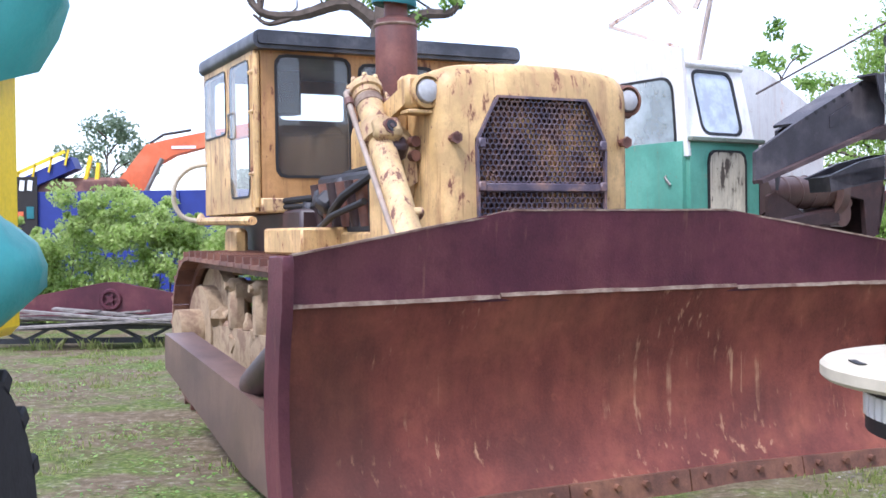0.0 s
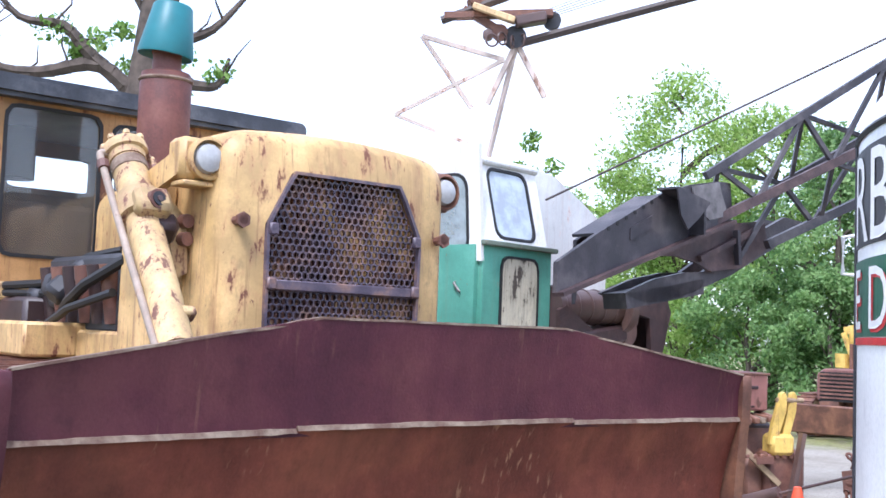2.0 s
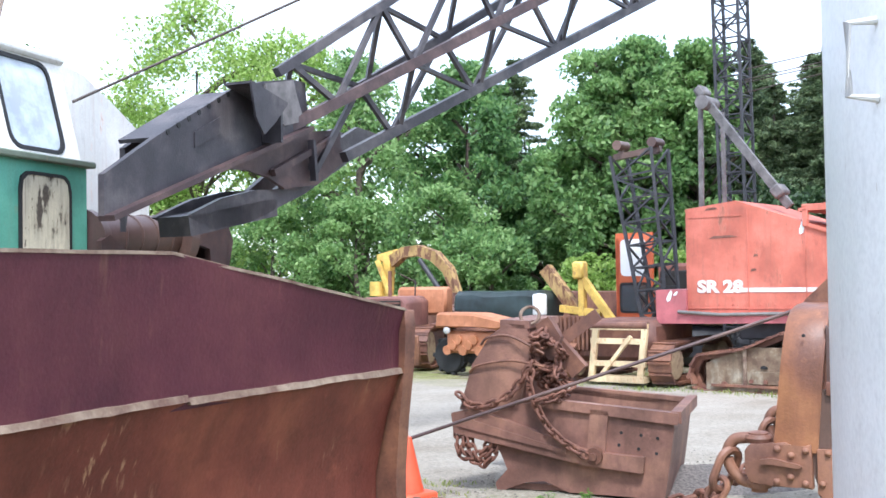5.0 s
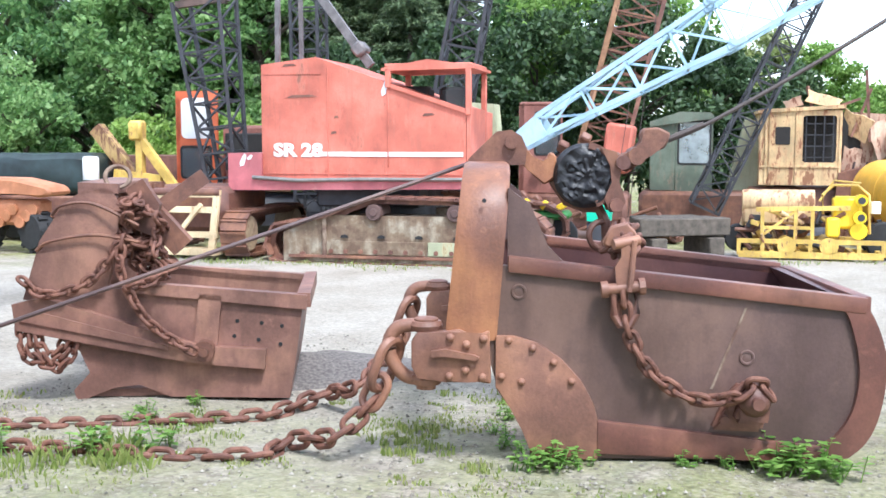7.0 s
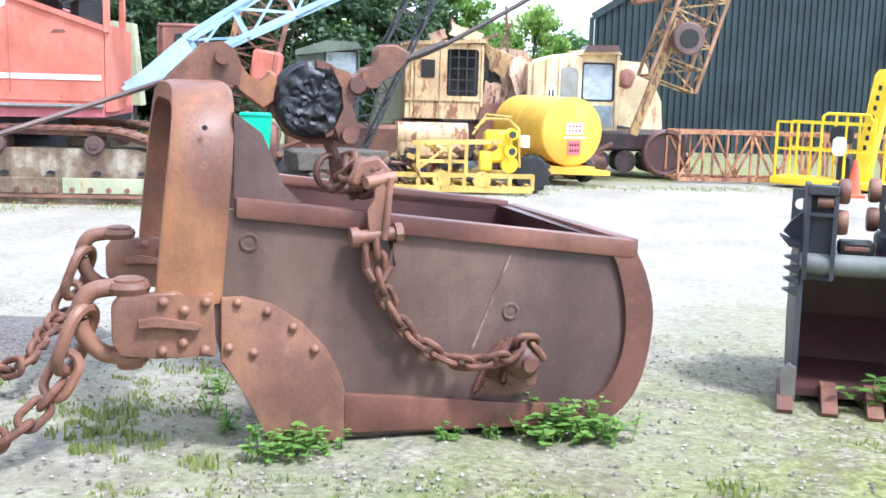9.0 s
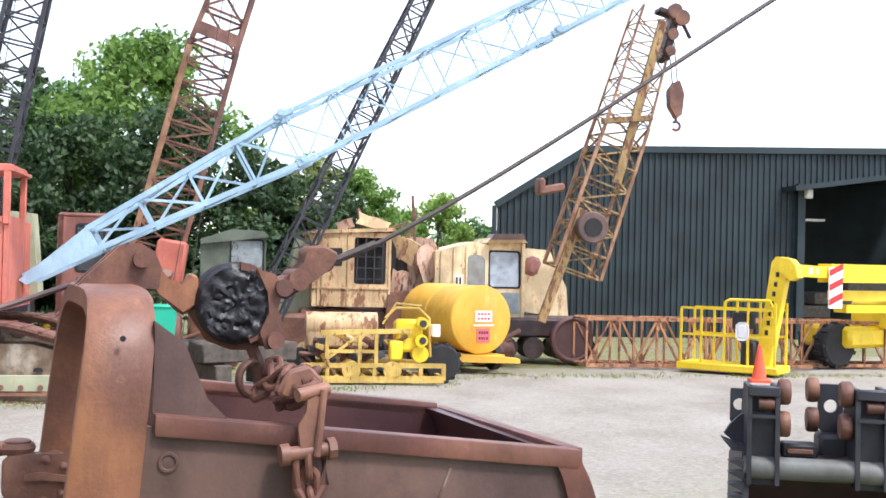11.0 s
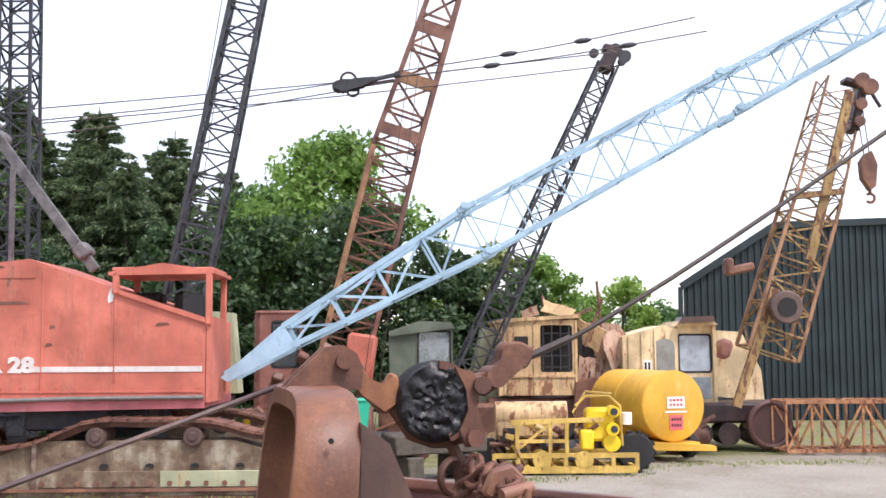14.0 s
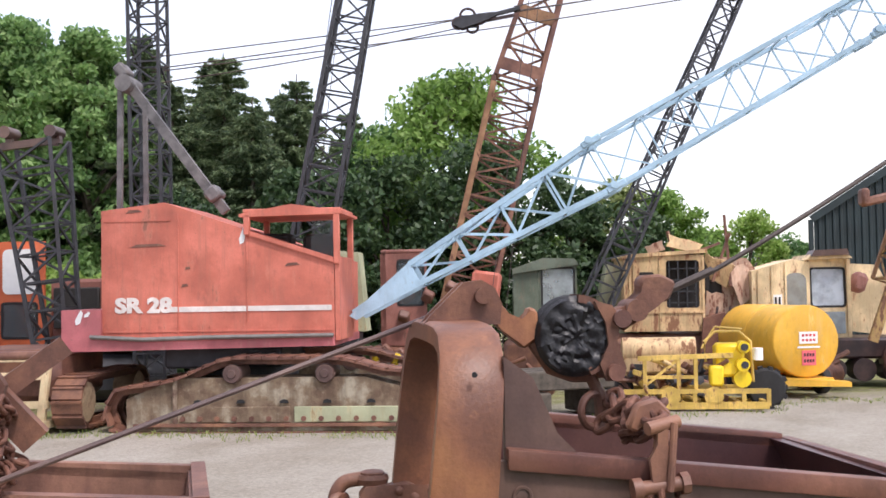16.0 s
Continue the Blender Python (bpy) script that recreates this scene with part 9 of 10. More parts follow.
part("drum", B(lathe, [(0.13, 0.0), (0.14, 0.02), (0.14, 0.36), (0.12, 0.40), (0.0, 0.41)], Matrix.Translation((2.08, 0.0, 1.08)), 18), WPAPER, tp)
for x in (0.4, 1.7):
    wheel_part(tp, (x, 0.3, 0.35), 0.35, 0.25)

ya = yardthing("yellow_digger", "yellow digger with a curved arm raised in front of the trees", "excavator", -9.2, 3.0)
bm = bmesh.new()
slab(bm, [(0.35, 2.35), (0.75, 2.55), (1.2, 2.58), (1.7, 2.42), (2.1, 2.05), (2.3, 1.5), (2.12, 1.5), (1.9, 1.95), (1.55, 2.22), (1.15, 2.34), (0.75, 2.30), (0.45, 2.1)], Matrix.Translation((0, 0.2, 0)), 0.22)
part("arm", bm, YBOOM, ya)
bm = bmesh.new()
for p, q, w in (((0.0, 0.3, 2.3), (0.6, 0.3, 2.42), 0.16), ((0.3, 0.3, 2.35), (0.2, 0.3, 1.3), 0.2), ((0.0, 0.3, 1.35), (0.6, 0.3, 1.3), 0.22), ((0.1, 0.1, 2.25), (0.45, 0.1, 1.5), 0.08), ((-0.1, 0.2, 1.6), (0.2, 0.2, 1.6), 0.3)):
    bar(bm, p, q, w, w * 1.1)
part("bracket", bm, SKIDY, ya)
part("ram", B(rod, (1.3, 0.15, 2.25), (2.0, 0.15, 1.4), 0.06, n=12), DSTEEL, ya)
part("body", B(box, (0.9, 0.8, 0.7), (3.2, 1.6, 1.0), bev=0.1), MRUST, ya)

yl = yardthing("yellow_loader", "yellow loader arms and bucket parts in a heap", "loader", -4.3, 2.6)
bm = bmesh.new()
bar(bm, (0.0, 0.1, 2.0), (0.9, 0.1, 0.9), 0.2, 0.24)
part("arm", bm, YBOOM, yl)
bm = bmesh.new()
for p, q in (((0.9, 0, 1.9), (0.9, 0, 0.8)), ((0.9, 0, 1.8), (1.6, 0, 0.9)), ((0.4, 0, 1.2), (1.3, 0, 1.1))):
    bar(bm, p, q, 0.12, 0.14)
box(bm, (0.85, 0.0, 1.95), (0.25, 0.25, 0.35), bev=0.04)
part("frame", bm, SKIDY, yl)
part("base", B(box, (0.8, 0.5, 0.45), (2.0, 1.2, 0.9), bev=0.1), MRUST, yl)

od = yardthing("old_bulldozer", "small rusted red bulldozer with bare tracks", "bulldozer", -7.4, 0.2, 20)
bm = bmesh.new()
slab(bm, [(0.15, 0.75), (1.15, 0.75), (1.18, 1.3), (1.05, 1.42), (0.3, 1.42), (0.15, 1.3)], Matrix.Translation((0, 0.1, 0)), 1.5)
bmesh.ops.bevel(bm, geom=bm.edges[:], offset=0.03, segments=1, affect='EDGES')
part("hood", bm, painted("faded_red", (0.20, 0.085, 0.07), (0.13, 0.07, 0.05), 0.75, 3), od)
for x in (-0.05, 1.5):
    for v, z, a in belt((0.2, 0.42), 0.38, (1.9, 0.42), 0.38, 0.19):
        o = new("track_shoe", SHL)
        o.parent = od
        o.matrix_local = Matrix.Translation((x, v, z)) @ pose(0, 0, 0, math.degrees(a), 0, 0)
    part("idler", B(rod, (x - 0.15, 0.2, 0.42), (x + 0.15, 0.2, 0.42), 0.32, n=18), MUDDY, od)
for k in range(7):
    part("grille_bar", B(bar, (0.24, 0.07, 0.82 + 0.08 * k), (1.06, 0.07, 0.82 + 0.08 * k), 0.03, 0.035), MRUST, od)
part("radiator", B(box, (0.65, 0.09, 1.05), (0.84, 0.03, 0.6)), DARKIN, od)
for x in (-0.2, 1.75):
    part("fender", B(box, (x, 1.2, 0.86), (0.34, 1.7, 0.04), bev=0.01), MRUST, od)
part("fuel_tank", B(box, (1.0, 1.9, 1.3), (1.1, 0.5, 0.6), bev=0.06), ORANGT, od)
part("seat", B(box, (0.5, 1.75, 1.25), (0.5, 0.4, 0.3), bev=0.05), BLACK, od)
part("exhaust_pipe", B(rod, (0.6, 0.8, 1.4), (0.6, 0.8, 1.95), 0.04, n=10), RUST, od)
part("lever", B(rod, (0.9, 1.5, 1.3), (0.95, 1.4, 1.75), 0.015, n=6), DSTEEL, od)
part("blade", B(box, (0.7, -0.5, 0.4), (1.9, 0.08, 0.6), pose(0, 0, 0, 12, 0, 0), 0.02), RUST, od)
wall = yardthing("rusty_skip", "long rusted steel skip by the trees", "skip", -9, 5.5)
part("tub", B(slab, [(0, 0.3), (6.5, 0.3), (6.9, 1.5), (-0.3, 1.5)], ID(), 1.6), MRUST, wall)

# ---- rusted box and plates beyond the blade ----
rb = thing("rusted_counterweight", "dull red rusted steel box standing on stacked worn plates", "counterweight", pose(6.0, 13.3, 0))
part("box", B(box, (0.12, 0.45, 1.19), (0.88, 0.9, 0.44), bev=0.02), FADEDR, rb)
part("lid_edge", B(box, (0.12, 0.45, 1.395), (0.92, 0.94, 0.03), bev=0.01), MRUST, rb)
for x in (0.14, 0.36):
    part("slot_handle", B(box, (x, -0.01, 1.24), (0.13, 0.02, 0.035), bev=0.006), BRACE, rb)
part("joint_strip", B(box, (0.2, -0.008, 1.02), (0.36, 0.02, 0.02), bev=0.004), BRACE, rb)
rg = np.random.default_rng(62)
for k in range(9):
    part("track_plate", B(box, (-0.2 + 0.09 * k, -0.05 - 0.02 * (k % 2), 0.89 + 0.012 * (k % 3)), (0.075, 0.5, 0.07), pose(0, 0, 0, 10 * rg.random(), 8 * rg.random(), 0), 0.012), BRUST if k % 3 else SEAM, rb)
part("panel", B(slab, [(0.02, 0.80), (0.62, 0.82), (0.82, 0.50), (0.13, 0.50)], Matrix.Translation((0, -0.2, 0)) @ pose(0, 0, 0, -18, 0, 0), 0.04), BRUST, rb, "sloping worn steel panel")
for k in range(8):
    part("grouser", B(box, (0.10 + 0.09 * k, -0.36, 0.49), (0.05, 0.06, 0.05), bev=0.01), MRUST, rb)
part("foot_panel", B(box, (0.46, -0.1, 0.24), (0.62, 0.3, 0.46), bev=0.03), BRUST, rb)
part("stay", B(bar, (0.02, -0.36, 0.60), (0.50, -0.36, 0.18), 0.05, 0.06), MUDDY, rb)
part("stay", B(bar, (0.22, -0.34, 0.44), (0.40, -0.40, 0.46), 0.14, 0.08), MRUST, rb)
part("core", B(box, (0.2, 0.4, 0.42), (0.9, 0.7, 0.86), bev=0.05), BRACE, rb)
for k in range(5):
    a = radians(60 * k)
    part("track_link", B(box, (-0.12 + 0.05 * math.cos(a), 0.1 + 0.1 * k, 0.2 + 0.09 * k), (0.16, 0.16, 0.12), pose(0, 0, 0, 20 * k, 0, 10), 0.02), MRUST, rb)

cb = thing("lifting_bracket", "worn cream twin-arm lifting bracket standing on the gravel", "bracket", pose(6.3, 12.9, 0))
for x, lean, y in ((0.16, 0.12, 0.0), (0.34, 0.10, 0.06)):
    bm = bmesh.new()
    slab(bm, [(x - 0.12, 0.62), (x - 0.02, 0.60), (x + lean - 0.02, 1.0), (x + lean, 1.16), (x + lean - 0.04, 1.22), (x + lean - 0.09, 1.2), (x - 0.06, 0.86)], Matrix.Translation((0, y, 0)), 0.07)
    bmesh.ops.bevel(bm, geom=bm.edges[:], offset=0.012, segments=1, affect='EDGES')
    part("arm", bm, SKIDY, cb)
part("cross_bar", B(rod, (0.16, 0.04, 1.12), (0.52, 0.1, 1.12), 0.03, n=10), MUDDY, cb)
part("base", B(box, (0.22, 0.1, 0.62), (0.3, 0.24, 0.24), bev=0.04), SKIDY, cb)
part("leg", B(box, (0.3, 0.2, 0.28), (0.5, 0.3, 0.56), bev=0.05), MRUST, cb)
part("stay", B(bar, (0.30, -0.05, 0.02), (0.46, -0.02, 0.76), 0.07, 0.06), GRUST, cb)

# ---- wires over the yard ----
for a, b in (((-0.75, 4, 5.55), (9.4, 6.6, 7.25)), ((-0.75, 4, 5.35), (4.3, 5, 6.25)), ((-0.75, 4, 5.1), (4.3, 5, 6.1)), ((5.3, 5, 6.35), (10.8, 5, 7.2)), ((5.3, 5, 6.45), (10.6, 5, 7.45)), ((-0.75, 4, 5.3), (9.4, 6.6, 7.0))):
    p, q = sp(*a), sp(*b)
    rope("thin black crane wire strung across the yard", [p, (p + q) / 2 - Vector((0, 0, 0.06)), q], 0.011)
for u, top in ((1.6, 9.0), (5.0, 9.5)):
    for k in range(2):
        rope("thin hoist wire beside a crane boom", [sp(u + 0.3 * k - 0.4, 4.5), sp(u + 1.0 + 0.1 * k, 4.5, top)], 0.007)
pb = thing("pulley_block", "black pulley block hanging in the crane wires", "pulley block", YD)
for y in (4.90, 5.06):
    part("cheek", B(slab, [(4.24, 6.16), (4.4, 6.08), (4.72, 6.17), (5.0, 6.29), (4.96, 6.35), (4.62, 6.32), (4.3, 6.25)], Matrix.Translation((0, y, 0)), 0.02), DSTEEL, pb)
for x, z, r in ((4.34, 6.19, 0.10), (4.5, 6.31, 0.13), (4.58, 6.12, 0.10), (4.72, 6.25, 0.08)):
    part("sheave", B(torus, Matrix.Translation((x, 5.0, z)) @ pose(0, 0, 0, 90, 0, 0), r, 0.022, 20, 6), BRACE, pb)
    part("spoke", B(bar, (x - r, 5.0, z), (x + r, 5.0, z), 0.03), DSTEEL, pb)
part("yoke", B(bar, (4.9, 5, 6.31), (5.4, 5, 6.42), 0.08, 0.06), DSTEEL, pb)
part("yoke", B(bar, (4.8, 5, 6.22), (5.3, 5, 6.30), 0.06, 0.05), BRACE, pb)
for u, z in ((7.3, 6.78), (8.6, 7.02), (7.0, 6.57), (9.4, 6.94)):
    solid("rope_clamp", B(lathe, [(0.012, -0.16), (0.045, -0.09), (0.05, 0.0), (0.045, 0.09), (0.012, 0.16)], YD @ Matrix.Translation((u, 5.0, z)) @ pose(0, 0, 0, 0, 81, 0), 10), DSTEEL, "black spindle-shaped clamp on a crane wire", "rope clamp")

# ---- dark bucket with a quick hitch ----
M3 = pose(7.5, 5.2, 0, 0, 0, -97)
b3 = thing("digger_bucket", "dark grey excavator bucket with teeth and quick-hitch brackets", "excavator bucket", M3)
W3 = 1.15
for x in (0.045, W3):
    bm = bmesh.new()
    slab(bm, [(0.0, 0.0), (0.15, -0.02), (0.75, 0.0), (0.95, 0.25), (0.9, 0.6), (0.55, 0.74), (0.12, 0.74), (0.06, 0.5)], Matrix.Translation((x + 0.03, 0, 0)) @ pose(0, 0, 0, 0, 0, 90), 0.03)
    part("side_plate", bm, DSTEEL, b3)
bm = bmesh.new()
slab(bm, [(0.12, 0.70), (0.55, 0.70), (0.88, 0.58), (0.92, 0.25), (0.74, 0.0), (0.1, -0.02), (0.1, 0.02), (0.72, 0.04), (0.88, 0.26), (0.84, 0.55), (0.54, 0.66), (0.12, 0.66)], Matrix.Translation((W3, 0, 0)) @ pose(0, 0, 0, 0, 0, 90), W3 - 0.05)
part("shell", bm, INNER, b3, "maroon curved inside of the bucket, darkened for shade")
part("top_tube", B(rod, (0.05, 0.12, 0.655), (W3, 0.12, 0.655), 0.055, n=20), TUBEG, b3, "scuffed grey-green top tube")
part("lip_plate", B(slab, [(0.05, 0.60), (W3, 0.60), (W3, 0.64), (0.05, 0.64)], Matrix.Translation((0, 0.14, 0)), 0.03), DSTEEL, b3)
for x0 in (0.075, 0.57):
    bm = bmesh.new()
    box(bm, (x0 + 0.065, 0.125, 0.80), (0.13, 0.02, 0.46), bev=0.004)
    for dx in (0.0, 0.13):
        slab(bm, [(0.06, 0.58), (0.46, 0.60), (0.40, 0.92), (0.30, 1.05), (0.08, 1.05)], Matrix.Translation((x0 + dx + 0.01, 0, 0)) @ pose(0, 0, 0, 0, 0, 90), 0.022)
    box(bm, (x0 + 0.065, 0.10, 1.025), (0.15, 0.06, 0.05), bev=0.006)
    box(bm, (x0 + 0.065, 0.095, 0.905), (0.13, 0.05, 0.016))
    br = part("hitch_bracket", bm, DSTEEL, b3)
    part("lock_pin", B(rod, (x0 + 0.04, 0.10, 0.965), (x0 + 0.115, 0.10, 0.965), 0.028, n=12), RUST, br)
    part("pin_slot", B(box, (x0 + 0.05, 0.112, 0.965), (0.08, 0.008, 0.08), bev=0.003), BLACK, br)
    sx = x0 + 0.165 if x0 < 0.3 else x0 - 0.045
    for z in (1.02, 0.865):
        part("pin_boss", B(lathe, [(0.0, -0.028), (0.055, -0.028), (0.063, -0.018), (0.063, 0.018), (0.055, 0.028), (0.0, 0.028)], Matrix.Translation((sx, 0.15, z)) @ pose(0, 0, 0, 0, 90, 0), 20), RUST, br)
bm = bmesh.new()
c = (0.50, 0.93)
ringplate(bm, polar(rect(0.44, 0.56, 0.80, 1.04), c, 32), [(c[0] + 0.033 * math.cos(2 * math.pi * (k + 0.5) / 32), c[1] + 0.033 * math.sin(2 * math.pi * (k + 0.5) / 32)) for k in range(32)], Matrix.Translation((0, 0.42, 0)), 0.03)
rear = part("rear_ear", bm, DSTEEL, b3, "drilled steel ear plate behind the tube")
part("ear_base", B(box, (0.50, 0.40, 0.72), (0.14, 0.2, 0.16), bev=0.02), DSTEEL, rear)
for z in (1.01, 0.86):
    part("pin_boss", B(lathe, [(0.0, -0.028), (0.055, -0.028), (0.063, -0.018), (0.063, 0.018), (0.055, 0.028), (0.0, 0.028)], Matrix.Translation((0.41, 0.42, z)) @ pose(0, 0, 0, 0, 90, 0), 20), RUST, rear)
bm = bmesh.new()
c = (0.055, 0.92)
ringplate(bm, polar(rect(0.01, 0.11, 0.82, 1.0), c, 32), [(c[0] + 0.03 * math.cos(2 * math.pi * (k + 0.5) / 32), c[1] + 0.03 * math.sin(2 * math.pi * (k + 0.5) / 32)) for k in range(32)], Matrix.Translation((0, 0.42, 0)), 0.03)
rear = part("rear_ear", bm, DSTEEL, b3)
part("ear_rib", B(slab, [(-0.03, 0.79), (0.0, 0.84), (0.05, 0.89), (0.08, 0.90), (0.08, 0.72), (0.02, 0.75)], Matrix.Translation((0, 0.26, 0)), 0.04), DSTEEL, rear)
part("ear_rib", B(slab, [(-0.05, 0.785), (0.02, 0.755), (0.08, 0.745), (0.08, 0.725), (0.0, 0.73)], Matrix.Translation((0, 0.12, 0)), 0.14), DSTEEL, rear)
part("hitch_box", B(box, (0.32, 0.22, 0.735), (0.17, 0.12, 0.07), bev=0.012), BLACK, b3)
part("hitch_box_slot", B(box, (0.32, 0.155, 0.735), (0.12, 0.012, 0.022), bev=0.003), RUST, b3)
for k in range(4):
    bm = bmesh.new()
    slab(bm, [(0.03, 0.49 + 0.055 * k), (-0.045, 0.525 + 0.055 * k), (0.0, 0.535 + 0.055 * k), (0.03, 0.53 + 0.055 * k)], Matrix.Translation((0.02, 0.05, 0)), 0.06)
    part("side_cutter", bm, DSTEEL, b3)
for k in range(6):
    bm = bmesh.new()
    slab(bm, [(0.15, 0.05), (0.02, 0.05), (-0.16, -0.03), (-0.15, -0.05), (0.1, -0.03)], Matrix.Translation((0.06 + 0.21 * k, 0, 0)) @ pose(0, 0, 0, 0, 0, 90), 0.075)
    part("tooth", bm, MRUST, b3)
bm = bmesh.new()
slab(bm, [(-0.02, -0.01), (0.05, -0.01), (0.05, 0.15), (0.01, 0.17), (-0.02, 0.13)], Matrix.Translation((0.02, -0.06, 0)), 0.06)
part("corner_tooth", bm, CHROME, b3)

# ---- beyond the bulldozer ----
hedge = thing("hedge", "ragged bright green hedge behind the bulldozer", "hedge", pose(-4.6, 21, 0))
rg = np.random.default_rng(77)
cs, rs = [], []
for k in range(460):
    x = -8.0 + 10.5 * rg.random()
    top = 1.75 + 0.5 * noise.noise((x * 0.8, 3, 0)) + (0.65 if -2.4 < x < -0.4 else 0)
    cs.append((x, 1.6 * rg.random() - 0.8, top * rg.random() ** 0.75))
    rs.append(0.16 + 0.22 * rg.random())
for k in range(90):
    x = -8.0 + 10.5 * rg.random()
    for j in range(3):
        cs.append((x + 0.05 * j, 1.4 * rg.random() - 0.7, 1.75 + 0.5 * noise.noise((x * 0.8, 3, 0)) + 0.14 * j))
        rs.append(0.12 - 0.03 * j)
leaf_cloud("leaves", cs, rs, 250, 0.042, LEAF_HDG, hedge, rg, flat=0.3)
bm = bmesh.new()
for k in range(40):
    x, y = -7 + 9 * rg.random(), 1.2 * rg.random() - 0.6
    rod(bm, (x, y, -0.05), (x + 0.4 * rg.random(), y, 1.2 + 0.6 * rg.random()), 0.02, 0.006, 5)
tagged(part("twigs_and_stalks", bm, BARK, hedge), kind="stuff")

hd = thing("hoarding", "long deep blue steel hoarding", "fence", pose(-18, 28, 0))
for k in range(8):
    part("panel", B(box, (0.9 + 1.9 * k, 0, 1.42), (1.88, 0.08, 2.8), bev=0.01), BLUEH, hd)
for k in range(9):
    part("post", B(box, (1.9 * k - 0.05, -0.06, 1.4), (0.1, 0.08, 2.78)), BLUEH, hd)

sg = thing("wall_sign", "dark sign with white lettering and orange blocks, fixed to the hoarding", "sign", pose(-10.62, 27.9, 0))
sgb = part("board", B(box, (0, 0, 2.45), (0.95, 0.04, 1.5), bev=0.01), DARKIN, sg)
for k in range(4):
    part("letter_bar", B(box, (-0.30 + 0.2 * k, -0.03, 2.98), (0.12, 0.02, 0.26), pose(0, 0, 0, 0, 6, 0)), WPAPER, sgb)
for k in range(3):
    part("colour_block", B(box, (-0.22 + 0.26 * k, -0.03, 2.3 - 0.12 * (k % 2)), (0.18, 0.02, 0.3)), ORANGE if k % 2 else TEAL, sgb)

oe = thing("orange_digger_arm", "orange excavator with a cranked boom, beyond the hoarding", "excavator", pose(-9.6, 32, 0))
bm = bmesh.new()
slab(bm, [(0.0, 2.6), (0.3, 3.3), (1.1, 4.3), (1.7, 4.45), (4.4, 4.95), (4.5, 4.65), (1.9, 4.0), (1.35, 3.7), (0.9, 2.6)], ID(), 0.5)
bo = part("boom", bm, ORANGE, oe)
for k in range(2):
    part("letter_bar", B(box, (3.0 + 0.42 * k, -0.01, 4.42 + 0.05 * k), (0.3, 0.02, 0.34)), plain("navy_paint", (0.01, 0.015, 0.12), 0.5) if k == 0 else bpy.data.materials["navy_paint"], bo)
part("letter_bar", B(box, (2.2, -0.01, 4.22), (0.7, 0.02, 0.08)), WPAPER, bo)
part("ram", B(rod, (0.9, -0.1, 2.5), (1.6, -0.1, 3.9), 0.07, n=10), CHROME, bo)
part("body", B(box, (0.6, 0.5, 1.3), (3.0, 2.4, 2.2), bev=0.2), ORANGE, oe)
bm = bmesh.new()
pipe(bm, [(1.2, 0.1, 4.35), (1.6, 0.1, 4.6), (2.4, 0.1, 4.72)], 0.04)
part("hose", bm, BLACK, bo)

bl = thing("screening_machine", "blue and yellow screening machine behind the hoarding", "machine", pose(-12.6, 30.5, 0))
bm = bmesh.new()
bar(bm, (0.0, 0, 2.6), (2.6, 0, 3.7), 0.6, 0.35)
part("conveyor", bm, BLUEH, bl)
bm = bmesh.new()
bar(bm, (0.6, -0.35, 3.2), (2.4, -0.35, 4.0), 0.05, 0.09)
for k in range(5):
    bar(bm, (0.6 + 0.45 * k, -0.35, 2.9 + 0.18 * k), (0.7 + 0.45 * k, -0.35, 3.25 + 0.2 * k), 0.05)
bar(bm, (2.7, 0, 2.6), (3.0, 0, 3.9), 0.1)
bar(bm, (3.1, 0, 2.6), (3.2, 0, 3.7), 0.1)
part("rail", bm, BRIGHTY, bl)
part("hopper", B(box, (2.6, 0.6, 2.9), (2.2, 1.4, 0.8), bev=0.1), MRUST, bl)
part("belt", B(bar, (-0.5, 0.5, 3.1), (2.0, 0.5, 2.5), 0.5, 0.2), GRUST, bl)
part("chassis", B(box, (1.3, 0.3, 1.2), (3.4, 1.6, 2.6), bev=0.1), BLUEH, bl)

# rusted frame on a low trailer
fm = thing("low_trailer", "long rusted steel frame on a low trailer in the grass", "trailer", pose(-7.4, 17.4, 0))
bm = bmesh.new()
slab(bm, [(0.3, 0.62), (2.1, 0.95), (2.3, 0.95), (3.9, 0.62), (3.9, 0.42), (0.3, 0.42)], ID(), 0.08)
part("side_plate", bm, GUARD, fm)
bm = bmesh.new()
torus(bm, Matrix.Translation((2.2, -0.02, 0.68)) @ pose(0, 0, 0, 90, 0, 0), 0.14, 0.035, 20, 6)
rod(bm, (2.2, -0.05, 0.68), (2.2, 0.02, 0.68), 0.05, n=10)
for k in range(5):
    a = radians(72 * k)
    bar(bm, (2.2, -0.02, 0.68), (2.2 + 0.13 * math.cos(a), -0.02, 0.68 + 0.13 * math.sin(a)), 0.03)
part("pulley", bm, GUARD, fm)
bm = bmesh.new()
bar(bm, (-0.5, -0.4, 0.3), (4.2, -0.4, 0.3), 0.1)
bar(bm, (-0.5, -0.4, 0.08), (4.2, -0.4, 0.08), 0.08)
for k in range(10):
    bar(bm, (-0.4 + 0.46 * k, -0.4, 0.08 if k % 2 else 0.3), (0.06 + 0.46 * k, -0.4, 0.3 if k % 2 else 0.08), 0.05)
part("lattice_bed", bm, DSTEEL, fm)
for k in range(9):
    part("plank", B(box, (1.2 + 0.7 * (k % 3), -0.2 - 0.085 * k, 0.39 + 0.035 * (k % 4)), (3.4 - 0.5 * (k % 4), 0.16, 0.03), pose(0, 0, 0, 3 * (k % 3) - 3, 2.4 * ((k * 7) % 5) - 4.5, 3.0 * ((k * 3) % 5) - 6)), GREYW, fm)

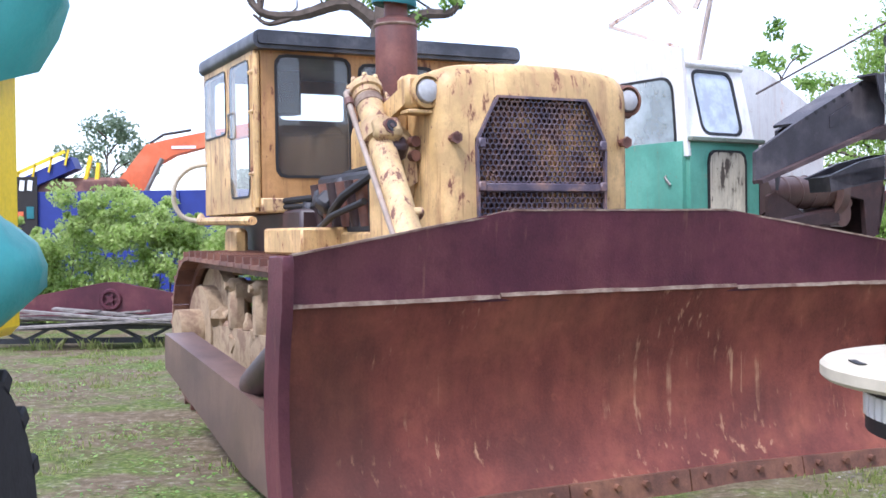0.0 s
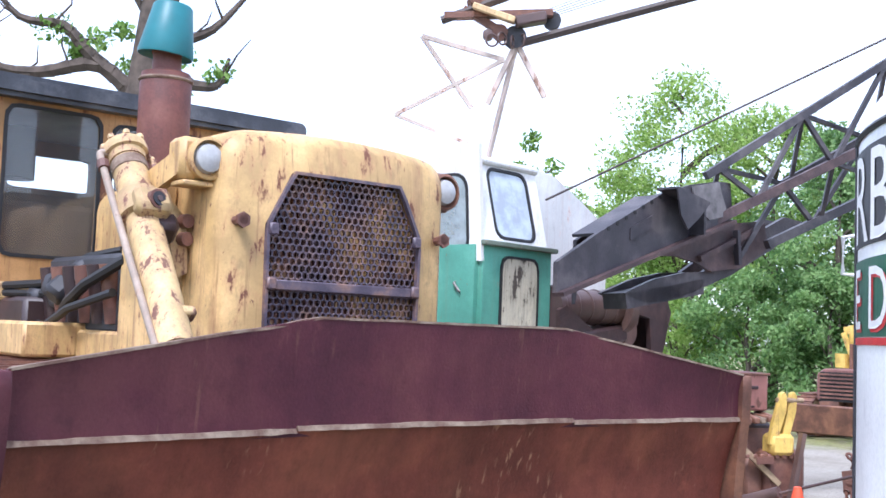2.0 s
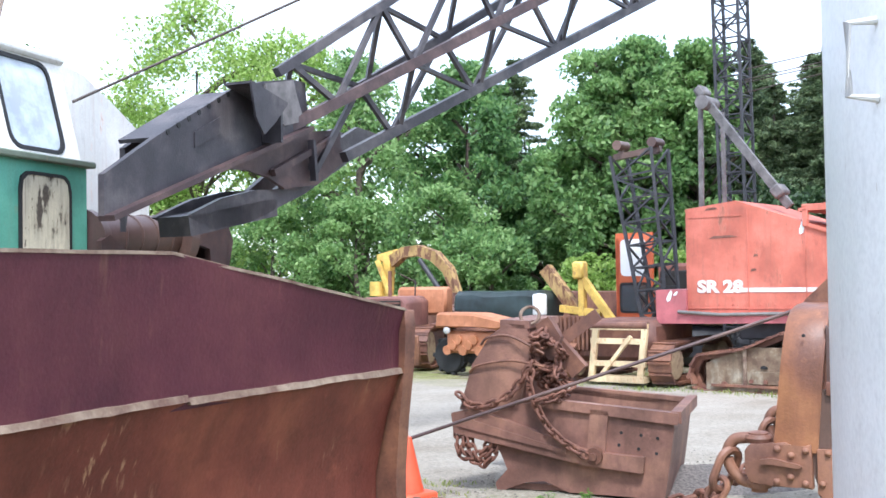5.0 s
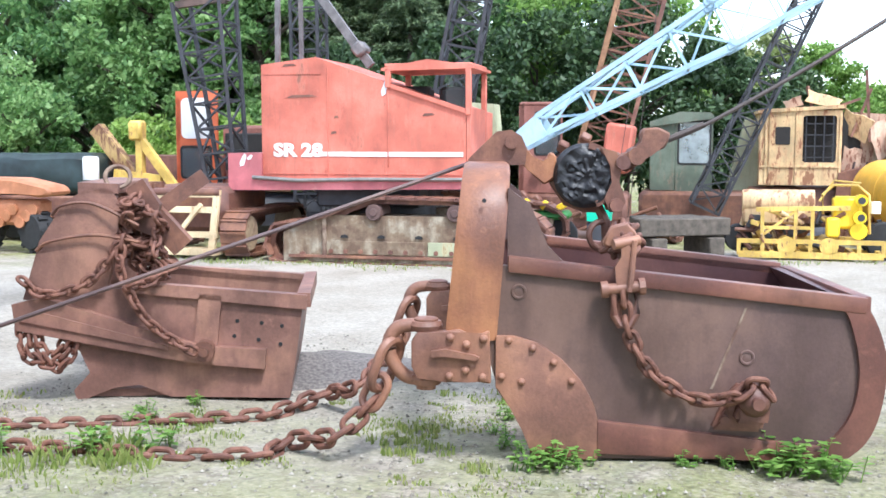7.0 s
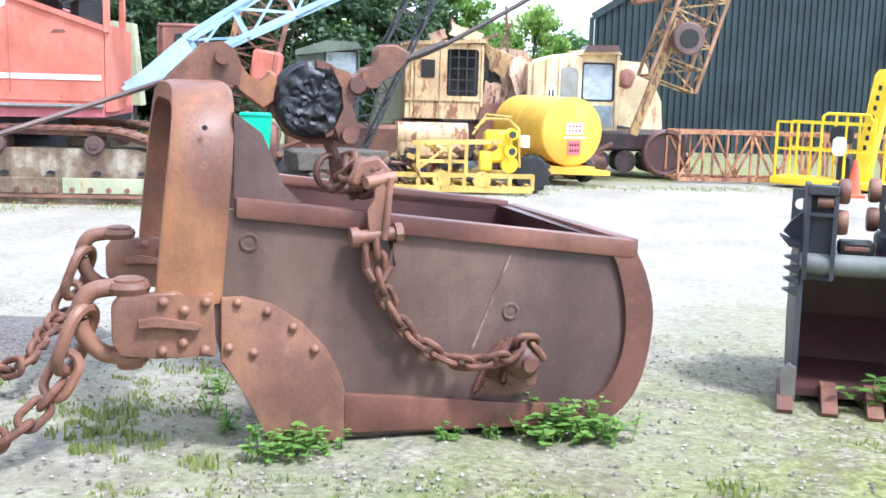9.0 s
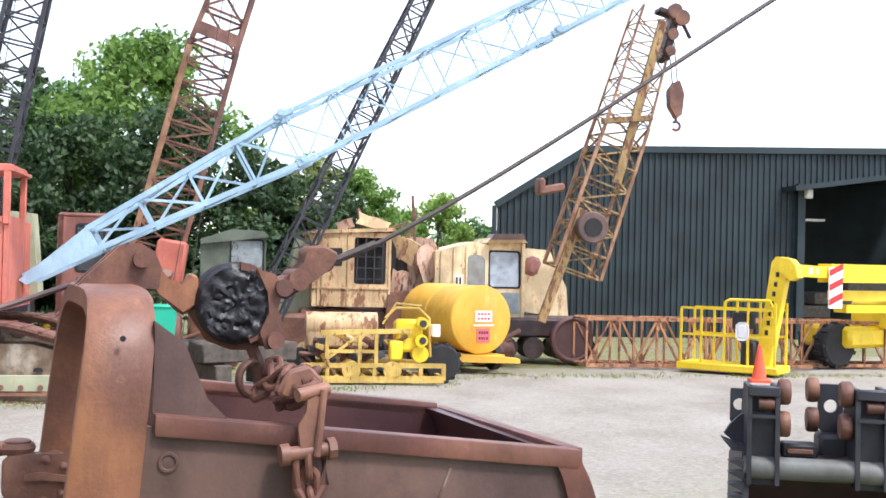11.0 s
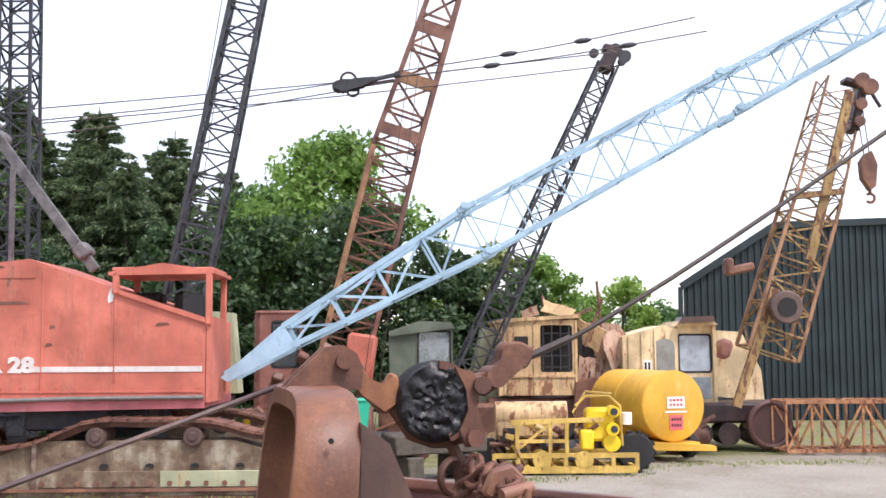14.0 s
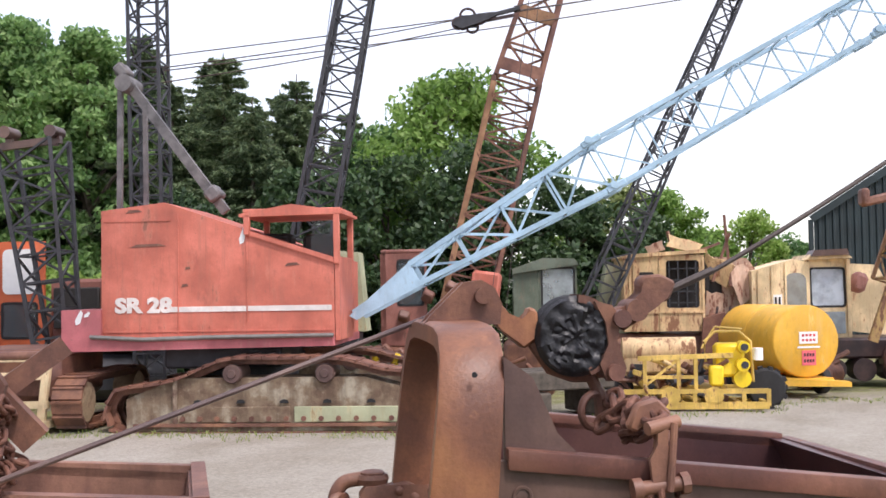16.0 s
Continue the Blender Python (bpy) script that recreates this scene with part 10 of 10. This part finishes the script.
# overhanging oak with bare limbs
oak = thing("old_oak", "gnarled old oak with bare twisted limbs and sparse leaf tufts", "tree", pose(-0.9, 17.4, 0))
rg = np.random.default_rng(90)
bm = bmesh.new()
pipe(bm, smooth_path([(0, 0, -0.2), (0.1, 0, 2.5), (0.0, 0, 4.2), (0.15, 0, 5.2), (0.4, 0, 7.5)], 5), 0.26, 10)
cs, rs = [], []
limbs = [[(0.1, 0, 4.7), (-0.5, 0, 5.25), (-1.3, 0.1, 5.1), (-1.9, 0, 5.15), (-2.2, 0, 5.7), (-2.1, 0, 6.0)],
         [(0.0, 0, 4.9), (-0.6, 0, 5.35), (-1.0, 0, 5.75), (-1.6, 0.1, 5.85), (-2.0, 0, 6.3)],
         [(0.1, 0, 5.2), (0.4, 0, 5.6), (1.0, 0, 5.9), (1.5, 0, 6.5)],
         [(0.0, 0, 4.6), (0.6, 0, 5.05), (1.1, 0, 5.1), (1.25, 0, 5.5)],
         [(-1.3, 0.1, 5.1), (-1.75, 0, 4.95), (-2.0, 0, 5.1)],
         [(-1.9, 0, 5.15), (-1.95, 0, 5.45), (-2.35, 0, 5.5), (-2.45, 0, 5.75)],
         [(0.2, 0, 5.8), (-0.3, 0, 6.6), (-0.9, 0, 7.2)], [(0.3, 0, 6.5), (0.9, 0, 7.4), (1.7, 0, 7.7)]]
for i, L in enumerate(limbs):
    pts = smooth_path(L, 4)
    for k in range(len(pts) - 1):
        r0 = 0.12 * (1 - k / len(pts)) + 0.015 if i < 4 else 0.045 * (1 - k / len(pts)) + 0.012
        rod(bm, pts[k], pts[k + 1] + (pts[k + 1] - pts[k]) * 0.1, r0, r0 * 0.85, 7)
        if k > 3 and k % 3 == 0:
            d = Vector((rg.uniform(-1, 1), rg.uniform(-0.6, 0.6), rg.uniform(0.2, 1))).normalized()
            e = pts[k] + d * rg.uniform(0.25, 0.5)
            tip = e + (d + Vector((rg.uniform(-0.8, 0.8), 0, 0.5))).normalized() * rg.uniform(0.15, 0.35)
            rod(bm, pts[k], e, 0.022, 0.014, 6)
            rod(bm, e, tip, 0.014, 0.006, 5)
for c in ((-0.55, 0, 5.6), (-0.2, 0, 5.75), (-0.8, 0.1, 5.45), (0.5, 0, 5.5), (0.3, 0, 5.2), (0.55, 0, 5.0), (1.1, 0, 5.3), (-0.1, 0.2, 5.3), (-1.1, 0, 5.7), (0.0, 0, 6.4), (0.8, 0, 6.7), (-0.6, 0, 6.7), (1.4, 0, 7.2), (-0.2, 0, 7.4)):
    cs.append(c)
    rs.append(0.18 + 0.16 * rg.random())
part("trunk", bm, BARK, oak)
leaf_cloud("crown", cs, rs, 90, 0.055, LEAF_OAK, oak, rg)


def grow(fn, u, v, *a, **k):
    p = sp(u, v, 0)
    return fn(p.x, p.y, *a, **k)


OAKL = "tall broadleaf tree in bright green leaf"
DKL = "dense dark green broadleaf tree"
BSH = "rounded pale green bush at the wood's edge"
for i, (u, v, h, r) in enumerate(((-28.4, 11, 9.0, 4.0), (-24.5, 11, 12.2, 4.5), (-20.5, 12, 10.5, 4.0), (-16.5, 11, 9.0, 3.4))):
    grow(broad_tree, u, v, h, r, LEAF_MED if u > -18 else LEAF_LT, OAKL, 100 + i, 0.3, 0.15, 112, 165, 0.088)
grow(broad_tree, 3.5, 15, 7.5, 3.0, LEAF_OAK, "full round broadleaf tree in fresh green leaf", 31, 0.3, 0.2, 130, 190, 0.085)
for i, (u, v, h, r) in enumerate(((-14.3, 14, 9.0, 2.8), (-8.4, 15.5, 8.8, 2.3), (-7.2, 17, 8.4, 2.6), (-3.5, 18, 7.2, 2.8), (1.6, 16, 6.2, 2.6), (-17.2, 18, 9.6, 3.3), (-11.6, 15, 6.0, 2.4))):
    grow(broad_tree, u, v, h, r, LEAF_DK, DKL, 140 + i, 0.28, 0.08, 120, 190, 0.10)
for i, (u, v, h, r, m) in enumerate(((-14.5, 8.5, 4.2, 2.2, LEAF_MED), (-17.5, 8, 4.2, 2.4, LEAF_MED), (-11.6, 9, 4.4, 2.2, LEAF_MED), (-9.6, 8.5, 3.2, 1.7, LEAF_MED), (-21, 8, 4.0, 2.4, LEAF_LT), (-25, 8, 4.2, 2.5, LEAF_LT), (-30, 8, 4.0, 2.6, LEAF_LT),
                                     (-7.0, 9.5, 2.6, 1.6, LEAF_LT), (-4.6, 9.5, 2.4, 1.5, LEAF_LT), (9.3, 18, 4.6, 2.0, LEAF_OAK), (8.0, 19, 5.0, 1.8, LEAF_PALE), (12.3, 21, 4.2, 1.6, LEAF_LT), (10.8, 20, 3.6, 1.6, LEAF_OAK), (14.0, 24, 3.6, 1.8, LEAF_DK))):
    grow(broad_tree, u, v, h, r, m, BSH, 180 + i, 0.14, 0.05, 70, 170, 0.075)
for i, (u, v, h, r) in enumerate(((-4.6, 14.5, 8.9, 2.7), (-2.3, 14, 8.2, 2.5), (-0.6, 15, 7.8, 2.4), (-3.4, 16.5, 8.6, 2.2), (0.5, 17, 7.2, 1.8), (-5.4, 17, 9.2, 2.3), (-1.5, 17, 7.8, 1.9), (-14.0, 16.5, 9.9, 2.2), (-11.8, 18, 6.9, 2.2), (-3.5, 13.5, 7.4, 1.8), (-1.3, 13, 6.8, 1.7))):
    grow(conifer, u, v, h, r, "dark green conifer behind the cranes", 10 + i, None, 0.10)
for i, (u, v, h, r) in enumerate(((-8.7, 13, 8.8, 2.1), (-7.4, 13.5, 8.9, 2.3), (-5.7, 13.5, 8.6, 2.0))):
    grow(broad_tree, u, v, h, r, LEAF_MED, "tall mid-green broadleaf tree behind the cranes", 250 + i, 0.25, 0.1, 150, 190, 0.09)
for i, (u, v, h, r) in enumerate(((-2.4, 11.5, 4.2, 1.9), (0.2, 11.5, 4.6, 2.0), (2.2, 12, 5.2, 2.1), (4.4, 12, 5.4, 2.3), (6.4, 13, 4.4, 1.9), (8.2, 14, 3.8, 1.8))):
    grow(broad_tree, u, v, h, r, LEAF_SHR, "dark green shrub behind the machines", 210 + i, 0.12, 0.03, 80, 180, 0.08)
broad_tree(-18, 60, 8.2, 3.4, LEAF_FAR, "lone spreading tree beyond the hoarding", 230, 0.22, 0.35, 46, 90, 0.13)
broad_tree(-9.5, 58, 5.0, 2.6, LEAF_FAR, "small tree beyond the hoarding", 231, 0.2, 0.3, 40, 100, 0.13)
broad_tree(10.4, 34, 8.0, 1.7, LEAF_OAK, "tree with thin branches above the crane house", 232, 0.13, 0.62, 14, 60, 0.10)


# ---- plants and stones on the ground ----
def ground_z(x, y):
    return slope(x, y) - 0.02


def blades(name, label, spots, per, hgt, spread, mat, seed):
    rng = np.random.default_rng(seed)
    V, Fc = [], []
    for x, y, s in spots:
        for k in range(per):
            a, r = rng.random() * 6.283, spread * s * math.sqrt(rng.random())
            px, py = x + r * math.cos(a), y + r * math.sin(a)
            b, h = rng.random() * 6.283, hgt * s * (0.4 + 0.8 * rng.random())
            w = 0.004 + 0.004 * rng.random()
            dx, dy, L = math.cos(b) * w, math.sin(b) * w, h * (0.2 + 0.6 * rng.random())
            c = rng.random() * 6.283
            z = ground_z(px, py)
            n = len(V)
            V += [(px - dx, py - dy, z - 0.02), (px + dx, py + dy, z - 0.02), (px + dx * 0.7 + L * 0.4 * math.cos(c), py + dy * 0.7 + L * 0.4 * math.sin(c), z + h * 0.65), (px + L * math.cos(c), py + L * math.sin(c), z + h)]
            Fc.append((n, n + 1, n + 2, n + 3))
    me = bpy.data.meshes.new(name)
    me.from_pydata(V, [], Fc)
    me.materials.append(mat)
    return tagged(new(name, me), label, "grass", kind="stuff")


rg = np.random.default_rng(300)
spots = []
for k in range(2600):
    x, y = -7 + 15 * rg.random(), 2 + 18 * rg.random()
    d = noise.noise((x * 0.8, y * 0.8, 9)) + 0.35 * noise.noise((x * 3, y * 3, 2))
    s = 0.77 * x + 0.64 * y
    if s > 11.8 or (x > 5.2 and d < 0.15) or (x > 6.9 and y < 6.6) or (x < 2 and y < 11 and d < 0.16) or d < -0.05:
        continue
    spots.append((x, y, 0.5 + 0.8 * rg.random()))
blades("grass", "thin patchy grass on the yard", spots, 26, 0.036, 0.17, GRASSM, 301)
blades("tall_grass", "tufts of taller grass by the chains", [(5.2, 9.3, 0.7), (5.4, 9.5, 0.8), (5.0, 9.6, 0.7), (5.15, 9.15, 0.7), (-3.6, 16.5, 1.3), (-4.4, 16.8, 1.3), (-5.2, 16.6, 1.2), (-3.0, 16.6, 1.2), (-6, 16.7, 1.2)], 60, 0.13, 0.2, GRASSM, 302)
verge = [sp(-3 + 22 * k / 260, float(np.interp(-3 + 22 * k / 260, [-3, 4, 6, 9, 10, 19], [-0.35, -0.3, 1.4, 3.1, 4.6, 5.6])) + 0.8 * noise.noise((k * 0.23, 2, 0))) for k in range(260)]
blades("verge_grass", "ragged strip of grass along the row of machines", [(p.x, p.y, 0.6 + 0.8 * rg.random()) for p in verge if rg.random() < 0.7], 26, 0.045, 0.35, GRASSM, 303)


spots = []
for k in range(9000):
    x, y = 2.4 + 6.4 * rg.random(), 3.2 + 7.6 * rg.random()
    d = noise.noise((x * 1.3, y * 1.3, 5)) + 0.5 * noise.noise((x * 4, y * 4, 2))
    if 0.77 * x + 0.64 * y > 11.3 or d < 0.1 or (x > 5.6 and d < 0.16) or (x > 6.9 and y < 6.6):
        continue
    spots.append((x, y, 0.4 + 0.7 * rg.random()))
blades("short_grass", "short tufts of grass between the stones", spots, 12, 0.026, 0.07, GRASSM, 304)


# low broad-leaved plants in the bare earth beside the bulldozer
V, Fc = [], []
for k in range(9000):
    x, y = -6.5 + 5.6 * rg.random(), 5.5 + 9.5 * rg.random()
    d = noise.noise((x * 0.9, y * 0.9, 31)) + 0.5 * noise.noise((x * 2.7, y * 2.7, 7))
    if d < 0.0:
        continue
    z, a, L = ground_z(x, y) + 0.015 + 0.03 * rg.random(), rg.random() * 6.283, 0.02 + 0.025 * rg.random()
    q, w = Vector((math.cos(a), math.sin(a), rg.uniform(-0.2, 0.5))) * L, Vector((-math.sin(a), math.cos(a), 0)) * L * 0.38
    p, n = Vector((x, y, z)), len(V)
    V += [tuple(p), tuple(p + q * 0.5 + w), tuple(p + q), tuple(p + q * 0.5 - w)]
    Fc.append((n, n + 1, n + 2, n + 3))
me = bpy.data.meshes.new("ground_leaves")
me.from_pydata(V, [], Fc)
me.materials.append(WEEDM)
tagged(new("ground_leaves", me), "low broad-leaved weeds scattered in the bare earth", "weeds", kind="stuff")


def weed(x, y, s, seed, label="leafy green weed growing by the bucket"):
    rng = np.random.default_rng(seed)
    t = thing("weed", label, "weed", pose(x, y, ground_z(x, y)))
    bm = bmesh.new()
    V, Fc = [], []
    for k in range(int(5 * s) + 2):
        a, lean, h = rng.random() * 6.283, 0.10 * s * rng.random(), s * (0.05 + 0.09 * rng.random())
        bx, by = 0.16 * s * (rng.random() - 0.5), 0.16 * s * (rng.random() - 0.5)
        tip = (bx + lean * math.cos(a), by + lean * math.sin(a), h)
        rod(bm, (bx, by, -0.02), tip, 0.004, 0.002, 5)
        for j in range(9):
            f = 0.25 + 0.75 * j / 8
            p = Vector((bx + (tip[0] - bx) * f, by + (tip[1] - by) * f, h * f))
            b = rng.random() * 6.283
            L = s * (0.03 + 0.035 * rng.random())
            d = Vector((math.cos(b), math.sin(b), 0.35 * rng.random()))
            q = Vector((-d.y, d.x, 0)) * L * 0.32
            n = len(V)
            V += [p, p + d * L * 0.5 + q, p + d * L - Vector((0, 0, 0.008)), p + d * L * 0.5 - q]
            Fc.append((n, n + 1, n + 2, n + 3))
    tagged(part("stalk", bm, WEEDM, t), kind="stuff")
    me = bpy.data.meshes.new("leaves")
    me.from_pydata([tuple(v) for v in V], [], Fc)
    me.materials.append(WEEDM)
    o = new("leaves", me)
    o.parent = t
    tagged(o, kind="stuff")


for k, (u, y, s) in enumerate(((0.42, -0.12, 1.0), (0.56, -0.14, 1.1), (0.70, -0.12, 0.8), (0.34, 0.3, 0.8), (0.25, 0.6, 0.7), (0.35, 0.9, 0.8), (1.25, -0.10, 0.7), (1.42, -0.08, 0.5), (1.62, -0.14, 1.3), (1.82, -0.16, 1.4), (1.75, -0.1, 1.2), (1.95, -0.2, 1.0))):
    p = kp(u, y, 0)
    weed(p.x, p.y, s, 400 + k)
for k, (x, y, s) in enumerate(((5.5, 9.35, 1.2), (5.25, 9.55, 1.1), (5.85, 9.75, 0.9), (6.35, 9.72, 0.7), (6.05, 9.9, 0.6), (7.45, 4.7, 1.6), (7.5, 4.5, 1.5), (5.0, 10.0, 1.2))):
    weed(x, y, s, 430 + k, "leafy green weed growing in the gravel")

V, Fc = [], []
rg = np.random.default_rng(500)
for k in range(14000):
    x, y = 2.6 + 6.5 * rg.random(), 3.5 + 8.0 * rg.random()
    r = 0.004 + 0.011 * rg.random() ** 2
    z = ground_z(x, y) + 0.004 + 0.03 * noise.noise((x * 0.9, y * 0.9, 0))
    n = len(V)
    for dx, dy, dz in ((1, 0, 0), (-1, 0, 0), (0, 1, 0), (0, -1, 0), (0, 0, 0.8), (0, 0, -0.6)):
        V.append((x + dx * r * (0.7 + 0.6 * rg.random()), y + dy * r * (0.7 + 0.6 * rg.random()), z + dz * r))
    for f in ((0, 2, 4), (2, 1, 4), (1, 3, 4), (3, 0, 4)):
        Fc.append(tuple(n + i for i in f))
me = bpy.data.meshes.new("gravel")
me.from_pydata(V, [], Fc)
STONE = plain("gravel_stone", (0.24, 0.215, 0.18), 0.9, 0, 0.5, 25)
stn = STONE.node_tree
isl = stn.nodes.new("ShaderNodeNewGeometry")
stn.links.new(ramp(stn, isl.outputs["Random Per Island"], [(0.0, (0.10, 0.09, 0.075)), (0.5, (0.22, 0.20, 0.16)), (1.0, (0.36, 0.335, 0.285))]), stn.nodes["Principled BSDF"].inputs["Base Color"])
me.materials.append(STONE)
tagged(new("gravel", me), "loose pale gravel stones on the ground", "gravel", kind="stuff")
